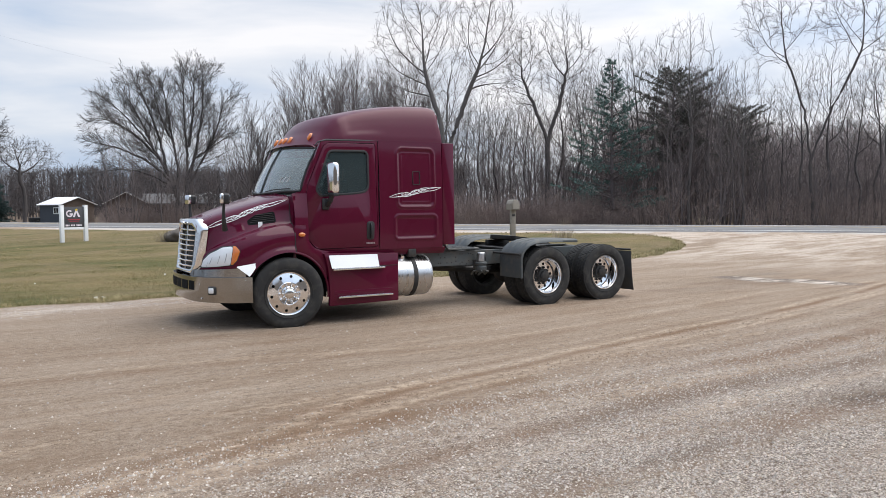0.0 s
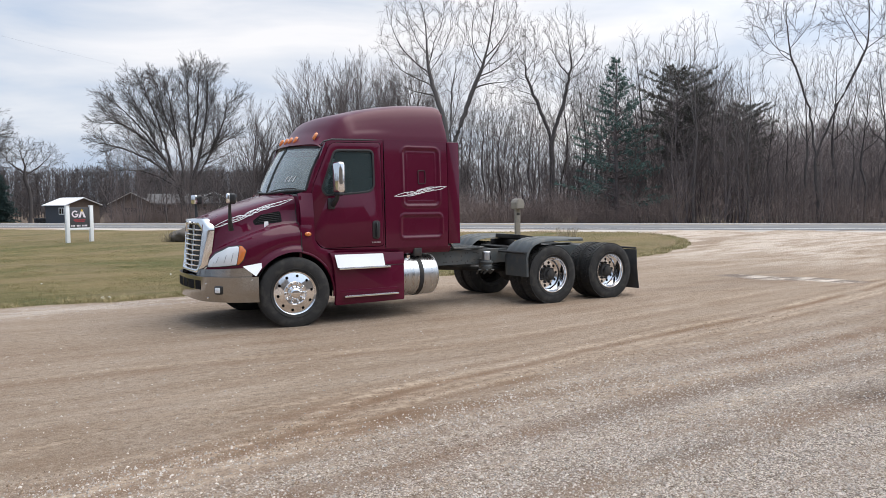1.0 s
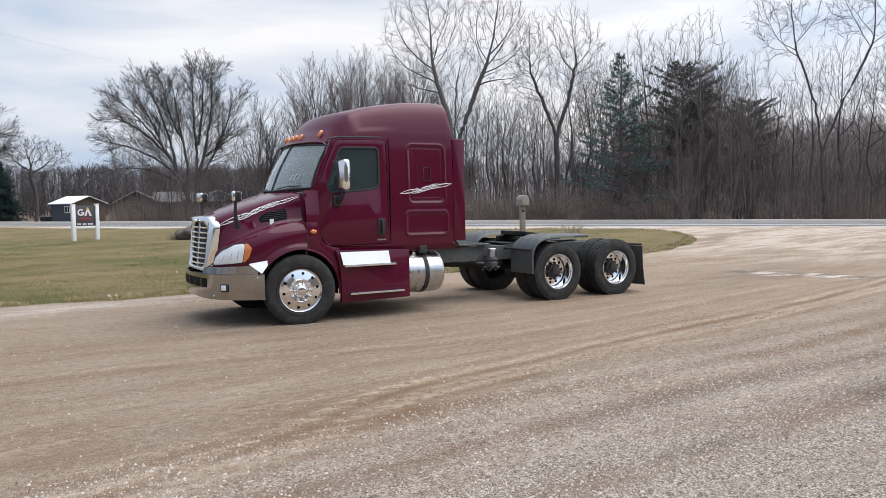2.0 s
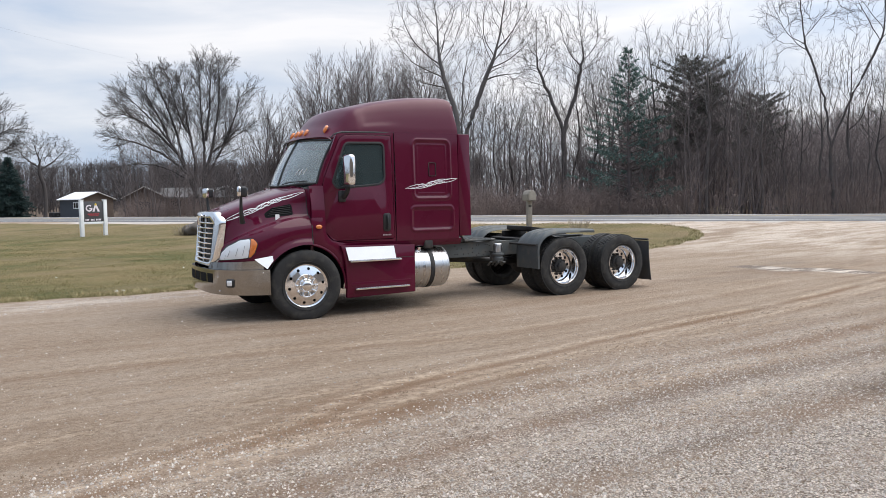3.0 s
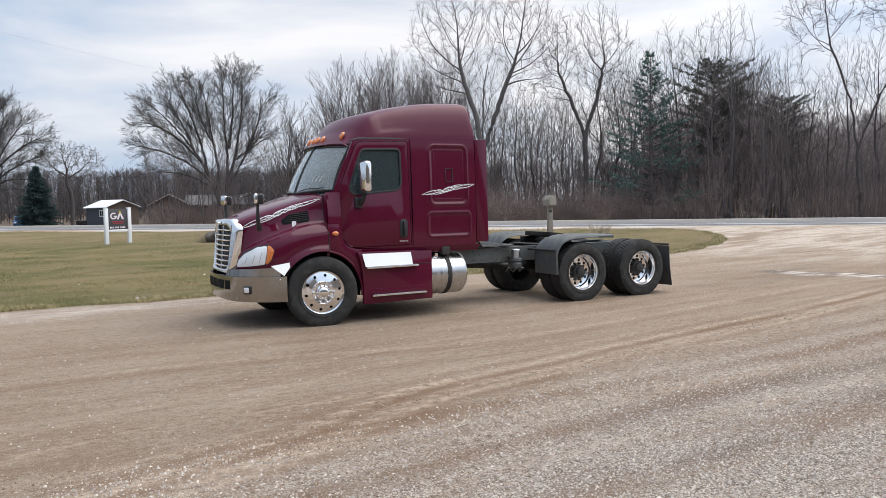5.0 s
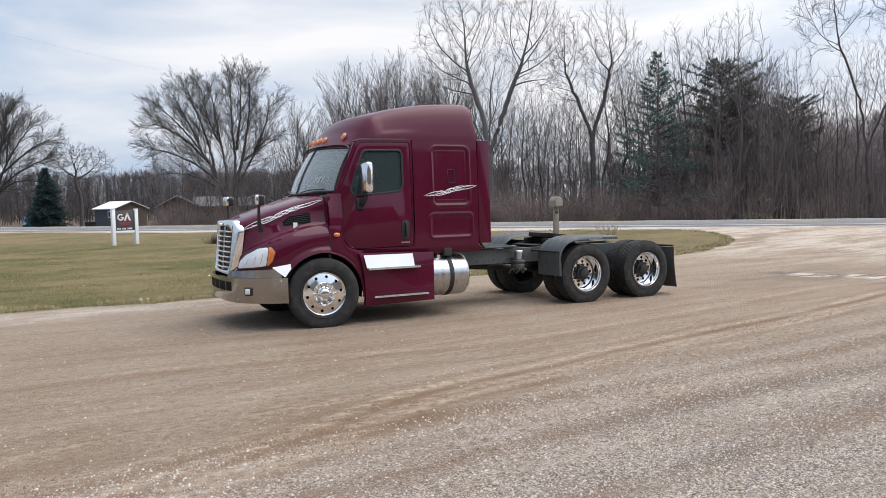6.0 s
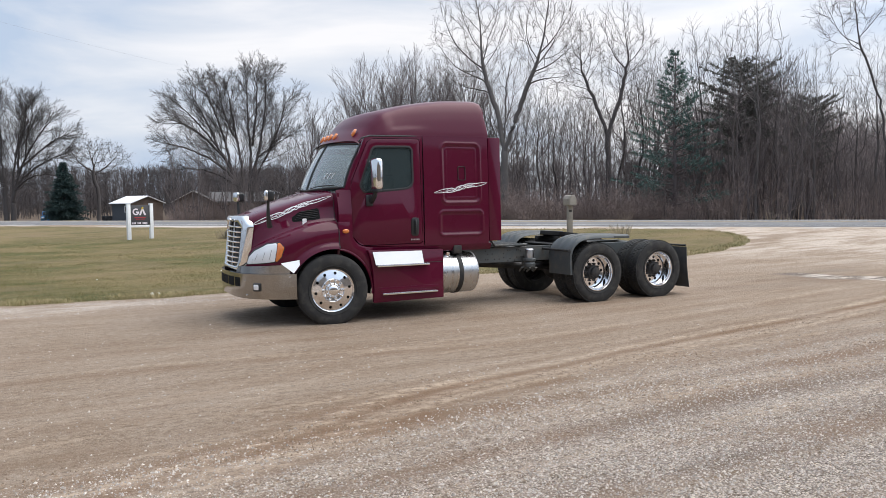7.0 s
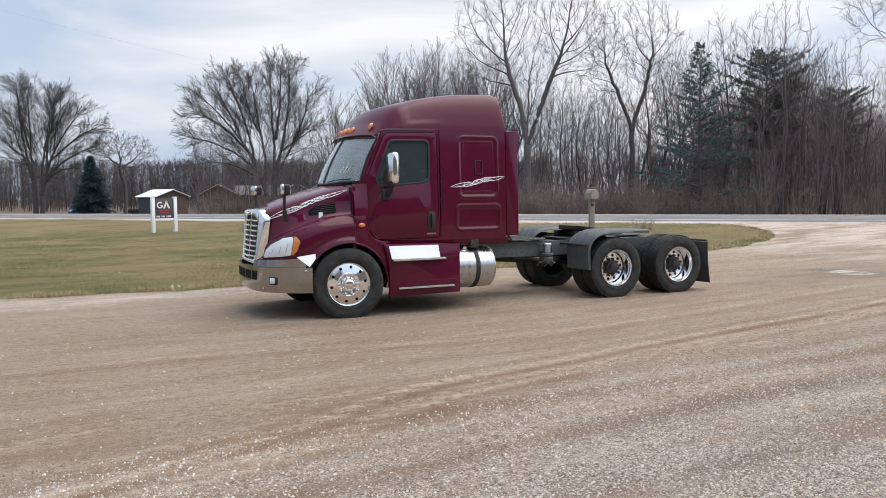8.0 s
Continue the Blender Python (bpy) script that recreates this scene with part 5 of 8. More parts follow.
def wheel_set(front, hub):
    """Meshes of one wheel: (name, mesh, label) with the disc first."""
    sets = []
    if front:
        b = lathe([(0.20, -0.10), (0.262, -0.09), (0.272, -0.02), (0.268, 0.07), (0.280, 0.090), (0.287, 0.104), (0.293, 0.122), (0.301, 0.126), (0.305, 0.115), (0.298, 0.100)], 72)
        moved(b, AXLE)
        holes = [ring_loop(0.0205, 16, 0.240 * math.cos(a), 0.240 * math.sin(a)) for a in np.arange(10) * 2 * math.pi / 10 + 0.16]
        disc = plate(ring_loop(0.288, 72), -0.098, 0.022, holes + [ring_loop(0.155, 40)])
        for v in disc.verts:
            v.co.y -= 0.044 * (1 - (math.hypot(v.co.x, v.co.z) / 0.288) ** 2)
        merge(b, disc)
        lathe([(0.162, 0.127), (0.156, 0.133), (0.152, 0.129), (0.149, 0.114), (0.110, 0.110), (0.104, 0.104)], 48, b, AXLE)
        sets.append(("wheel", b, POLISHED, "polished ten-hole aluminium front wheel"))
        sets.append(("brake_drum", lathe([(0.0, 0.0), (0.25, 0.0), (0.25, -0.1), (0, -0.1)], 32, m=AXLE), DARK, "dark brake drum"))
        sets.append(("hub_cover", lathe([(0.0, 0.184), (0.045, 0.182), (0.068, 0.173), (0.080, 0.154), (0.083, 0.126), (0.090, 0.118), (0.102, 0.114), (0.106, 0.09)], 40, m=AXLE), CHROME, "chrome hub cover"))
        nut_r, nut_h = 0.130, 0.110
    else:
        b = lathe([(0.225, -0.052), (0.245, -0.045), (0.262, -0.02), (0.268, 0.03), (0.270, 0.085), (0.280, 0.10), (0.284, 0.118), (0.292, 0.129), (0.301, 0.128), (0.305, 0.116), (0.298, 0.10), (0.28, 0.06), (0.275, -0.06)], 72)
        moved(b, AXLE)
        holes = [ring_loop(0.0255, 14, 0.198 * math.cos(a), 0.198 * math.sin(a)) for a in np.arange(10) * 2 * math.pi / 10 + 0.1]
        merge(b, plate(ring_loop(0.240, 72), 0.046, 0.022, holes + [ring_loop(0.12, 40)]))
        sets.append(("wheel", b, POLISHED, "deep polished aluminium rear wheel"))
        sets.append(("brake_drum", lathe([(0.0, -0.09), (0.24, -0.09), (0.24, -0.16), (0, -0.16)], 32, m=AXLE), DARK, "dark brake drum"))
        sets.append(("hub", lathe([(0.0, 0.085), (0.07, 0.083), (0.082, 0.075), (0.086, 0.03), (0.115, 0.022), (0.122, 0.0), (0.122, -0.06)], 40, m=AXLE), DARK, "dark drive hub"))
        nut_r, nut_h = 0.1425, -0.046
    sets.append(("tyre", tyre_mesh(not front, hub), RUBBER, "worn black truck tyre"))
    made = []
    for name, b, mat, label in sets:
        ob = part(name, b, mat, TRUCK, label, 24 if name == "wheel" else 40)
        made.append(ob)
    nut = None
    for ob in made[1:]:
        ob.parent = made[0]
    bn = lathe([(0.0, 0.046), (0.008, 0.045), (0.0145, 0.036), (0.0175, 0.024), (0.0175, 0.010), (0.0215, 0.004), (0.0215, 0.0)], 12, m=AXLE)
    nut = part("lug_nut", bn, CHROME if front else DARK, made[0], "", 40)
    for k in range(10):
        a = 2 * math.pi * k / 10
        o = nut if k == 0 else nut.copy()
        if k:
            scene.collection.objects.link(o)
        o.location = (nut_r * math.cos(a), -nut_h, nut_r * math.sin(a))
    return made[0]


def copy_part(ob, m):
    """Another wheel like this one, under the truck."""
    c = copy_thing(ob, m)
    c.parent = TRUCK
    return c


def build_wheels():
    hub_f, hub_r = 0.475, 0.482
    front = wheel_set(True, hub_f)
    front.matrix_basis = pose(0.0, -1.045, hub_f, 0, 0, -7)
    copy_part(front, pose(0.0, 1.045, hub_f, 0, 0, 180 - 7))
    rear = wheel_set(False, hub_r)
    rear.matrix_basis = pose(R1_X, -1.075, hub_r)
    copy_part(rear, pose(R2_X, -1.075, hub_r) @ Matrix.Diagonal((1, 1, 1, 1)))
    for x in (R1_X, R2_X):
        copy_part(rear, pose(x, 1.075, hub_r, 0, 0, 180))
    # inner tyres of the pairs
    tyre = [c for c in rear.children if c.name.startswith("tyre")][0]
    for x in (R1_X, R2_X):
        for s in (-1, 1):
            o = new("inner_tyre", tyre.data)
            o.parent = TRUCK
            o.matrix_basis = pose(x, s * 0.745, hub_r, 0, 0, 0 if s < 0 else 180)
            tagged(o, "worn black inner truck tyre")
    # dark liners over the front wheels
    for s in (1, -1):
        b = bmesh.new()
        rows = []
        for a in np.linspace(-0.15, math.pi + 0.15, 22):
            rows.append([b.verts.new((0.575 * math.cos(a), -y * s, 0.47 + 0.575 * math.sin(a))) for y in (1.11, 0.6)])
        for u, w in zip(rows, rows[1:]):
            b.faces.new((u[0], u[1], w[1], w[0]))
        tpart("wheel_liner", thick(b, 0.01), SHADE, "black wheel-arch liner", smooth=60)


def build_chassis():
    for s in (-1, 1):
        b = box(-0.9, 6.30, s * 0.43 - 0.005, s * 0.43 + 0.005, 0.675, 0.915)
        box(-0.9, 6.30, min(s * 0.43, s * 0.35), max(s * 0.43, s * 0.35), 0.905, 0.917, 0, b)
        box(-0.9, 6.30, min(s * 0.43, s * 0.35), max(s * 0.43, s * 0.35), 0.673, 0.685, 0, b)
        rail = tpart("frame_rail", b, GREY, "grey steel frame rail with bolt holes")
        # bolt holes are dark discs on the rail, their shade put into the colour
        rng = random.Random(4)
        for x0, n in ((2.86, 5), (3.12, 6), (3.42, 5)):
            for k in range(n):
                for z in (0.725, 0.845):
                    if rng.random() < 0.75:
                        part("bolt_hole", lathe([(0, 0.004), (0.009, 0.004), (0.011, 0.0)], 10, m=Matrix.Translation((x0 + 0.042 * k, s * 0.436, z + rng.choice((0, 0.02, -0.03)))) @ pose(0, 0, 0, 90 * (-s), 0, 0)), DARK, rail)
    for x in (-0.7, 0.9, 2.4, 3.7, 4.2, 5.22, 6.27):
        tpart("crossmember", box(x - 0.04, x + 0.04, -0.43, 0.43, 0.70, 0.89, 0.01), GREY, "grey frame crossmember")
    tpart("catwalk", box(2.62, 3.62, -0.52, 0.52, 0.940, 0.968, 0.006), GREY, "grey metal catwalk behind the cab")
    for k in range(9):
        tpart("catwalk_rib", box(2.66 + 0.105 * k, 2.70 + 0.105 * k, -0.5, 0.5, 0.967, 0.976, 0.003), GREY)
    tpart("engine", box(-0.75, 1.3, -0.36, 0.36, 0.50, 1.25, 0.06), DARK, "dark engine and gearbox")
    # block added under the frame to deepen the shade on the ground
    tpart("gearbox_tray", box(-0.55, 2.45, -0.62, 0.62, 0.40, 0.56, 0.04), DARK, "dark underbody with gearbox and battery tray")
    tpart("radiator", box(-0.98, -0.9, -0.5, 0.5, 0.6, 1.4, 0.02), DARK, "dark radiator")
    tpart("front_axle", box(-0.06, 0.06, -0.95, 0.95, 0.38, 0.48, 0.02), DARK, "dark front axle beam")
    for x in (R1_X, R2_X):
        b = bmesh.new()
        tube([(x, -1.0, 0.482), (x, -0.25, 0.482), (x, 0.25, 0.482), (x, 1.0, 0.482)], [0.075, 0.085, 0.085, 0.075], 14, b)
        lathe([(0, -0.2), (0.14, -0.18), (0.2, -0.05), (0.2, 0.05), (0.14, 0.18), (0, 0.2)], 24, b, Matrix.Translation((x, 0.05, 0.482)) @ pose(0, 0, 0, 90, 0, 0))
        tpart("drive_axle", b, DARK, "dark drive axle housing")
        for s in (-1, 1):
            b = bmesh.new()
            lathe([(0.0, 0.0), (0.09, 0.0), (0.11, 0.02), (0.11, 0.20), (0.09, 0.22), (0.0, 0.22)], 20, b, Matrix.Translation((x + 0.28, s * 0.48, 0.42)))
            tpart("air_spring", b, DARK, "black air spring")
    b = bmesh.new()
    tube([(1.3, 0, 0.72), (3.0, 0, 0.62), (R1_X, 0, 0.50)], 0.055, 12, b)
    tpart("drive_shaft", b, DARK, "dark drive shaft")
    # air dryer canister and its bracket
    dry = tpart("air_dryer", lathe([(0, 0.25), (0.06, 0.248), (0.075, 0.235), (0.08, 0.20), (0.08, 0.10), (0.075, 0.09)], 28, m=Matrix.Translation((3.62, -0.58, 0.64))), BRUSHED, "pale air dryer canister")
    b = lathe([(0.075, 0.09), (0.105, 0.08), (0.105, 0.05), (0.085, 0.03), (0.10, 0.0), (0.095, -0.05), (0.06, -0.09), (0.0, -0.10)], 20, m=Matrix.Translation((3.62, -0.58, 0.64)))
    box(3.56, 3.68, -0.56, -0.42, 0.60, 0.76, 0.01, b)
    for a in (0.3, 1.5, 2.7, 4.2, 5.3):
        tube([(3.62, -0.58, 0.60), (3.62 + 0.13 * math.cos(a), -0.58 + 0.13 * math.sin(a), 0.57), (3.62 + 0.13 * math.cos(a), -0.5 + 0.1 * math.sin(a), 0.51)], 0.016, 6, b)
    part("dryer_base", b, GREY, dry, "grey cast dryer base with fittings")
    # air and brake lines behind the sleeper
    for k in range(4):
        y = -1.0 + 0.10 * k
        b = bmesh.new()
        tube([(2.60 + 0.02 * k, y, 1.14), (2.66 + 0.05 * k, y - 0.01, 1.03), (2.74 + 0.05 * k, y + 0.06, 0.98), (2.86, y + 0.3, 0.965)], 0.011, 6, b)
        tpart("air_line", b, BLACK, "black air line")
    # poly fenders over the first drive axle
    prof = [(4.005, 0.47), (4.0, 0.62), (3.995, 0.78), (4.02, 0.88), (4.08, 0.965), (4.17, 1.03), (4.28, 1.068), (4.42, 1.085), (4.60, 1.09), (4.85, 1.085), (5.10, 1.078), (5.22, 1.072)]
    for s in (-1, 1):
        b = bmesh.new()
        ys = [0.57, 0.60, 0.68, 0.70, 0.78, 0.80, 0.86, 0.88, 0.96, 0.98, 1.06, 1.08, 1.16, 1.195, 1.205]
        rows = []
        for i, (x, z) in enumerate(prof):
            nx, nz = prof[min(i + 1, len(prof) - 1)], prof[max(i - 1, 0)]
            d = Vector((nx[0] - nz[0], nx[1] - nz[1])).normalized()
            row = []
            for k, y in enumerate(ys):
                up = 0.026 if (k % 4 in (3, 0) and 0 < k < 13 and i > 4) else 0.0
                if k in (0, 14):
                    up = -0.035
                row.append(b.verts.new((x - d.y * up, s * y, z + d.x * up)))
            rows.append(row)
        for u, w in zip(rows, rows[1:]):
            for k in range(len(ys) - 1):
                b.faces.new((u[k], u[k + 1], w[k + 1], w[k]))
        fender = tpart("drive_fender", thick(b, 0.008), POLY, "dark grey ribbed poly fender", smooth=50)
        b = bmesh.new()
        tube([(3.985, s * 0.43, 0.87), (3.985, s * 1.19, 0.87)], 0.02, 10, b)
        part("fender_bar", b, DARK, fender, "dark fender mounting bar")
        part("fender_edge", box(4.9, 5.22, min(s * 1.207, s * 1.185), max(s * 1.207, s * 1.185), 1.045, 1.080, 0.005), GREY, fender, "grey fender end strip")
        # mud flap
        b = sheet(lambda u, v: (6.50 + 0.07 * (1 - v) ** 2 + 0.012 * math.sin(9 * u), s * (0.60 + 0.61 * u), 0.125 + 0.715 * v), 12, 10)
        flap = tpart("mud_flap", thick(b, 0.012), FLAP, "black rubber mud flap", smooth=60)
        b = bmesh.new()
        tube([(6.28, s * 0.35, 0.86), (6.48, s * 0.6, 0.865), (6.50, s * 1.19, 0.865)], 0.018, 8, b)
        part("flap_hanger", b, DARK, flap, "dark mud flap hanger")
    # fifth wheel
    loop = rounded([(-0.30, -0.34), (-0.22, -0.44), (0.10, -0.45), (0.34, -0.28), (0.34, -0.12), (0.08, -0.05), (0.08, 0.05), (0.34, 0.12), (0.34, 0.28), (0.10, 0.45), (-0.22, 0.44), (-0.30, 0.34)], 0.06)
    b = plate(loop, 0.0, 0.10, bevel=0.015)
    moved(b, pose(0, 0, 0, 90, 0, 0) @ Matrix.Diagonal((0.80, 0.75, 0.88, 1)))
    fifth = tpart("fifth_wheel", moved(b, Matrix.Translation((4.66, 0, 1.040)) @ pose(0, 0, 0, 0, 7, 0)), GREASE, "greasy black fifth-wheel coupling plate")
    for s in (-1, 1):
        part("fifth_bracket", box(4.40, 4.92, min(s * 0.36, s * 0.44), max(s * 0.36, s * 0.44), 0.935, 1.05, 0.02), GREASE, fifth)
    part("fifth_base", box(4.20, 5.15, -0.46, 0.46, 0.917, 0.94, 0.005), GREASE, fifth)
    tpart("tail_bar", box(6.28, 6.33, -0.55, 0.55, 0.70, 0.90, 0.01), GREY, "grey rear frame end plate")


build_hood()
build_grille()
build_bumper()
build_cab()
build_skirts()
build_wheels()
build_chassis()

# ---- trees ----
class Limbs:
    """Collects tapered branches and turns them into one mesh."""

    def __init__(self):
        self.groups = {}

    def add(self, pts, r0, r1, sides):
        self.groups.setdefault((len(pts), sides), []).append((pts, np.linspace(r0, r1, len(pts))))

    def chain(self, pts, radii, sides):
        self.groups.setdefault((len(pts), sides), []).append((pts, np.array(radii)))

    def mesh(self):
        V, F, base = [], [], 0
        for (n, k), rows in self.groups.items():
            P = np.array([r[0] for r in rows])
            R = np.array([r[1] for r in rows])
            D = np.empty_like(P)
            D[:, 1:-1] = P[:, 2:] - P[:, :-2]
            D[:, 0], D[:, -1] = P[:, 1] - P[:, 0], P[:, -1] - P[:, -2]
            D /= np.linalg.norm(D, axis=2, keepdims=True) + 1e-9
            ref = np.where(np.abs(D[..., 2:3]) > 0.9, np.array([1.0, 0, 0]), np.array([0, 0, 1.0]))
            A = np.cross(D, ref)
            A /= np.linalg.norm(A, axis=2, keepdims=True) + 1e-9
            B = np.cross(D, A)
            ang = 2 * np.pi * np.arange(k) / k
            ring = P[:, :, None, :] + R[:, :, None, None] * (A[:, :, None, :] * np.cos(ang)[:, None] + B[:, :, None, :] * np.sin(ang)[:, None])
            V.append(ring.reshape(-1, 3))
            m = len(rows)
            idx = base + np.arange(m * n * k).reshape(m, n, k)
            nxt = np.roll(idx, -1, axis=2)
            q = np.stack([idx[:, :-1], nxt[:, :-1], nxt[:, 1:], idx[:, 1:]], axis=-1).reshape(-1, 4)
            F.append(q)
            base += m * n * k
        return np.concatenate(V), np.concatenate(F)


def from_arrays(name, V, F, mat):
    me = bpy.data.meshes.new(name)
    me.vertices.add(len(V))
    me.vertices.foreach_set("co", np.asarray(V, dtype=np.float32).ravel())
    k = F.shape[1]
    me.loops.add(F.size)
    me.loops.foreach_set("vertex_index", F.astype(np.int32).ravel())
    me.polygons.add(len(F))
    me.polygons.foreach_set("loop_start", np.arange(0, F.size, k, dtype=np.int32))
    me.update(calc_edges=True)
    me.polygons.foreach_set("use_smooth", [True] * len(F))
    me.materials.append(mat)
    return me


def unit(v):
    return v / (np.linalg.norm(v) + 1e-9)


def swerve(rng, d, angle):
    """A direction that leans away from d by the angle, on a random side."""
    a = unit(np.cross(d, rng.normal(size=3)))
    return unit(d * math.cos(angle) + a * math.sin(angle))


def grow(limbs, rng, p, d, length, r, depth, kind):
    counts, angle, ratio, up, wiggle, first = kind["counts"], kind["angle"], kind["ratio"], kind["up"], kind["wiggle"], kind["first"]
    last = depth == len(counts)
    n = (8, 6, 4, 2, 2, 2)[min(depth, 5)]
    pts, dirs = [p], []
    for i in range(n - 1):
        d = unit(d + rng.normal(size=3) * wiggle + np.array([0, 0, up]) * (0.12 if depth else 0.05))
        dirs.append(d)
        pts.append(pts[-1] + d * length / (n - 1))
    tip = max(0.005, r * (0.16 if depth == 0 else 0.25))
    if kind.get("thin"):
        tip = max(kind["thin"], tip)
    limbs.add(pts, r, tip, (7, 5, 3, 3, 3, 3)[min(depth, 5)])
    if last:
        return
    c = counts[depth]
    for k in range(c):
        f = first[min(depth, len(first) - 1)]
        f = f + (0.98 - f) * (k + rng.random()) / c
        i = min(int(f * (n - 1)), n - 2)
        w = f * (n - 1) - i
        q = pts[i] * (1 - w) + pts[i + 1] * w
        a = radians(angle[min(depth, len(angle) - 1)] * (0.7 + 0.6 * rng.random()))
        rr = (r * (1 - f) + tip * f) * (0.66 if depth else 0.6)
        ll = length * ratio[min(depth, len(ratio) - 1)] * (1.12 - kind.get("fade", 0.62) * f) * (0.75 + 0.5 * rng.random())
        grow(limbs, rng, q, swerve(rng, dirs[i], a), ll, max(rr, kind.get("thin", 0.006)), depth + 1, kind)


OAK = dict(counts=(0, 10, 6), angle=(30, 34, 36), ratio=(0.5, 0.46, 0.5), up=0.30, wiggle=0.07, first=(0.15, 0.15, 0.15), thin=0.0075, fade=0.45)
ASCEND = dict(counts=(21, 8, 5), angle=(30, 26, 26), ratio=(0.52, 0.5, 0.5), up=0.9, wiggle=0.07, first=(0.14, 0.2, 0.2), thin=0.006)
SAPLING = dict(counts=(8, 5, 2), angle=(36, 34, 38), ratio=(0.36, 0.5, 0.5), up=0.6, wiggle=0.09, first=(0.2, 0.2, 0.2), thin=0.006)


def bare_tree(name, seed, height, girth, kind, stems, mat, label, category="tree"):
    """A leafless tree: a trunk mesh with the low stems and a crown mesh with the branches and twigs."""
    rng = np.random.default_rng(seed)
    trunk, crown, stems_made = Limbs(), Limbs(), []
    top = empty(name, label, category)
    for azimuth, tilt, share, from_z in stems:
        d = unit(np.array([math.sin(radians(tilt)) * math.cos(radians(azimuth)), math.sin(radians(tilt)) * math.sin(radians(azimuth)), math.cos(radians(tilt))]))
        own = Limbs()
        grow(own, rng, np.array([0, 0, from_z]) + 0.0 * d, d, height * share, girth * (0.5 + 0.5 * share), 0, kind)
        stem = Limbs()
        for key, rows in own.groups.items():
            (stem if key[0] == 8 else crown).groups.setdefault(key, []).extend(rows)
        stems_made.append(stem)
    base = min(s[3] for s in stems)
    if base > 0:
        trunk.add([np.array([0.0, 0, -0.2 + (base + 0.3) * k / 7]) for k in range(8)], girth * 1.25, girth * 1.0, 7)
    for piece, limbs in [("trunk", trunk)] * (base > 0) + [("stem" if base > 0 else "trunk", k) for k in stems_made] + [("crown", crown)]:
        V, F = limbs.mesh()
        ob = new(piece, from_arrays(piece, V, F, mat))
        ob.parent = top
    return top


def leader_tree(name, seed, leaders, kind, mat, label):
    """A leafless tree whose curved leaders are given; side branches sweep outward and upward from each of them."""
    rng = np.random.default_rng(seed)
    top, crown = empty(name, label, "tree"), Limbs()
    for line in leaders:
        pts = np.array(line, float) * (0.89, 0.88, 0.97)
        for _ in range(3):
            pts = np.concatenate([pts[:1]] + [np.array([0.75 * a + 0.25 * b, 0.25 * a + 0.75 * b]) for a, b in zip(pts[:-1], pts[1:])] + [pts[-1:]])
        pts = pts + rng.normal(size=pts.shape) * 0.025
        stem = line[0][2] < 0
        length = float(np.linalg.norm(np.diff(pts, axis=0), axis=1).sum())
        own = Limbs()
        own.chain(list(pts), np.linspace(0.30, 0.21, len(pts)) if stem else np.linspace(0.065 + 0.0105 * length, 0.022, len(pts)), 7)
        V, F = own.mesh()
        ob = new("trunk" if stem else "limb", from_arrays("limb", V, F, mat))
        ob.parent = top
        if stem:
            continue
        count = int(length * 2.4)
        for k in range(count):
            f = 0.20 + 0.79 * ((k + rng.random()) / count) ** 0.85
            i = min(int(f * (len(pts) - 1)), len(pts) - 2)
            d = unit(pts[i + 1] - pts[i])
            away = unit(pts[i] - np.array([-0.6, 0.2, 5.0]))
            d = unit(swerve(rng, d, radians(30 + 34 * rng.random())) + 0.40 * away + np.array([0, 0, 0.06]))
            grow(crown, rng, pts[i], d, (4.5 - 2.6 * f) * (0.65 + 0.5 * rng.random()), 0.042 - 0.020 * f, 1, kind)
    V, F = crown.mesh()
    ob = new("crown", from_arrays("crown", V, F, mat))
    ob.parent = top
    return top


def crown_points(rng, blobs, count):
    """Places that the branches grow towards: inside ellipsoids, denser near their skin."""
    out = []
    total = sum(b[2][0] * b[2][1] * b[2][2] for b in blobs)
    for c, skin, rad in blobs:
        m = int(count * rad[0] * rad[1] * rad[2] / total)
        v = rng.normal(size=(m, 3))
        v /= np.linalg.norm(v, axis=1, keepdims=True)
        lump = 1 + 0.10 * np.sin(v[:, :1] * 7 + c[0]) * np.cos(v[:, 1:2] * 6 + c[2])
        out.append(np.array(c) + v * np.array(rad) * lump * (skin + (1 - skin) * rng.random((m, 1)) ** 0.55))
    return np.concatenate(out)


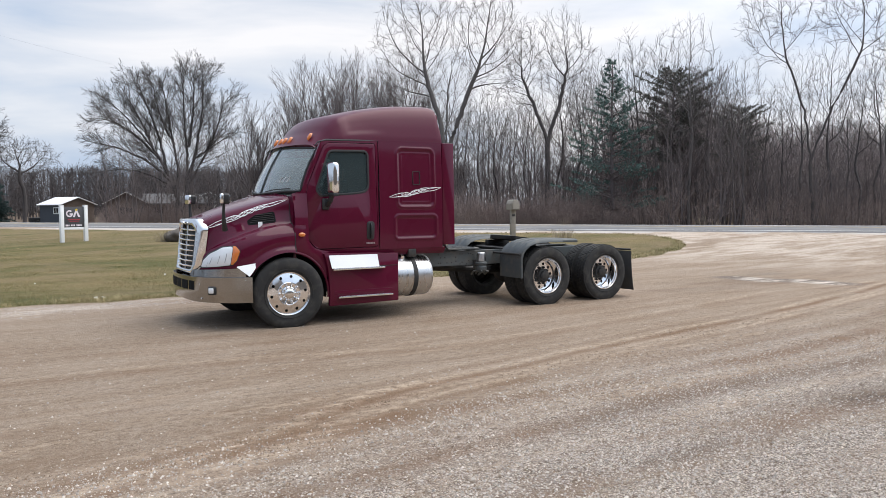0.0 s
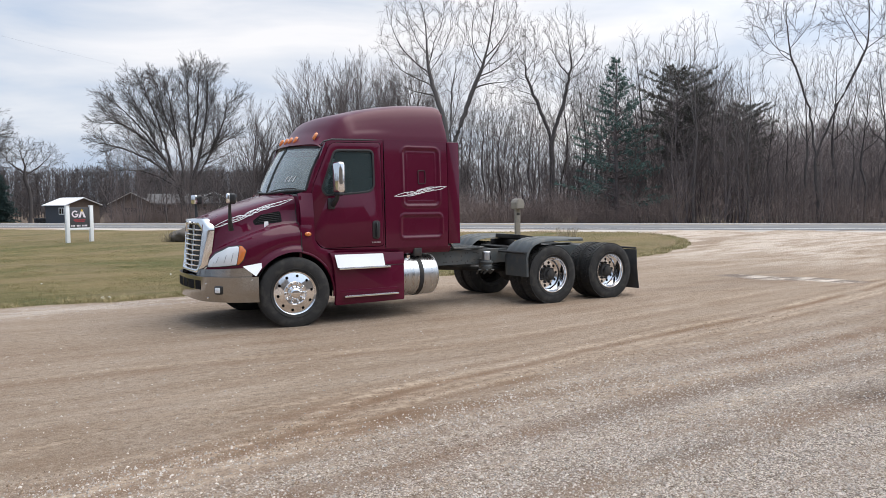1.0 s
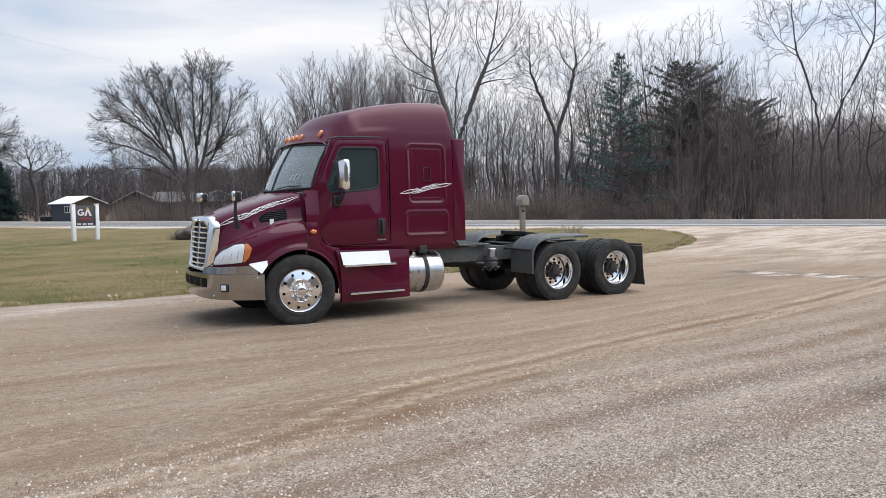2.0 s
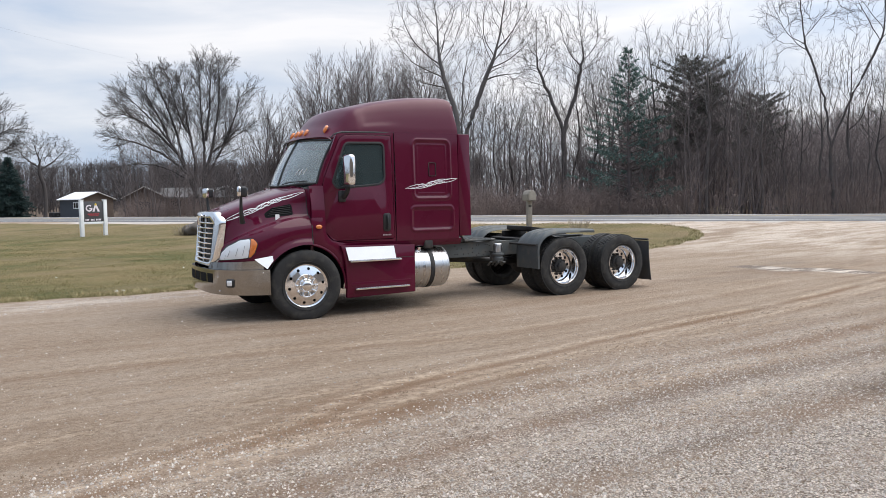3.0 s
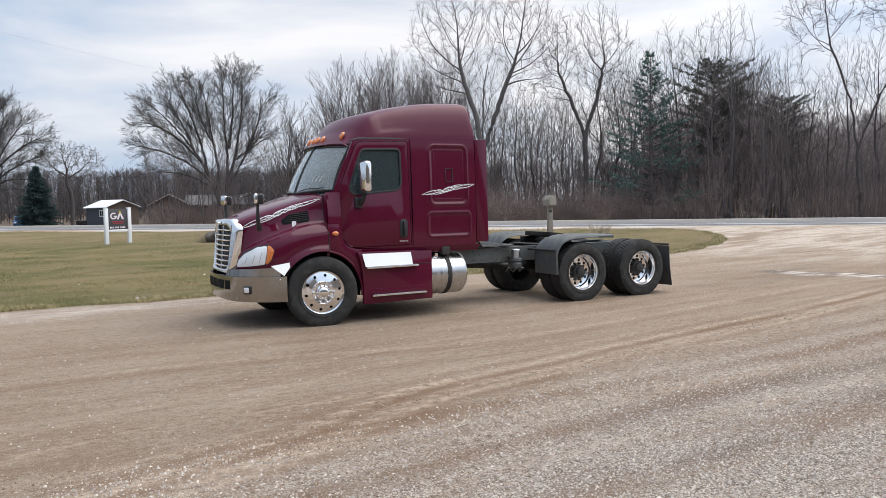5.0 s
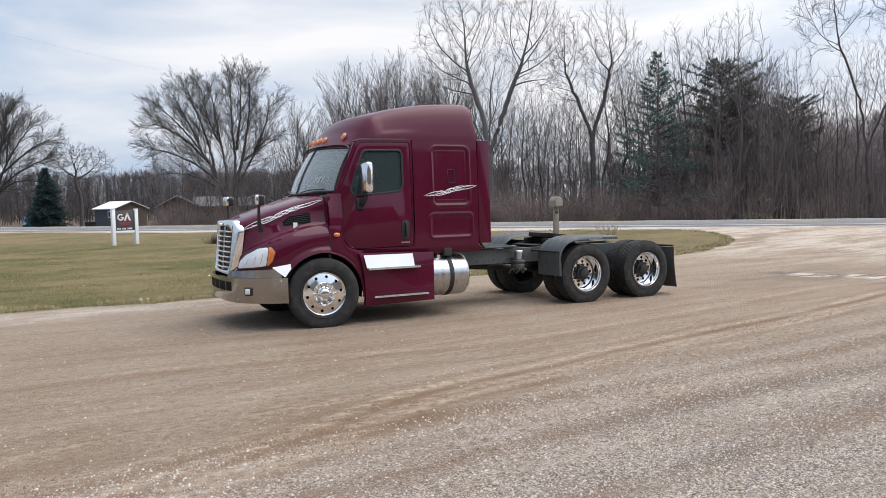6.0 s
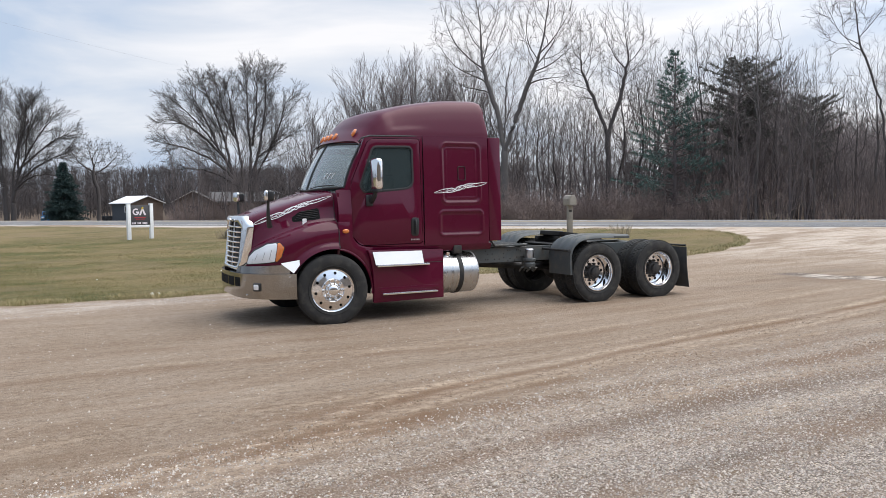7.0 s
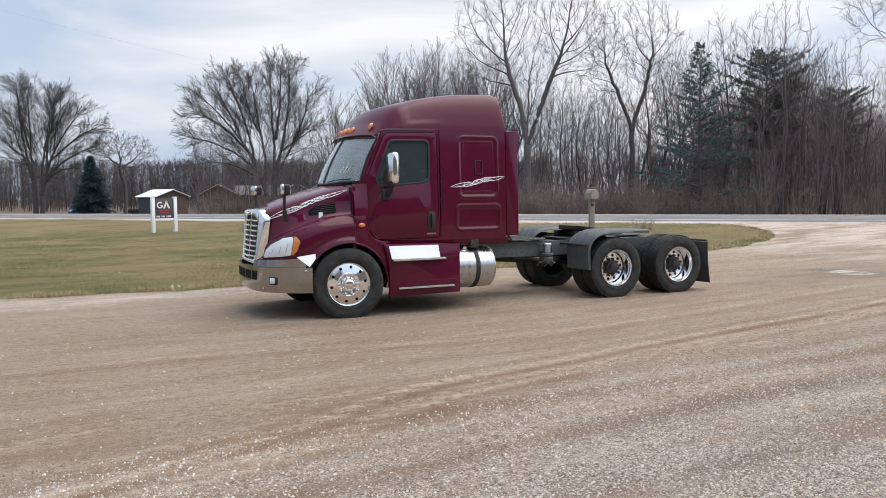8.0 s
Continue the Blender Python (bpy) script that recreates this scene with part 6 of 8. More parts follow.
def crown_tree(name, seed, girth, start, blobs, count, mat, label, step=0.45, up=0.25, twig=0.55, twigs=2, r_min=0.008, reach=6.0, kill=2.1, wiggle=0.13, fine=True):
    """A leafless tree that forks again and again towards its crown: trunk, main limbs, and one crown of branches and twigs."""
    rng = np.random.default_rng(seed)
    aim = crown_points(rng, blobs, count)
    P, parent, kids = [], [], []

    def node(p, par):
        P.append(np.asarray(p, dtype=float))
        parent.append(par)
        kids.append([])
        if par >= 0:
            kids[par].append(len(P) - 1)
        return len(P) - 1

    for stem in start:
        last = -1
        if P and stem[0][2] > 1:
            last = int(np.linalg.norm(np.array(P) - np.array(stem[0], float), axis=1).argmin())
        for a, b in zip(stem[:-1], stem[1:]):
            a, b = np.array(a, float), np.array(b, float)
            m = max(2, int(np.linalg.norm(b - a) / step))
            if last < 0:
                last = node(a, -1)
            for k in range(1, m + 1):
                last = node(a + (b - a) * k / m + rng.normal(size=3) * 0.03, last)
    pos = np.array(P)
    dist = np.linalg.norm(aim[:, None] - pos[None], axis=2)
    near_i, near_d = dist.argmin(1), dist.min(1)
    for _ in range(90):
        live = near_d < reach * (1 + 3 * (_ < 12))
        if not live.any():
            break
        pull = np.zeros((len(P), 3))
        way = aim[live] - np.array(P)[near_i[live]]
        way /= np.linalg.norm(way, axis=1, keepdims=True) + 1e-9
        np.add.at(pull, near_i[live], way)
        fresh = []
        for i in np.unique(near_i[live]):
            d = unit(pull[i])
            back = P[i] - P[parent[i]] if parent[i] >= 0 else np.array([0, 0, 1.0])
            d = unit(d + 0.55 * unit(back) + np.array([0, 0, up]) + rng.normal(size=3) * wiggle)
            q = P[i] + d * step
            if len(kids[i]) < 3 and all(np.linalg.norm(P[k] - q) > step * 0.45 for k in kids[i]):
                fresh.append(node(q, int(i)))
        if not fresh:
            break
        dd = np.linalg.norm(aim[:, None] - np.array([P[k] for k in fresh])[None], axis=2)
        j = dd.argmin(1)
        m = dd.min(1)
        closer = m < near_d
        near_d[closer], near_i[closer] = m[closer], np.array(fresh)[j[closer]]
        keep = near_d > step * kill
        aim, near_d, near_i = aim[keep], near_d[keep], near_i[keep]
        if not len(aim):
            break
    n = len(P)
    e = 1.85
    w = np.zeros(n)
    for i in range(n - 1, -1, -1):
        if not kids[i]:
            w[i] = 1.0
        if parent[i] >= 0:
            w[parent[i]] += w[i] + 0.02
    rad = np.maximum(r_min, girth * (w / w.max()) ** (1 / e))
    # each branch thins on its way out
    gap = np.zeros(n)
    for i in range(n - 1, -1, -1):
        if kids[i]:
            gap[i] = 1 + max(gap[k] for k in kids[i])
    rad = np.maximum(r_min, rad * np.minimum(1, 0.30 + 0.075 * gap))
    top = empty(name, label, "tree")
    crown, bases = Limbs(), []
    roots = [i for i in range(n) if parent[i] < 0]
    todo = [(i, -1) for i in roots]
    while todo:
        i, par = todo.pop()
        pts, rr = ([P[par]], [min(rad[par], rad[i] * 1.15)]) if par >= 0 else ([], [])
        while True:
            pts.append(P[i])
            rr.append(rad[i])
            order = sorted(kids[i], key=lambda k: -w[k])
            if not order:
                break
            todo += [(k, i) for k in order[1:]]
            i = order[0]
        if par < 0:
            rr[0] *= 1.35
            rr[1] *= 1.1
        if len(pts) < 2:
            continue
        if rr[0] > girth * 0.42:
            own = Limbs()
            own.chain(pts, rr, 7)
            bases.append(("trunk" if par < 0 else "limb", own))
        else:
            crown.chain(pts, rr, 4 if rr[0] > 0.04 else 3)
    # twigs at the ends
    for i in range(n):
        if gap[i] > 7 or parent[i] < 0 or rad[i] > 0.05:
            continue
        d = unit(P[i] - P[parent[i]])
        for k in range(twigs if kids[i] else 3):
            t = swerve(rng, d, radians(14 + 34 * rng.random()))
            t = unit(t + np.array([0, 0, up * 0.5]))
            ln = twig * (0.5 + 0.9 * rng.random())
            mid = P[i] + t * ln * 0.5
            tip = mid + unit(t + rng.normal(size=3) * 0.25 + np.array([0, 0, 0.12])) * ln * 0.5
            crown.chain([P[i], mid, tip], [r_min * 0.8, r_min * 0.65, r_min * 0.45], 3)
            if fine:
                for f in (0.5, 0.8):
                    q = P[i] + t * ln * f if f == 0.5 else mid * 0.4 + tip * 0.6
                    crown.chain([q, q + swerve(rng, t, radians(30 + 25 * rng.random())) * ln * 0.45], [r_min * 0.6, r_min * 0.4], 3)
    for piece, limbs in bases + [("crown", crown)]:
        V, F = limbs.mesh()
        ob = new(piece, from_arrays(piece, V, F, mat))
        ob.parent = top
    return top


def needles(V, F, tip, way, size, rng, count):
    for _ in range(count):
        d = unit(way + rng.normal(size=3) * 0.7)
        s = unit(np.cross(d, rng.normal(size=3))) * size * 0.16
        e = tip + d * size * (0.6 + 0.8 * rng.random())
        b = len(V)
        V += [tip - s, tip + s, e]
        F.append((b, b + 1, b + 2))


def conifer(name, seed, height, radius, airy, bark, leaf, label, bare=0.06, rounded_top=False):
    rng = np.random.default_rng(seed)
    top = empty(name, label, "tree")
    wood = Limbs()
    wood.add([np.array([0.05 * math.sin(k), 0.04 * math.cos(k * 1.7), height * k / 7 - 0.1]) for k in range(8)], height * 0.018, 0.02, 7)
    V, F = [], []
    z = height * bare
    while z < height * 0.985:
        f = (z / height - bare) / (1 - bare)
        reach = radius * (1 - f) ** (0.8 if not airy else 0.78) * (0.72 + 0.5 * rng.random()) + 0.10
        if rounded_top:
            reach = radius * max(0.05, 1 - ((f - 0.38) / 0.66) ** 2) ** 0.5 * (0.7 + 0.45 * rng.random()) + 0.1
        for k in range(rng.integers(8, 12) if rounded_top else rng.integers(5, 8) if airy else rng.integers(9, 13)):
            a = rng.random() * 6.283
            r = reach * (0.55 + 0.55 * rng.random())
            droop = (-0.10 + 0.45 * f) if not airy else (0.12 + 0.4 * f)
            out = np.array([math.cos(a), math.sin(a), droop])
            p0 = np.array([0, 0, z + rng.normal() * 0.08])
            pts = [p0 + out * r * t + np.array([0, 0, (-0.16 if not airy else 0.05) * r * t * t]) for t in (0, 0.35, 0.7, 1.0)]
            wood.add(pts, 0.012 + 0.014 * r, 0.006, 3)
            steps = max(3, int(r * (9 if not airy else 6)))
            for s in range(steps):
                t = (0.2 if not airy else 0.35) + (0.8 if not airy else 0.65) * (s + rng.random()) / steps
                q = p0 + out * r * t + np.array([0, 0, (-0.16 if not airy else 0.05) * r * t * t])
                side = np.array([-math.sin(a), math.cos(a), 0]) * rng.normal() * 0.22 * r * (1.1 - t)
                needles(V, F, q + side, unit(out + side * 1.2), 0.26 if not airy else 0.20, rng, 8 if not airy else 11)
        z += height * (0.021 if not airy else 0.034)
    Vw, Fw = wood.mesh()
    ob = new("trunk", from_arrays("trunk", Vw, Fw, bark))
    ob.parent = top
    ob = new("crown", from_arrays("crown", np.array(V), np.array(F), leaf))
    ob.parent = top
    return top


def shrub(name, seed, height, spread, stems, mat, label):
    """A leafless thicket bush: many thin stems from the ground."""
    rng = np.random.default_rng(seed)
    limbs = Limbs()
    kind = dict(counts=(6, 4), angle=(30, 35), ratio=(0.5, 0.5), up=0.4, wiggle=0.22, first=(0.2, 0.2), thin=0.0045)
    for _ in range(stems):
        a, t = rng.random() * 6.283, rng.random() * 0.95
        p = np.array([math.cos(a), math.sin(a), 0]) * rng.random() ** 0.5 * spread
        d = unit(np.array([math.cos(a) * t + rng.normal() * 0.25, math.sin(a) * t + rng.normal() * 0.25, 1.0]))
        sub = Limbs()
        grow(sub, rng, p - np.array([0, 0, 0.1]), d, height * (0.30 + 0.75 * rng.random()), 0.009, 2, dict(kind, counts=(0, 0, 6, 3), angle=(45, 45, 48, 45), wiggle=0.26))
        for key, rows in sub.groups.items():
            limbs.groups.setdefault(key, []).extend(rows)
    V, F = limbs.mesh()
    ob = new(name, from_arrays(name, V, F, mat))
    return tagged(ob, label, "bush", "roadside thicket")


def plant(ob, bearing, distance, turn=0.0, size=1.0):
    x, y = spot(bearing, distance)
    ob.matrix_world = pose(x, y, level(x, y) - 0.05, 0, 0, turn) @ Matrix.Diagonal((size, size, size, 1))
    return ob


def again(ob, bearing, distance, turn, size):
    x, y = spot(bearing, distance)
    c = copy_thing(ob, pose(x, y, level(x, y) - 0.05, 0, 0, turn))
    c.scale = (size, size, size)
    return c


def to_road(bearing, n):
    """Distance from the stake at which a bearing comes n metres over the road's baseline."""
    a = radians(bearing)
    return (n - across(STAKE.x, STAKE.y)) / (math.sin(a) * OVER.x + math.cos(a) * OVER.y)


def build_trees():
    dark = material("dark_bark", (0.120, 0.099, 0.096), 0.9, vary=0.35, scale=2, fine=25, bump=0.4, per_object=0.3)
    black = material("black_bark", (0.072, 0.063, 0.061), 0.9, vary=0.35, scale=2, fine=25, bump=0.4, per_object=0.3)
    grey = material("grey_bark", (0.120, 0.108, 0.103), 0.9, vary=0.3, scale=2, fine=25, bump=0.4, per_object=0.3)
    brown = material("brown_twigs", (0.215, 0.165, 0.150), 0.9, vary=0.45, scale=1.5, fine=25, per_object=0.5)
    blue = material("spruce_needles", (0.028, 0.055, 0.052), 0.75, vary=0.4, scale=1.5, fine=20, island=0.4)
    green = material("pine_needles", (0.100, 0.160, 0.140), 0.75, vary=0.4, scale=1.5, fine=20, island=0.4)
    deep = material("deep_pine_needles", (0.108, 0.106, 0.088), 0.75, vary=0.4, scale=1.5, fine=20, island=0.4)

    # the oak: two stems, limbs that sweep out to one side, and upright limbs with those of the other side
    stems = [[(0.0, 0, -0.2), (0.0, 0, 2.2)], [(0.75, 0.2, -0.2), (0.8, 0.2, 2.4), (0.9, 0.2, 4.0)]]
    sweeping = [[(0.0, 0, 2.2), (-0.6, 0.1, 4.2), (-1.8, 0.2, 6.5), (-3.7, 0.2, 8.8), (-5.6, 0.2, 10.6)], [(-0.5, 0, 4.0), (-2.2, -0.4, 5.5), (-4.4, -0.6, 6.6), (-6.8, -0.5, 7.2)],
                [(-0.9, 0.1, 4.8), (-1.4, 0.5, 7.4), (-2.4, 0.8, 10.2), (-3.2, 0.9, 12.2)], [(-0.3, 0, 3.4), (-2.2, 0.5, 4.6), (-4.6, 0.6, 5.1), (-6.4, 0.6, 4.9)],
                [(-1.4, 0.2, 5.8), (-3.0, -0.8, 7.4), (-4.6, -1.2, 8.6), (-6.4, -1.4, 9.2)], [(-2.2, 0.3, 7.0), (-3.0, 0.9, 9.0), (-4.2, 1.2, 11.2)]]
    upright = [[(0.0, 0, 2.2), (0.1, -0.3, 5.4), (-0.5, -0.6, 8.4), (-1.0, -0.8, 11.6)], [(0.85, 0.2, 3.6), (1.0, 0.4, 6.5), (0.7, 0.6, 9.5), (0.8, 0.8, 13.0)],
               [(0.9, 0.2, 4.0), (1.8, 0.2, 6.8), (2.4, 0.2, 9.8), (2.6, 0.3, 13.0)], [(0.9, 0.2, 3.6), (2.2, -0.3, 5.6), (3.6, -0.4, 8.2), (4.4, -0.4, 11.0)],
               [(1.5, 0.2, 6.0), (3.2, 0.5, 7.0), (4.6, 0.6, 8.0)], [(-0.2, -0.4, 7.2), (-1.4, -0.6, 9.4), (-2.0, -0.4, 12.4)], [(1.1, 0.4, 7.0), (1.6, 0.9, 10.0), (1.8, 1.2, 14.0)]]
    oak = leader_tree("bare_oak", 11, stems + sweeping + upright, OAK, black, "broad leafless oak with a dense round crown behind the road")
    plant(oak, 12.6, 70, -12)
    again(oak, -1.9, 92, 140, 1.02)["label"] = "broad leafless tree at the end of the woods"
    small = crown_tree("bare_fruit_tree", 21, 0.20, [[(0, 0, -0.2), (0.1, 0, 2.8), (-0.15, 0, 4.3)]], [((-0.2, 0, 7.0), 0.3, (3.7, 3.4, 2.0)), ((-0.8, 0, 7.7), 0.3, (2.0, 2.0, 1.5))], 1300, black,
                       "small leafless tree with a flat crown behind the shed", step=0.42, up=0.12, twig=0.55, twigs=1, r_min=0.015, reach=3.0, kill=1.25)
    plant(small, 3.1, 95, 0)
    tall = crown_tree("bare_ash", 31, 0.25, [[(0, 0, -0.2), (-0.05, 0, 5.3)], [(0, 0, 5.2), (-0.6, 0.3, 8.0), (-1.6, 0.5, 11.2)], [(0, 0, 5.0), (1.0, -0.4, 7.8), (2.3, -0.9, 11.0)], [(0, 0, 5.3), (0.1, 0.5, 9.4)]],
                      [((-2.7, 0.9, 12.8), 0.2, (2.3, 2.3, 4.4)), ((3.3, -1.1, 12.8), 0.2, (2.4, 2.3, 4.4)), ((0.3, 0.5, 12.6), 0.2, (1.9, 2.0, 4.2))], 1700, grey,
                      "tall grey leafless tree whose trunk forks low", step=0.42, up=0.5, twig=0.55, twigs=2, r_min=0.009, reach=3.2, kill=1.2, wiggle=0.08)
    plant(tall, 31.7, to_road(31.7, 41), -35)
    fork = crown_tree("bare_maple", 41, 0.18, [[(0, 0, -0.2), (0.05, 0, 3.2), (0, 0, 6.0)], [(0, 0, 5.8), (-1.0, 0.1, 8.4), (-1.7, 0.1, 10.0)], [(0, 0, 5.8), (0.8, -0.1, 8.2), (1.3, -0.1, 10.4)]],
                      [((-1.7, 0.2, 10.6), 0.2, (1.6, 1.8, 3.2)), ((1.4, -0.2, 10.9), 0.2, (1.5, 1.7, 3.4)), ((0, 0, 11.6), 0.2, (1.5, 1.5, 2.4))], 1300, black,
                      "leafless maple whose trunk forks at mid height", step=0.36, up=0.5, twig=0.48, twigs=2, r_min=0.008, reach=3.0, kill=1.2, wiggle=0.08)
    plant(fork, 39.1, to_road(39.1, 41), -40)
    big = crown_tree("bare_cottonwood", 47, 0.095, [[(0, 0, -0.2), (-0.2, 0, 3.6), (-0.6, 0.1, 7.0), (-1.7, 0, 10.2)], [(-0.2, 0, 4.2), (0.9, 0.1, 7.2), (2.3, 0.2, 10.2)]],
                     [((-2.4, 0, 12.6), 0.2, (1.9, 2.0, 3.2)), ((0.8, 0, 13.4), 0.2, (2.0, 2.0, 3.2)), ((3.2, 0.2, 12.2), 0.2, (2.0, 2.0, 2.8))], 1100, black,
                     "large leafless tree with wide spreading limbs at the wood's edge", step=0.42, up=0.35, twig=0.55, twigs=2, r_min=0.010, reach=3.2, kill=1.25)
    plant(big, 57.0, to_road(57.0, 40.5), -57)
    forest = [crown_tree("bare_tree", 50 + k, 0.088, [[(0, 0, -0.2), (0.15 * (k - 1), 0, 3.0), (0.3 * (1 - k), 0.1, 5.0)]],
                         [((0.2, 0, 8.6), 0.2, (1.9 + 0.3 * k, 1.9, 3.3)), ((-0.5 + 0.5 * k, 0, 10.6), 0.2, (1.3, 1.3, 2.0))], 520 + 60 * k, (black, grey, black)[k],
                         "slender leafless forest tree with a high crown", step=0.36, up=0.5, twig=0.6, twigs=2, r_min=0.008, reach=3.0, kill=1.35, fine=False, wiggle=0.09) for k in range(3)]
    poplar = [bare_tree("bare_poplar", 60 + k, 11.2, 0.15, ASCEND, ((0, 2, 1.0, 0.0), (90 * k, 7, 0.85, 0.2)), dark, "leafless tree with dense upright branches") for k in range(2)]
    sap = [bare_tree("bare_sapling", 70 + k, 7.6, 0.055, SAPLING, ((0, 3, 1.0, 0.0), (200, 9, 0.8, 0.0)), (dark, dark)[k], "thin leafless sapling in the thicket") for k in range(2)]
    rng = np.random.default_rng(5)
    # upright poplars behind the cab
    used = set()
    def put(pool, i, bearing, n, size, group):
        ob = pool[i]
        if ob.name not in used:
            used.add(ob.name)
            plant(ob, bearing, to_road(bearing, n), rng.random() * 360, size)
            tagged(ob, group=group)
            return ob
        return again(ob, bearing, to_road(bearing, n), rng.random() * 360, size)
    for k, (b, n, s) in enumerate(((17.6, 46, 0.80), (18.6, 50, 0.7), (21.6, 46, 1.0), (22.9, 48, 1.04), (25.0, 46, 1.03), (26.9, 47, 1.02), (28.9, 46, 0.98), (30.3, 48, 0.95), (24.0, 54, 1.1), (27.8, 55, 1.1), (20.3, 52, 0.9))):
        put(poplar, k % 2, b, n, s, "upright trees")
    for k, (b, n, s) in enumerate(((34.2, 48, 0.86), (36.4, 52, 0.85), (37.6, 46, 0.80), (41.2, 46, 0.98), (42.3, 44, 0.85), (45.4, 46, 1.1), (46.8, 50, 1.15), (49.0, 43, 1.1), (50.3, 45, 1.06), (51.3, 48, 1.05),
                                  (52.6, 43, 1.02), (54.0, 46, 0.9), (55.0, 49, 0.9), (58.9, 46, 0.85), (59.6, 44, 0.95), (61.4, 41, 1.05), (64.5, 42, 1.0), (40.3, 58, 0.95), (44.5, 60, 1.0), (48.5, 60, 1.0), (33.2, 55, 0.9), (35.4, 46, 0.8), (38.2, 58, 0.9), (32.6, 62, 1.0), (36.9, 64, 0.95), (41.9, 62, 1.0), (43.2, 56, 0.9), (57.9, 46, 1.15), (56.1, 47, 1.1), (60.6, 47, 1.10), (39.9, 50, 1.05), (42.7, 50, 1.05), (43.0, 60, 1.15), (44.9, 52, 1.05), (34.8, 56, 0.95))):
        put(forest, k % 3, b, n, s * (0.86 if b > 50 else 1.0), "forest trees")
    for k in range(130):
        b = 32.5 + 11.5 * (k + rng.random()) / 30 if k < 30 else 44 + 21.5 * (k - 30 + rng.random()) / 100
        tall = 6.0 + 3.4 * math.exp(-((b - 49.0) / 4.2) ** 2) + (2.0 if b < 44 else 0.0)
        put(sap, k % 2, b, 40 + 14 * rng.random(), tall / 7.6 * (0.62 + 0.45 * rng.random()), "thicket saplings")
    for k in range(24):
        put(sap, k % 2, 31 + 13.5 * (k + rng.random()) / 24, 41 + 22 * rng.random(), 0.85 + 0.4 * rng.random(), "thicket saplings")
    for k in range(16):
        put(sap, k % 2, 12 + 18 * rng.random(), 44 + 16 * rng.random(), 0.5 + 0.4 * rng.random(), "thicket saplings")
    # scrub round the brick house
    for k in range(22):
        c = again(sap[k % 2], 7.8 + 9.5 * (k + rng.random()) / 22, 61 + 6 * rng.random(), rng.random() * 360, 0.55 + 0.4 * rng.random())
    spruce = conifer("spruce_tree", 81, 7.4, 2.7, False, dark, blue, "dense dark blue-green spruce behind the road", 0.03)
    plant(spruce, 1.1, 80, 0, 0.76)
    pine = conifer("pine_tree", 82, 11.2, 3.6, True, dark, green, "airy blue-green pine among bare trees", 0.12)
    plant(pine, 43.7, to_road(43.7, 42.5))
    p2 = conifer("dark_pine_tree", 83, 10.9, 2.6, True, dark, deep, "broad dark green pine rising out of the thicket", 0.42, True)
    plant(p2, 47.9, to_road(47.9, 46), 0)
    for b, n, s in ((52.2, 50, 0.80),):
        again(p2, b, to_road(b, n), b * 40, s)
    bush = [shrub("thicket_bush", 90 + k, 3.0, 1.5, 32, brown, "dense leafless brown bush in the roadside thicket") for k in range(3)]
    first, late = set(), []
    for k in range(6):
        late.append((k % 3, 7.2 + 9.0 * (k + rng.random()) / 6, 61 + 6 * rng.random(), 0.5 + 0.4 * rng.random()))
    for k in range(96):
        b = 8 + 58 * (k + rng.random()) / 96 if k < 60 else 31 + 35 * rng.random()
        n = 38.2 + (4.5 if k < 60 else 9) * rng.random()
        s = (0.55 + 0.5 * rng.random()) * (0.75 if b < 30 else 1.0 + 0.25 * math.exp(-((b - 50) / 5) ** 2))
        if k % 3 not in first:
            first.add(k % 3)
            plant(bush[k % 3], b, to_road(b, n), rng.random() * 360, s)
        else:
            again(bush[k % 3], b, to_road(b, n), rng.random() * 360, s)
    for k, b, d, s in late:
        again(bush[k], b, d, 40 * b, s)


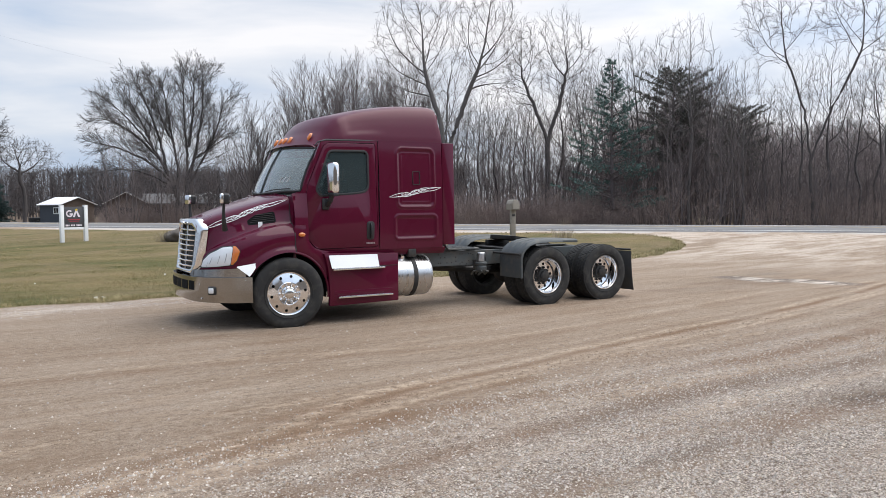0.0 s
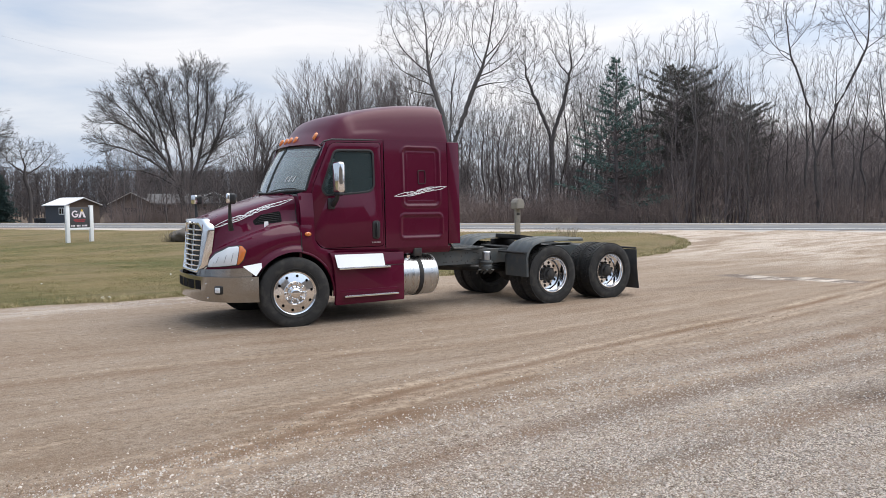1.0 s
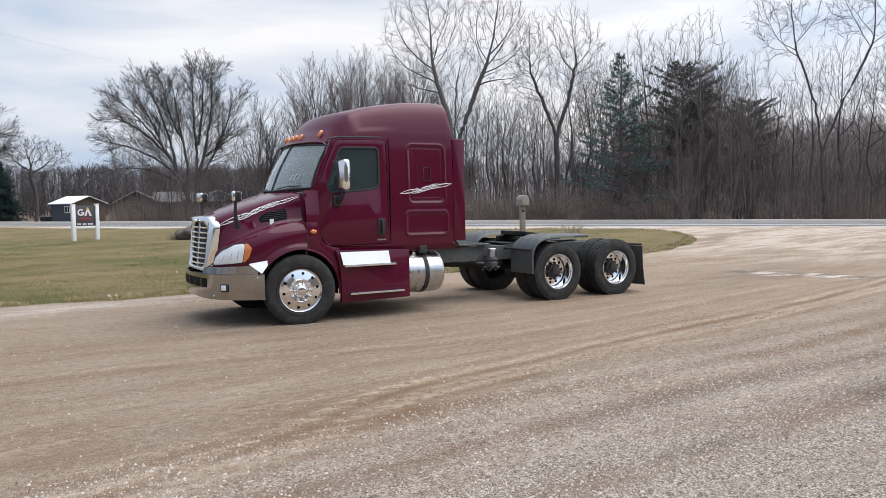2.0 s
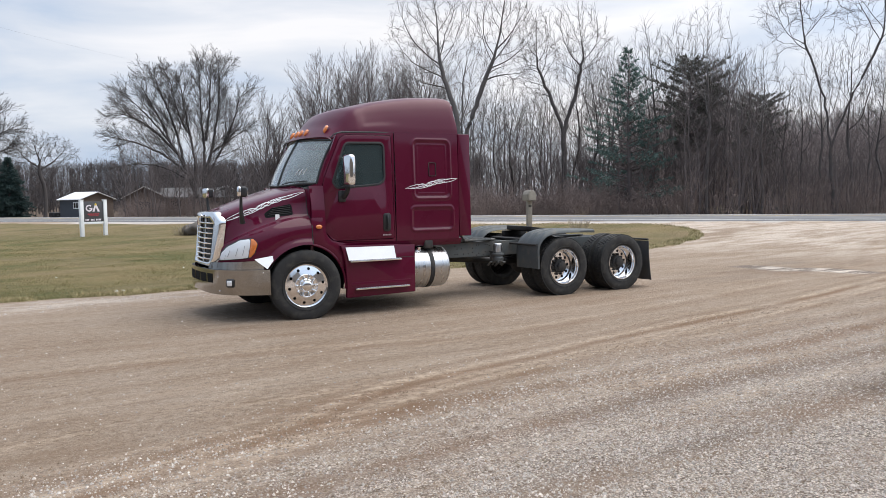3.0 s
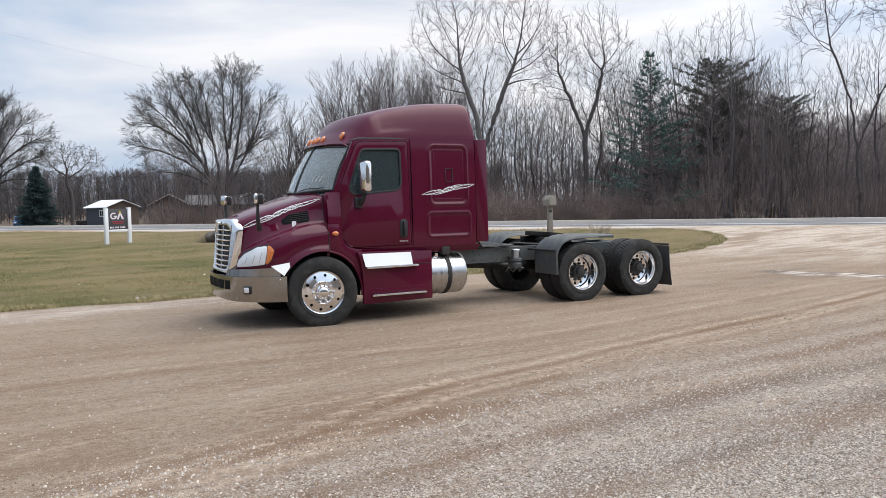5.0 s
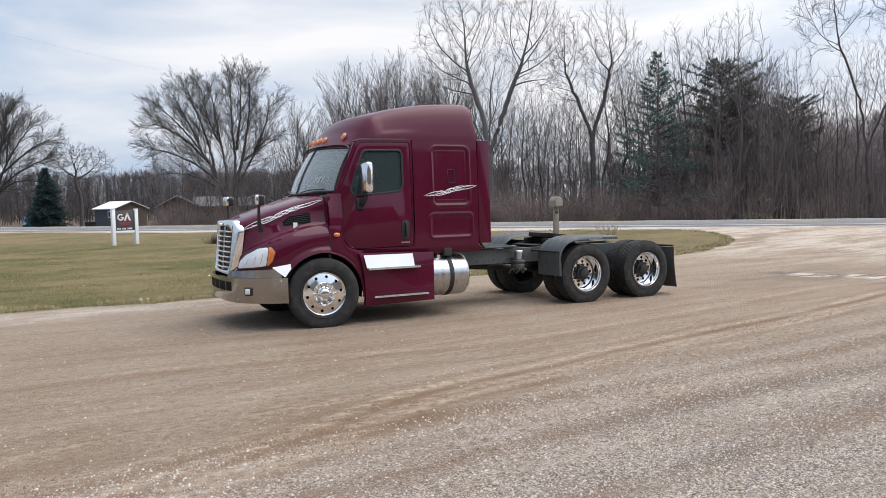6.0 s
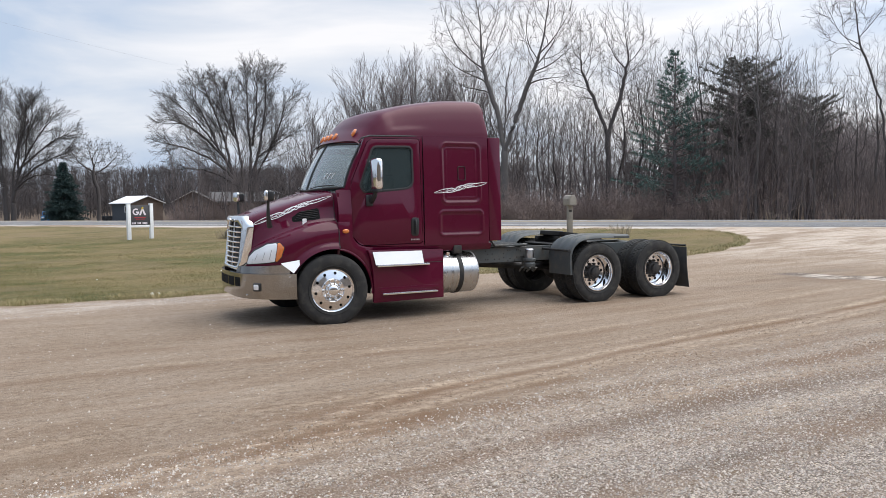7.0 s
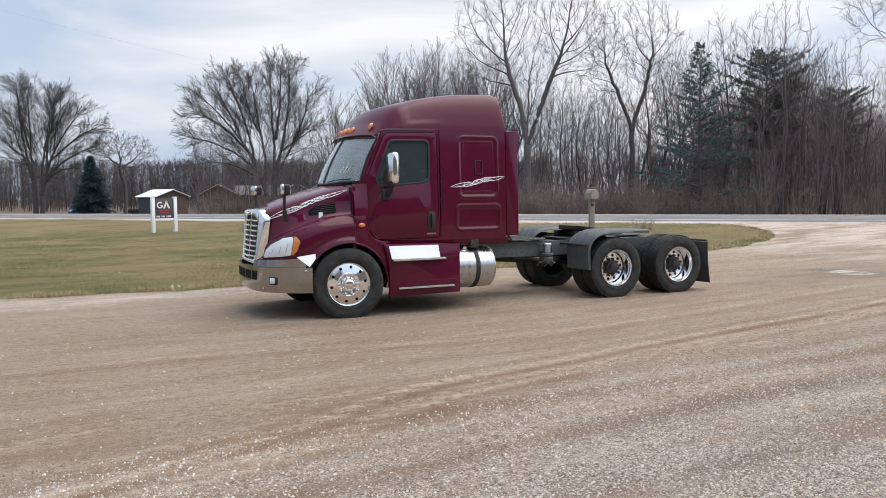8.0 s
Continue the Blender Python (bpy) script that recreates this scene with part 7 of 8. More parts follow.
def build_far_woods():
    """The grey-brown wall of distant woodland."""
    near = material("bare_underwood", (0.250, 0.208, 0.200), 1.0, vary=0.3, scale=0.4, fine=3, stain=(0.20, 0.162, 0.150))
    mat = material("far_woods", (0.066, 0.057, 0.058), 1.0, vary=0.3, scale=0.4, fine=3, stain=(0.085, 0.068, 0.064))
    rng = np.random.default_rng(9)
    limbs, side = Limbs(), Limbs()
    for k in range(4100):
        right = False
        if k < 3200:
            b = (-9 + 78 * rng.random(), -9 + 42 * rng.random(), -9 + 42 * rng.random(), 43 + 25 * rng.random(), 43 + 25 * rng.random())[k % 5]
            right = b > 43.5
            d = to_road(b, 50 + 60 * rng.random() if right else 64 + 75 * rng.random())
            rise = 0.047 if b < 32 else 0.052 if b < 43.5 else 0.092 + 0.062 * math.exp(-((b - 48.6) / 3.6) ** 2)
        else:
            # unseen woods added behind the path, to darken the truck's reflections
            b = 70 + 280 * rng.random()
            d = 55 + 50 * rng.random()
            rise = 0.085
        x, y = spot(b, d)
        h = 1.9 + rise * d * ((0.66 if right else 0.80) + (0.36 if right else 0.16) * rng.random() + 0.16 * noise.noise((b * 0.5, 0, 0)))
        p = np.array([x, y, -0.3])
        lean = rng.normal(size=2) * 0.06 * h
        (side if right else limbs).add([p, p + [lean[0] * 0.4, lean[1] * 0.4, h * 0.5], p + [lean[0], lean[1], h]], 0.055, 0.012, 3)
        for _ in range(26 if right else 36 if k < 3200 else 10):
            f = 0.08 + 0.90 * rng.random()
            q = p + [lean[0] * f, lean[1] * f, h * f]
            e = q + (np.array([rng.normal() * 0.8, rng.normal() * 0.8, 0.4 + 0.9 * rng.random()]) * (1.3 - f) if right or k >= 3200 else np.array([rng.normal() * 0.8, rng.normal() * 0.8, 0.6 + 1.5 * rng.random()]) * (1.2 - 0.6 * f))
            (side if right else limbs).add([q, e], 0.030 if right else 0.034 if k < 3200 else 0.18, 0.010, 3)
            if right:
                for f2 in (0.55,):
                    w = q + (e - q) * f2
                    side.add([w, w + rng.normal(size=3) * 0.45 + np.array([0, 0, 0.25])], 0.016, 0.008, 3)
    Vm, Fm = limbs.mesh()
    ob = new("far_woods", from_arrays("far_woods", Vm, Fm, mat))
    tagged(ob, "distant bare grey-brown woodland beyond the road", "woods", kind="stuff")
    Vm, Fm = side.mesh()
    ob = new("underwood", from_arrays("underwood", Vm, Fm, near))
    tagged(ob, "dense bare underwood behind the roadside thicket", "woods", kind="stuff")


build_trees()
build_far_woods()

# ---- roadside things ----
def seated(x, y, dz=0.0):
    return Vector((x, y, level(x, y) + dz))


def build_sign():
    white = material("white_vinyl_post", (0.80, 0.80, 0.80), 0.5, vary=0.06, scale=2, stain=(0.62, 0.60, 0.56), stain_at=0.7)
    board = material("charcoal_sign_board", (0.060, 0.058, 0.062), 0.5, vary=0.15, scale=3)
    red = material("sign_red", (0.45, 0.035, 0.05), 0.5)
    gold = material("sign_yellow", (0.70, 0.50, 0.05), 0.5)
    pale = material("sign_white", (0.78, 0.70, 0.74), 0.5)
    a, c = seated(-0.50, 24.65), seated(0.60, 25.05)
    turn = math.degrees(math.atan2(c.y - a.y, c.x - a.x))
    sign = empty("yard_sign", "charcoal business sign between two white posts on the lawn", "sign", at=a + Vector((0.05, 0, 0)), turn=turn)
    sign.scale = (0.87, 0.9, 0.89)
    w = math.hypot(c.x - a.x, c.y - a.y)
    dz = c.z - a.z
    for x, z in ((0.0, 0.0), (w, dz)):
        b = box(x - 0.085, x + 0.085, -0.085, 0.085, -0.2 + z, 1.74, 0.012)
        moved(box(-0.10, 0.10, -0.10, 0.10, 0, 0.03, 0.01), Matrix.Translation((x, 0, 1.735)))
        merge(b, moved(box(-0.095, 0.095, -0.095, 0.095, 0, 0.03, 0.01), Matrix.Translation((x, 0, 1.735))))
        part("post", b, white, sign, "white square post")
    part("rail", box(0.085, w - 0.085, -0.05, 0.05, 0.60, 0.70, 0.008), white, sign, "white lower rail")
    panel = part("sign_panel", box(0.085, w - 0.085, -0.03, 0.03, 0.71, 1.68, 0.006), board, sign, "charcoal sign panel")
    y = -0.034
    # the firm's mark as plain shapes: a ring, a wedge and a star
    arc = [radians(48 + 300 * k / 28) for k in range(29)]
    ring = plate([(0.37 + 0.17 * math.cos(t), 1.36 + 0.165 * math.sin(t)) for t in arc] + [(0.37 + 0.105 * math.cos(t), 1.36 + 0.10 * math.sin(t)) for t in reversed(arc)], y - 0.008, 0.008)
    part("mark_ring", ring, pale, panel, "white ring of the mark")
    part("mark_bar", box(0.38, 0.53, y - 0.010, y, 1.31, 1.37), pale, panel)
    part("mark_wedge", plate([(0.53, 1.19), (0.66, 1.52), (0.75, 1.52), (0.90, 1.19), (0.79, 1.19), (0.705, 1.42), (0.63, 1.19)], y - 0.008, 0.008), pale, panel, "white wedge of the mark")
    part("mark_star", plate([(0.70 + (0.085 if k % 2 == 0 else 0.035) * math.sin(k * math.pi / 5), 1.53 + (0.085 if k % 2 == 0 else 0.035) * math.cos(k * math.pi / 5)) for k in range(10)], y - 0.016, 0.006), gold, panel, "yellow star of the mark")
    for k in range(7):
        part("lettering_bar", box(0.29 + 0.085 * k, 0.355 + 0.085 * k, y - 0.004, y, 1.05, 1.10), red, panel, "small red lettering")
    for k in range(6):
        part("lettering_bar", box(0.36 + 0.08 * k, 0.42 + 0.08 * k, y - 0.004, y, 0.98, 1.01), red, panel)
    for k in range(12):
        if k not in (3, 7):
            part("number_bar", box(0.17 + 0.066 * k, 0.217 + 0.066 * k, y - 0.004, y, 0.76, 0.84), pale, panel, "white number")


def build_mailbox():
    tan = material("tan_plastic", (0.26, 0.23, 0.19), 0.6, vary=0.15, scale=4, fine=50, bump=0.15, stain=(0.20, 0.175, 0.145), stain_at=0.62)
    dark = material("dark_slot", (0.05, 0.045, 0.04), 0.7)
    x, y = spot(36.55, 29.5)
    p = seated(x, y)
    top = empty("mailbox", "tan moulded plastic mailbox on a wide post", "mailbox", at=p, turn=-14)
    b = box(-0.095, 0.095, -0.085, 0.085, -0.1, 1.22, 0.02)
    part("post", b, tan, top, "tan hollow post")
    prof = rounded([(-0.155, 0.0), (0.155, 0.0), (0.155, 0.24), (0.08, 0.39), (-0.08, 0.39), (-0.155, 0.24)], [0.02, 0.02, 0.08, 0.10, 0.10, 0.08])
    b = plate(prof, -0.30, 0.58, bevel=0.012)
    box_ob = part("box", moved(b, Matrix.Translation((0, 0, 1.18))), tan, top, "arched tan mailbox body")
    part("door", moved(plate(shrink(prof, 0.02), -0.318, 0.02, bevel=0.006), Matrix.Translation((0, 0, 1.18))), tan, box_ob, "tan mailbox door")
    part("slot", box(-0.06, 0.06, -0.093, -0.080, 0.94, 1.02, 0.005), dark, top, "dark paper slot")
    part("flag", box(0.158, 0.172, -0.18, -0.02, 1.38, 1.43, 0.004), dark, box_ob)


def build_boulder():
    rock = material("brown_rock", (0.105, 0.090, 0.078), 0.9, vary=0.35, scale=3, fine=20, bump=0.6, stain=(0.09, 0.075, 0.06))
    b = bmesh.new()
    bmesh.ops.create_icosphere(b, subdivisions=4, radius=1.0)
    for v in b.verts:
        n = noise.noise(v.co * 1.3) * 0.28 + noise.noise(v.co * 3.7) * 0.10
        v.co = Vector((v.co.x * 1.25, v.co.y * 0.9, max(v.co.z, -0.3) * 0.58)) * (1 + n) * 0.82
    p = seated(4.15, 22.1, 0.12)
    ob = part("boulder", b, rock, None, "", 60)
    ob.matrix_world = pose(p.x, p.y, p.z, 0, 0, 25)
    tagged(ob, "brown weathered boulder on the lawn", "rock")
    straw = material("dry_grass", (0.30, 0.25, 0.17), 0.9, vary=0.3, island=0.5)
    rng = np.random.default_rng(77)
    for k, (x, y, h, n, label) in enumerate(((3.15, 22.0, 0.45, 90, "dry grass tuft beside the boulder"), (15.6, 11.5, 0.45, 70, "pale dry weed clump on the lawn"), *[(*spot(bb, to_road(bb, 36.3 + 0.7 * (j % 2))), hh, 9, "pale dry weeds at the road's far edge")
                                             for j, (bb, hh) in enumerate(((49.9, 0.55), (51.0, 0.4), (40.3, 0.45)))])):
        limbs = Limbs()
        for _ in range(n):
            a, r = rng.random() * 6.283, rng.random() ** 0.6 * 0.35
            q = np.array([math.cos(a) * r, math.sin(a) * r, -0.03])
            d = np.array([math.cos(a) * 0.3 + rng.normal() * 0.15, math.sin(a) * 0.3 + rng.normal() * 0.15, 1.0])
            e = q + d * h * (0.5 + 0.6 * rng.random())
            limbs.add([q, q * 0.5 + e * 0.5 + np.array([0, 0, 0.05 * h]), e], 0.008, 0.004, 3)
        V, F = limbs.mesh()
        o = new("dry_grass_tuft", from_arrays("dry_grass_tuft", V, F, straw))
        o.location = seated(x, y)
        tagged(o, label, "grass tuft", "dry tufts")


def wall_box(w, d, h, openings=()):
    """Four walls of a small building, 0.15 m thick, as one mesh."""
    b = box(0, w, 0, 0.15, 0, h)
    box(0, w, d - 0.15, d, 0, h, 0, b)
    box(0, 0.15, 0.15, d - 0.15, 0, h, 0, b)
    box(w - 0.15, w, 0.15, d - 0.15, 0, h, 0, b)
    return b


def gable_roof(w, d, h, rise, over, t=0.12):
    """Ridge along y; two slopes with thickness and overhang."""
    b = bmesh.new()
    slope = rise / (w / 2)
    for s in (-1, 1):
        pts = [(w / 2, h + rise), (w / 2 + s * (w / 2 + over), h - slope * over)]
        vs = []
        for x, z in pts:
            for y in (-over, d + over):
                for up in (0, t):
                    vs.append(b.verts.new((x, y, z + up)))
        for q in ((0, 1, 3, 2), (4, 6, 7, 5), (0, 2, 6, 4), (1, 5, 7, 3), (0, 4, 5, 1), (2, 3, 7, 6)):
            b.faces.new([vs[i] for i in q])
    return b


def gables(w, d, h, rise, mat, parent, label):
    for y0, y1 in ((0.0, 0.15), (d - 0.15, d)):
        part("gable_wall", plate([(0, h), (w, h), (w / 2, h + rise)], y0, y1 - y0), mat, parent, label)


def window_unit(parent, x0, x1, z0, z1, y, frame_mat, glass_mat, split=True):
    b = plate([(x0, z0), (x1, z0), (x1, z1), (x0, z1)], y - 0.03, 0.05, [[(x0 + 0.07, z0 + 0.07), (x1 - 0.07, z0 + 0.07), (x1 - 0.07, z1 - 0.07), (x0 + 0.07, z1 - 0.07)]])
    if split:
        box((x0 + x1) / 2 - 0.03, (x0 + x1) / 2 + 0.03, y - 0.028, y + 0.01, z0 + 0.07, z1 - 0.07, 0, b)
    win = part("window", b, frame_mat, parent, "framed window")
    part("pane", box(x0 + 0.07, x1 - 0.07, y - 0.012, y - 0.004, z0 + 0.07, z1 - 0.07), glass_mat, win)
    return win


def build_buildings():
    slate = material("slate_blue_siding", (0.060, 0.068, 0.080), 0.75, vary=0.15, scale=1, fine=20)
    metal = material("white_metal_roof", (0.83, 0.83, 0.84), 0.45, vary=0.06, scale=1)
    brownish = material("brown_board_gable", (0.13, 0.095, 0.075), 0.85, vary=0.25, scale=2)
    white = material("white_trim", (0.75, 0.75, 0.74), 0.6, vary=0.08)
    dull = material("weathered_trim", (0.40, 0.36, 0.33), 0.8, vary=0.15)
    pane = material("dark_window_glass", (0.02, 0.024, 0.028), 0.08, vary=0.2)
    brick = material("tan_brick", (0.115, 0.086, 0.072), 0.9, vary=0.25, scale=1.5, fine=14, bump=0.3)
    shingle = material("grey_shingles", (0.105, 0.10, 0.10), 0.9, vary=0.25, scale=2, fine=18, bump=0.3)
    pale = material("pale_siding", (0.30, 0.29, 0.28), 0.7, vary=0.1, scale=1)
    # shed: the gable end (local x) faces the road
    x, y = spot(5.22, 74)
    shed = empty("shed", "slate-blue shed with a white metal roof beyond the road", "shed", at=(x, y, level(x, y) - 0.1), turn=-5 + 33)
    W, D, H, R = 3.2, 3.0, 1.92, 0.58
    part("wall", wall_box(W, D, H), slate, shed, "slate-blue board walls")
    gables(W, D, H, R, brownish, shed, "brown boarded gable")
    roof = part("roof", gable_roof(W, D, H, R, 0.2, 0.06), metal, shed, "white metal roof")
    part("front_cladding", box(0.01, W - 0.01, -0.02, 0.0, 0, H), brownish, shed, "brown boarded end wall")
    for k in range(7):
        yy = 0.1 + 0.44 * k
        part("seam", box(W / 2 - 0.02, W / 2 + 0.02, yy, yy + 0.03, H + R + 0.05, H + R + 0.085), metal, roof)
    b = plate([(1.9, 1.0), (2.9, 1.0), (2.9, 1.75), (1.9, 1.75)], -0.03, 0.04, [[(1.98, 1.08), (2.82, 1.08), (2.82, 1.67), (1.98, 1.67)]])
    box(2.37, 2.43, -0.028, 0.01, 1.08, 1.67, 0, b)
    b.transform(Matrix.Translation((0.55, 0, 0.28)) @ Matrix.Diagonal((0.75, 1, 0.8, 1)))
    win = part("window", moved(b, pose(0, 0, 0, 0, 0, -90) @ Matrix.Translation((-3.0, 0, 0))), white, shed, "white two-pane window")
    part("pane", moved(box(2.035, 2.665, -0.012, -0.004, 1.144, 1.616), pose(0, 0, 0, 0, 0, -90) @ Matrix.Translation((-3.0, 0, 0))), pane, win)
    # house behind the oak
    x, y = spot(8.0, 92)
    house = empty("house", "low tan brick house with a grey shingle roof behind trees", "house", at=(x, y, level(x, y) - 0.35), turn=-12)
    W, D, H, R = 4.0, 8.0, 2.5, 1.05
    part("wall", wall_box(W, D, H), brick, house, "tan brick walls")
    gables(W, D, H, R, brick, house, "tan brick gable")
    part("roof", gable_roof(W, D, H, R, 0.4), shingle, house, "grey shingle roof")
    for s in (-1, 1):
        b = bmesh.new()
        tube([(W / 2, -0.42, H + R + 0.05), (W / 2 + s * (W / 2 + 0.4), -0.42, H - 0.18)], 0.045, 4, b)
        part("fascia", b, dull, house, "weathered pale fascia board")
    window_unit(house, 1.3, 2.6, 0.95, 2.0, 0.0, brick, pane)
    b = moved(wall_box(7.2, 6.0, 2.4), Matrix.Translation((W, 1.6, 0)))
    part("wing_wall", b, brick, house, "tan brick wing")
    wing = gable_roof(6.0, 7.2, 2.4, 1.0, 0.4)
    part("wing_roof", moved(wing, Matrix.Translation((W, 1.6, 0)) @ pose(0, 6.0, 0, 0, 0, -90)), shingle, house, "grey shingle wing roof")
    part("gutter", box(W, W + 7.4, 1.15, 1.22, 2.24, 2.34), shingle, house, "grey gutter")
    for x0 in (4.6, 7.4, 9.4):
        window_unit(house, x0, x0 + 1.3, 0.9, 2.0, 1.6, brownish, pane)
    part("front_door", box(6.2, 7.0, 1.55, 1.6, 0.1, 2.1), brownish, house, "brown front door")
    # pale garage further on
    x, y = spot(13.2, 96)
    gar = empty("garage", "pale sided garage with a white roof edge behind trees", "garage", at=(x, y, level(x, y) - 0.1), turn=-16)
    W, D, H, R = 5.0, 6.0, 2.2, 1.2
    part("wall", wall_box(W, D, H), pale, gar, "pale siding walls")
    gables(W, D, H, R, pale, gar, "pale gable")
    part("roof", gable_roof(W, D, H, R, 0.35), shingle, gar, "grey shingle roof")
    for s in (-1, 1):
        b = bmesh.new()
        tube([(W / 2, -0.37, H + R + 0.05), (W / 2 + s * (W / 2 + 0.35), -0.37, H - 0.1)], 0.09, 4, b)
        part("fascia", b, white, gar, "white fascia board")
    part("garage_door", box(1.0, 4.0, -0.03, 0.0, 0.05, 1.9, 0.01), white, gar, "white garage door")
    # pale low house deep in the woods
    x, y = spot(53.6, to_road(53.6, 66))
    cab = empty("wood_cabin", "grey house with a pale roof edge deep in the woods", "house", at=(x, y, level(x, y)), turn=-50)
    W, D, H, R = 8.0, 6.0, 2.7, 1.4
    part("wall", wall_box(W, D, H), pale, cab, "pale siding walls")
    gables(W, D, H, R, pale, cab, "pale gable")
    part("roof", gable_roof(W, D, H, R, 0.3), shingle, cab, "grey shingle roof")
    window_unit(cab, 2.0, 3.3, 1.0, 2.1, 0.0, white, pane)


def build_pickup():
    blue = material("blue_car_paint", (0.03, 0.16, 0.36), 0.3, coat=1.0, vary=0.05)
    x, y = spot(0.1, 84)
    top = empty("pickup_truck", "small bright blue pickup parked by the spruce", "truck", at=(x, y, level(x, y)), turn=87)
    top.scale = (0.8, 0.8, 0.8)
    b = box(0.0, 4.6, -0.85, 0.85, 0.42, 0.98, 0.08)
    part("body", b, blue, top, "blue body")
    cabm = box(1.4, 2.9, -0.76, 0.76, 0.96, 1.55, 0.12)
    part("cab", cabm, blue, top, "blue cab")
    pane = material("pickup_glass", (0.03, 0.04, 0.045), 0.08)
    part("windshield", box(1.36, 1.42, -0.66, 0.66, 1.06, 1.46, 0.02), pane, top)
    part("rear_window", box(2.88, 2.92, -0.62, 0.62, 1.08, 1.44, 0.02), pane, top)
    for s in (-1, 1):
        part("side_window", box(1.6, 2.7, s * 0.745 - 0.02, s * 0.745 + 0.02, 1.08, 1.44, 0.02), pane, top)
        for xx in (0.85, 3.75):
            w = part("wheel", lathe([(0.12, 0.1), (0.30, 0.1), (0.33, 0.06), (0.33, -0.06), (0.30, -0.1), (0.12, -0.1)], 24, m=Matrix.Translation((xx, s * 0.80, 0.33)) @ pose(0, 0, 0, 90, 0, 0), closed=True), RUBBER, top, "black tyre")
            part("rim", lathe([(0, 0.08), (0.18, 0.07), (0.2, 0.0), (0, 0.0)], 16, m=Matrix.Translation((xx, s * 0.82, 0.33)) @ pose(0, 0, 0, 90 * -s * -1, 0, 0)), POLISHED, w)
    for s in (-1, 1):
        part("headlight", box(-0.02, 0.02, s * 0.62 - 0.13, s * 0.62 + 0.13, 0.68, 0.82, 0.01), LAMP, top)
    dark = material("black_cart", (0.02, 0.02, 0.022), 0.6)
    x, y = spot(3.9, 78)
    cart = empty("garden_cart", "small dark garden cart on the grass by the shed", "cart", at=(x, y, level(x, y)), turn=20)
    part("tray", box(-0.7, 0.7, -0.45, 0.45, 0.35, 0.75, 0.05), dark, cart, "dark tray")
    for s in (-1, 1):
        part("wheel", lathe([(0.05, 0.05), (0.22, 0.05), (0.25, 0.0), (0.22, -0.05), (0.05, -0.05)], 20, m=Matrix.Translation((-0.3, s * 0.5, 0.25)) @ pose(0, 0, 0, 90, 0, 0), closed=True), RUBBER, cart)
    b = bmesh.new()
    tube([(0.6, 0, 0.5), (1.1, 0, 0.7), (1.4, 0, 0.95)], 0.02, 6, b)
    part("handle", b, dark, cart)


def build_wires():
    black = material("cable", (0.30, 0.30, 0.31), 0.7)
    for name, (b0, d0, z0), (b1, d1, z1), sag in (("power_line", (-14.0, 46, 13.0), (24.0, 120, 17.5), 1.6),):
        p, q = Vector((*spot(b0, d0), z0)), Vector((*spot(b1, d1), z1))
        b = bmesh.new()
        tube([p.lerp(q, t) - Vector((0, 0, sag * 4 * t * (1 - t))) for t in np.linspace(0, 1, 24)], 0.0035, 5, b)
        ob = part(name, b, black)
        tagged(ob, "thin dark overhead power line", "cable", kind="structure")
    wood = material("pole_wood", (0.12, 0.09, 0.07), 0.9, vary=0.3, scale=3)
    for b0, d0, h in ((-14.0, 46, 13.3), (24.0, 120, 17.8)):
        x, y = spot(b0, d0)
        pole = empty("utility_pole", "brown wooden utility pole with a crossarm", "pole", at=(x, y, level(x, y)))
        part("pole", lathe([(0, -0.3), (0.16, -0.3), (0.11, h), (0, h)], 14), wood, pole)
        part("crossarm", box(-0.9, 0.9, -0.06, 0.06, h - 0.5, h - 0.35, 0.01), wood, pole)


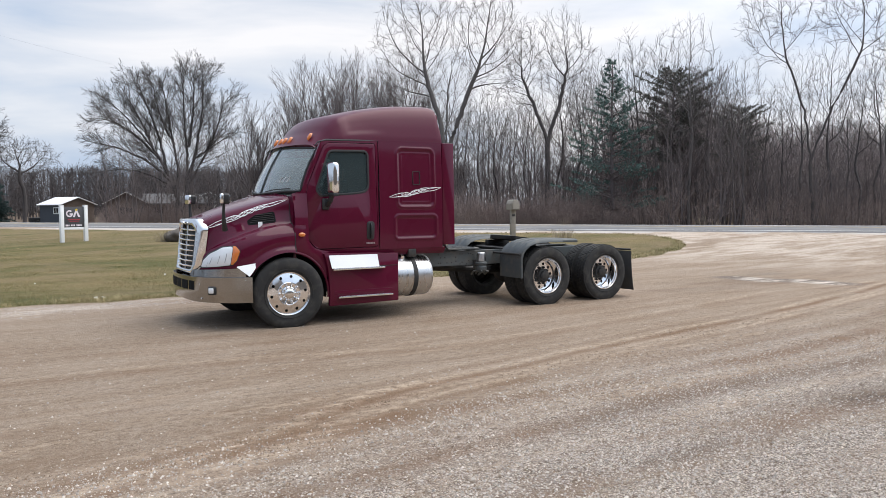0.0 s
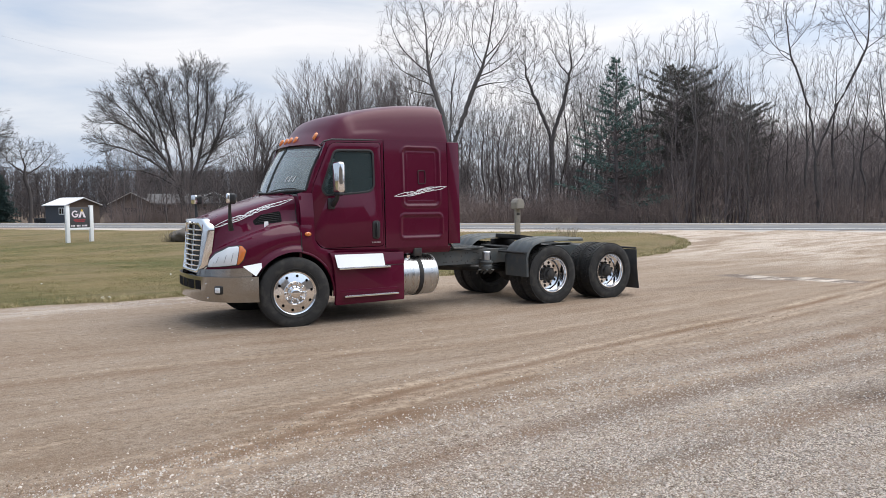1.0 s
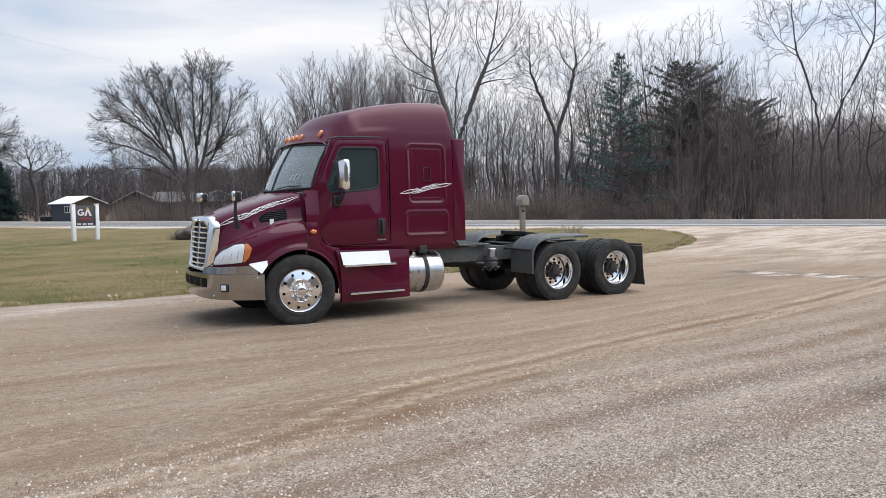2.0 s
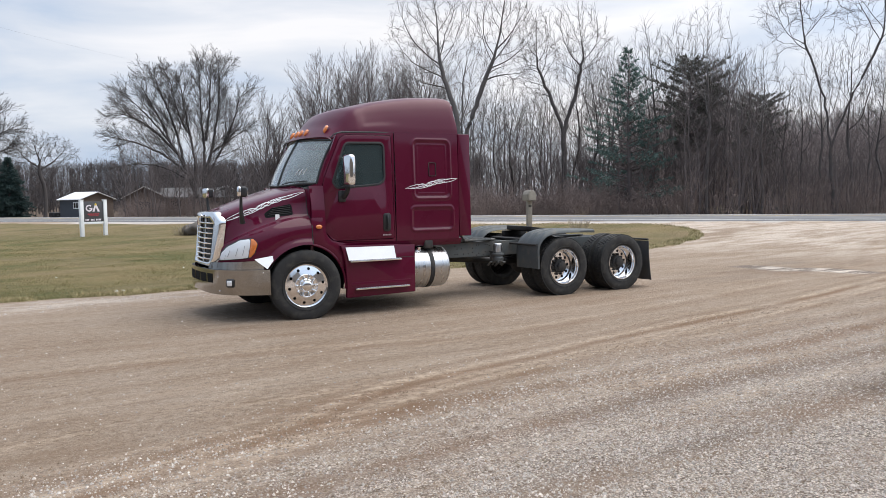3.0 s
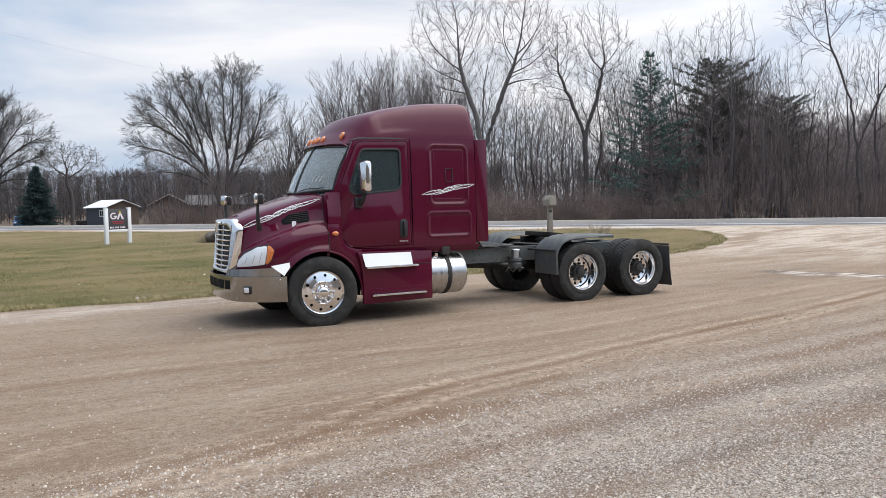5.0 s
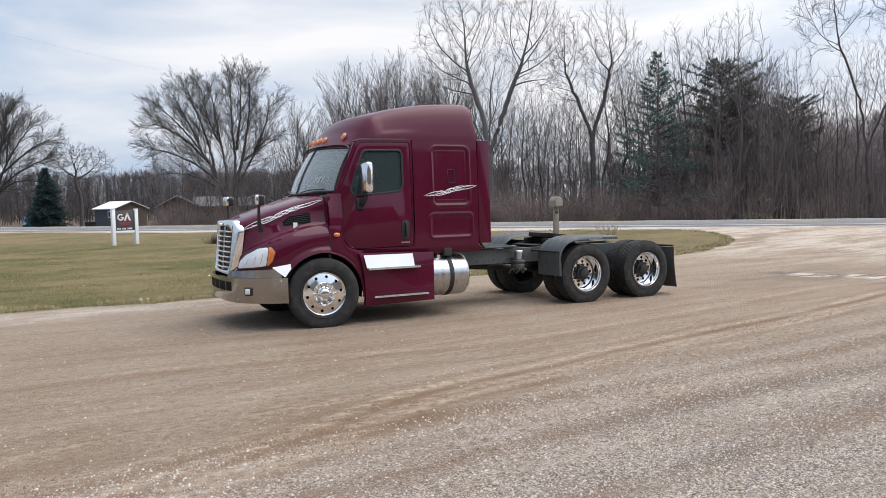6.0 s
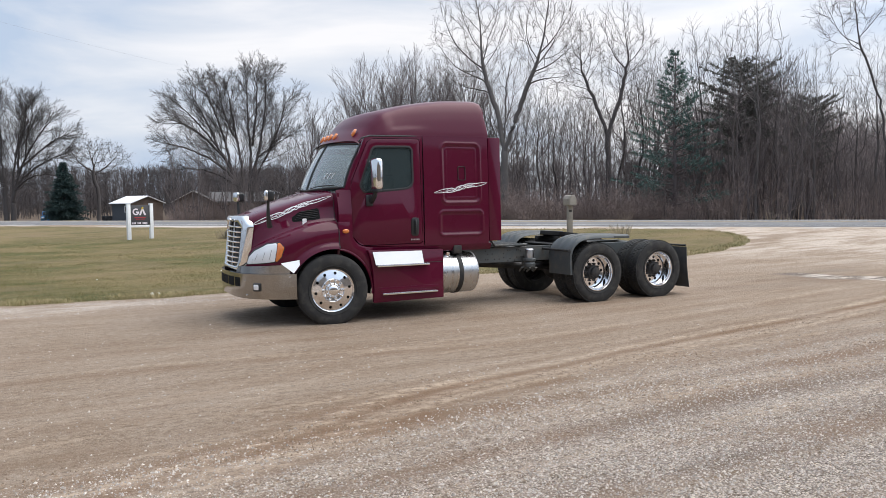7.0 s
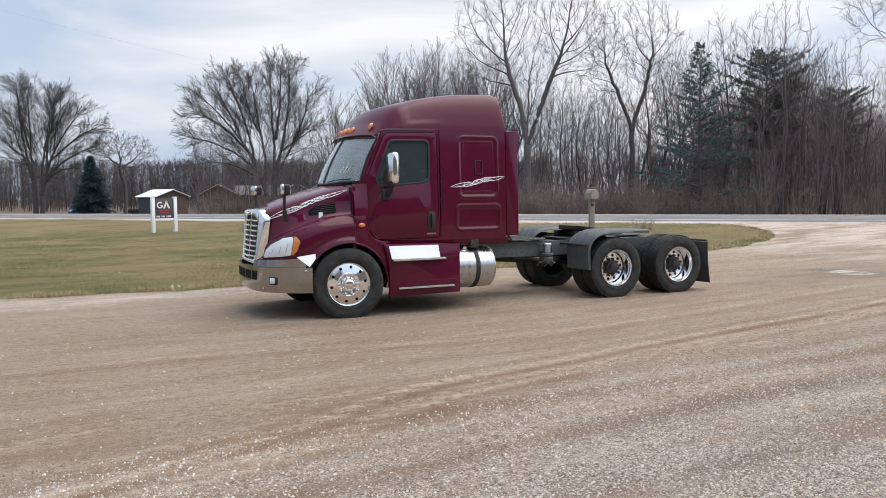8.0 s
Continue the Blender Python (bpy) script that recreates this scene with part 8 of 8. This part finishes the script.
def scatter_stones():
    """Loose crushed stone on the yard, thickest in the foreground and along the ruts."""
    rng = np.random.default_rng(12)
    tv = np.array([(1, 0, -0.3), (0.2, 1, -0.5), (-1, 0.15, -0.35), (-0.1, -1, -0.4), (0.1, 0.1, 1)])
    tf = np.array([(0, 1, 4), (1, 2, 4), (2, 3, 4), (3, 0, 4)])
    def strew(name, want, choose, size, mat, label):
        V, F, made, guard = [], [], 0, 0
        while made < want and guard < want * 30:
            guard += 1
            spotted = choose()
            if spotted is None:
                continue
            x, y = spotted
            r = size(rng)
            sc = r * (0.6 + 0.8 * rng.random(3))
            sc[2] *= 0.75
            a = rng.random() * 6.283
            v = tv * (1 + 0.25 * rng.normal(size=(len(tv), 1))) * sc
            v = np.stack([v[:, 0] * math.cos(a) - v[:, 1] * math.sin(a) + x, v[:, 0] * math.sin(a) + v[:, 1] * math.cos(a) + y, v[:, 2] + level(x, y) + 0.15 * sc[2]], axis=1)
            V.append(v)
            F.append(tf + made * len(tv))
            made += 1
        ob = new(name, from_arrays(name, np.concatenate(V), np.concatenate(F), mat))
        ob.data.polygons.foreach_set("use_smooth", [False] * len(ob.data.polygons))
        tagged(ob, label, "gravel", kind="stuff")
    grey = material("crushed_stone", (0.50, 0.445, 0.395), 0.95, vary=0.65, scale=30, fine=120, island=1.5)
    chalk = material("pale_stone", (0.44, 0.375, 0.31), 0.95, vary=0.4, scale=30, fine=120, island=1.0)
    def near():
        # dense close to the path, thinning with distance
        d = 2.2 + 10.7 * rng.random() ** 1.5
        turn = -20 + 98 * rng.random()
        a = radians(turn)
        x, y = STAKE.x + d * math.sin(a), STAKE.y + d * math.cos(a)
        s = y - 0.27 * x
        k = 0.06 + 0.35 * smoothstep(-0.2, 0.5, curve_at(RUT_A, x) - 0.6 - y) + 0.59 * smoothstep(-0.4, 0.4, curve_at(RUT_C, x) - y)
        k *= 0.35 + 1.3 * max(0.0, 0.5 + noise.noise((x * 0.3, s * 1.4, 2.0)))
        k *= smoothstep(2.2, 3.8, d) * smoothstep(12.9, 9.5, d) * smoothstep(-20, -6, turn) * smoothstep(78, 64, turn)
        return (x, y) if rng.random() < k else None
    strew("loose_gravel", 66000, near, lambda r: 0.0043 + 0.0092 * r.random() ** 3.4, grey, "loose grey crushed stone on the dirt yard")
    def ridge():
        # thrown-up stone between the wheel tracks, and the broken patch in the drive
        if rng.random() < 0.45:
            p, q = rng.normal() * 1.1, rng.normal() * 0.35
            x, y = 11.40 + 0.38 * p + 0.92 * q, -0.92 - 0.92 * p + 0.38 * q
            return (x, y) if broken_patch(x, y) > 0.25 * rng.random() + 0.1 else None
        x = -6 + 20 * rng.random()
        line, dy = ((RUT_A, 0.0), (RUT_A, -0.46), (RUT_B, 0.0), (RUT_C, 0.26), (RUT_C, 0.5))[rng.integers(0, 5)]
        y = curve_at(line, x) + dy + rng.normal() * 0.09
        return (x, y) if noise.noise((x * 0.6, dy, 0)) > -0.2 else None
    def margin():
        x = -7.5 + 9.5 * rng.random()
        y = 2.0 + 1.5 * rng.random() + 0.03 * x
        k = smoothstep(-0.25, 0.3, noise.noise((x * 0.9, y * 2.5, 4.0))) * (1 - lawn(x, y))
        return (x, y) if rng.random() < k else None
    strew("margin_gravel", 3600, margin, lambda r: 0.005 + 0.011 * r.random() ** 3, material("chalky_stone", (0.50, 0.44, 0.40), 0.95, vary=0.35, scale=30, fine=120, island=0.8), "pale chalky stones along the lawn margin")
    strew("pale_gravel", 4200, ridge, lambda r: 0.0035 + 0.0065 * r.random() ** 3, chalk, "pale stones along the wheel ruts")


def strew_clods(count):
    """Crumbs of brown earth thrown up along the ruts, as one heap of loose stuff."""
    rng = np.random.default_rng(21)
    earth = material("brown_earth_crumbs", (0.270, 0.192, 0.132), 0.95, vary=0.5, scale=20, fine=90, island=1.0)
    tv = np.array([(1, 0, -0.3), (0.2, 1, -0.5), (-1, 0.15, -0.35), (-0.1, -1, -0.4), (0.1, 0.1, 1)])
    tf = np.array([(0, 1, 4), (1, 2, 4), (2, 3, 4), (3, 0, 4)])
    V, F = [], []
    lines = ((RUT_A, -0.05, 0.22), (RUT_A, -0.55, 0.30), (RUT_C, 0.1, 0.30), (RUT_C, -0.2, 0.35), (RUT_D, 0.0, 0.35), (RUT_D, -0.8, 0.5))
    while len(V) < count:
        line, dy, wide = lines[rng.integers(0, len(lines))]
        x = -5.5 + 13.0 * rng.random() ** 1.3
        y = curve_at(line, x) + dy + rng.normal() * wide
        if noise.noise((x * 0.8, y * 2.2, 5.0)) < -0.05 + 0.25 * rng.random() or math.hypot(x - STAKE.x, y - STAKE.y) < 2.6:
            continue
        sc = (0.004 + 0.010 * rng.random() ** 3) * (0.6 + 0.8 * rng.random(3))
        sc[2] *= 0.7
        a = rng.random() * 6.283
        v = tv * (1 + 0.3 * rng.normal(size=(len(tv), 1))) * sc
        F.append(tf + len(V) * len(tv))
        V.append(np.stack([v[:, 0] * math.cos(a) - v[:, 1] * math.sin(a) + x, v[:, 0] * math.sin(a) + v[:, 1] * math.cos(a) + y, v[:, 2] + level(x, y) + 0.1 * sc[2]], axis=1))
    ob = new("earth_crumbs", from_arrays("earth_crumbs", np.concatenate(V), np.concatenate(F), earth))
    ob.data.polygons.foreach_set("use_smooth", [False] * len(ob.data.polygons))
    tagged(ob, "loose brown earth crumbs along the wheel ruts", "earth", kind="stuff")


def grow_turf():
    """Short blades and tufts on the lawn."""
    rng = np.random.default_rng(33)
    blade = material("grass_blades", (0.146, 0.136, 0.044), 0.85, vary=0.5, scale=0.45, fine=3, island=0.4, stain=(0.315, 0.245, 0.125), stain_at=0.51)
    V, F, n, tries = [], [], 0, 0
    while n < 120000 and tries < 700000:
        tries += 1
        d = 14.0 + 28 * rng.random() ** 1.35
        a = radians(-9 + 70 * rng.random())
        x, y = STAKE.x + d * math.sin(a), STAKE.y + d * math.cos(a)
        if -1.4 < x < 7.0 and y < 2.0:
            continue
        g = lawn(x, y)
        if g < 0.35 or across(x, y) > 23.2 or rng.random() > (0.25 + 0.9 * (0.5 + noise.noise((x * 0.8, y * 0.8, 6)))) * (1 - 0.45 * worn(x, y)):
            continue
        h = (0.014 + 0.032 * rng.random() ** 2) * (1 - 0.4 * worn(x, y)) * (1.0 + 1.6 * (g < 0.99)) * (0.7 + 0.6 * max(0, 0.4 + noise.noise((x * 1.5, y * 1.5, 1))))
        w = 0.005 + 0.003 * (d - 14) / 10
        z = level(x, y) - 0.004
        b, l = rng.random() * 6.283, rng.normal(size=2) * h * 0.55
        dx, dy = math.cos(b) * w, math.sin(b) * w
        V += [(x - dx, y - dy, z), (x + dx, y + dy, z), (x + l[0], y + l[1], z + h)]
        F.append((3 * n, 3 * n + 1, 3 * n + 2))
        n += 1
    # straw-coloured fringe along the edge of the lawn
    straw = material("straw_blades", (0.40, 0.33, 0.18), 0.85, vary=0.5, scale=2, fine=9, island=0.6, stain=(0.22, 0.20, 0.08), stain_at=0.55)
    Ve, Fe, m = [], [], 0
    for _ in range(400000):
        if m >= 14000:
            break
        d = 13.5 + 20 * rng.random() ** 1.4
        a = radians(-9 + 64 * rng.random())
        x, y = STAKE.x + d * math.sin(a), STAKE.y + d * math.cos(a)
        if -1.4 < x < 7.0 and y < 2.0:
            continue
        g = lawn(x, y)
        inner = lawn(x, y - 0.55) if g > 0.3 else 1.0
        if g < 0.3 or inner > 0.8 or rng.random() > 0.3 + 0.9 * (0.5 + noise.noise((x * 1.2, y * 1.2, 3))):
            continue
        h = (0.03 + 0.07 * rng.random() ** 1.5) * (0.6 + max(0, 0.5 + noise.noise((x * 0.9, y * 0.9, 8))))
        w = 0.005 + 0.003 * (d - 13) / 10
        z = level(x, y) - 0.004
        b, l = rng.random() * 6.283, rng.normal(size=2) * h * 0.6
        dx, dy = math.cos(b) * w, math.sin(b) * w
        Ve += [(x - dx, y - dy, z), (x + dx, y + dy, z), (x + l[0], y + l[1], z + h)]
        Fe.append((3 * m, 3 * m + 1, 3 * m + 2))
        m += 1
    ob = new("edge_grass", from_arrays("edge_grass", np.array(Ve), np.array(Fe), straw))
    tagged(ob, "pale straw-coloured grass fringe along the lawn edge", "grass", kind="stuff")
    ob = new("lawn_grass", from_arrays("lawn_grass", np.array(V), np.array(F), blade))
    tagged(ob, "short worn green and straw-coloured lawn grass", "grass", kind="stuff")


def build_back_wall():
    """Plain unseen wall, added to close the yard behind the path and darken reflections."""
    tan = material("tan_metal_siding", (0.20, 0.175, 0.15), 0.7, vary=0.12, scale=0.6, fine=8, stretch=(4, 4, 0.4))
    ob = part("shop_wall", box(-46, 46, -33.3, -33.0, -0.2, 8.5), tan)
    tagged(ob, "plain tan metal wall of a long shop building", "wall", kind="structure")


def drop_litter():
    paper = material("white_scrap", (0.80, 0.80, 0.78), 0.7, vary=0.1)
    rng = random.Random(8)
    for x, y, s in ((-1.84, 3.95, 0.030), (-1.72, 4.02, 0.022), (-2.6, 7.6, 0.018), (0.3, 8.4, 0.016)):
        b = bmesh.new()
        bmesh.ops.create_grid(b, x_segments=4, y_segments=4, size=s)
        for v in b.verts:
            v.co.z = 0.5 * s * (1 + rng.uniform(-0.9, 0.9)) + 0.02
        ob = part("paper_scrap", thick(b, 0.002), paper, None, "", 0)
        ob.matrix_world = Matrix.Translation(seated(x, y)) @ pose(0, 0, 0, rng.uniform(10, 35), 0, rng.uniform(0, 90))
        tagged(ob, "crumpled white paper scrap at the lawn edge", "litter", "litter on the lawn")


drop_litter()
build_back_wall()
build_sign()
build_mailbox()
build_boulder()
build_buildings()
build_pickup()
build_wires()
scatter_stones()
strew_clods(13000)
grow_turf()
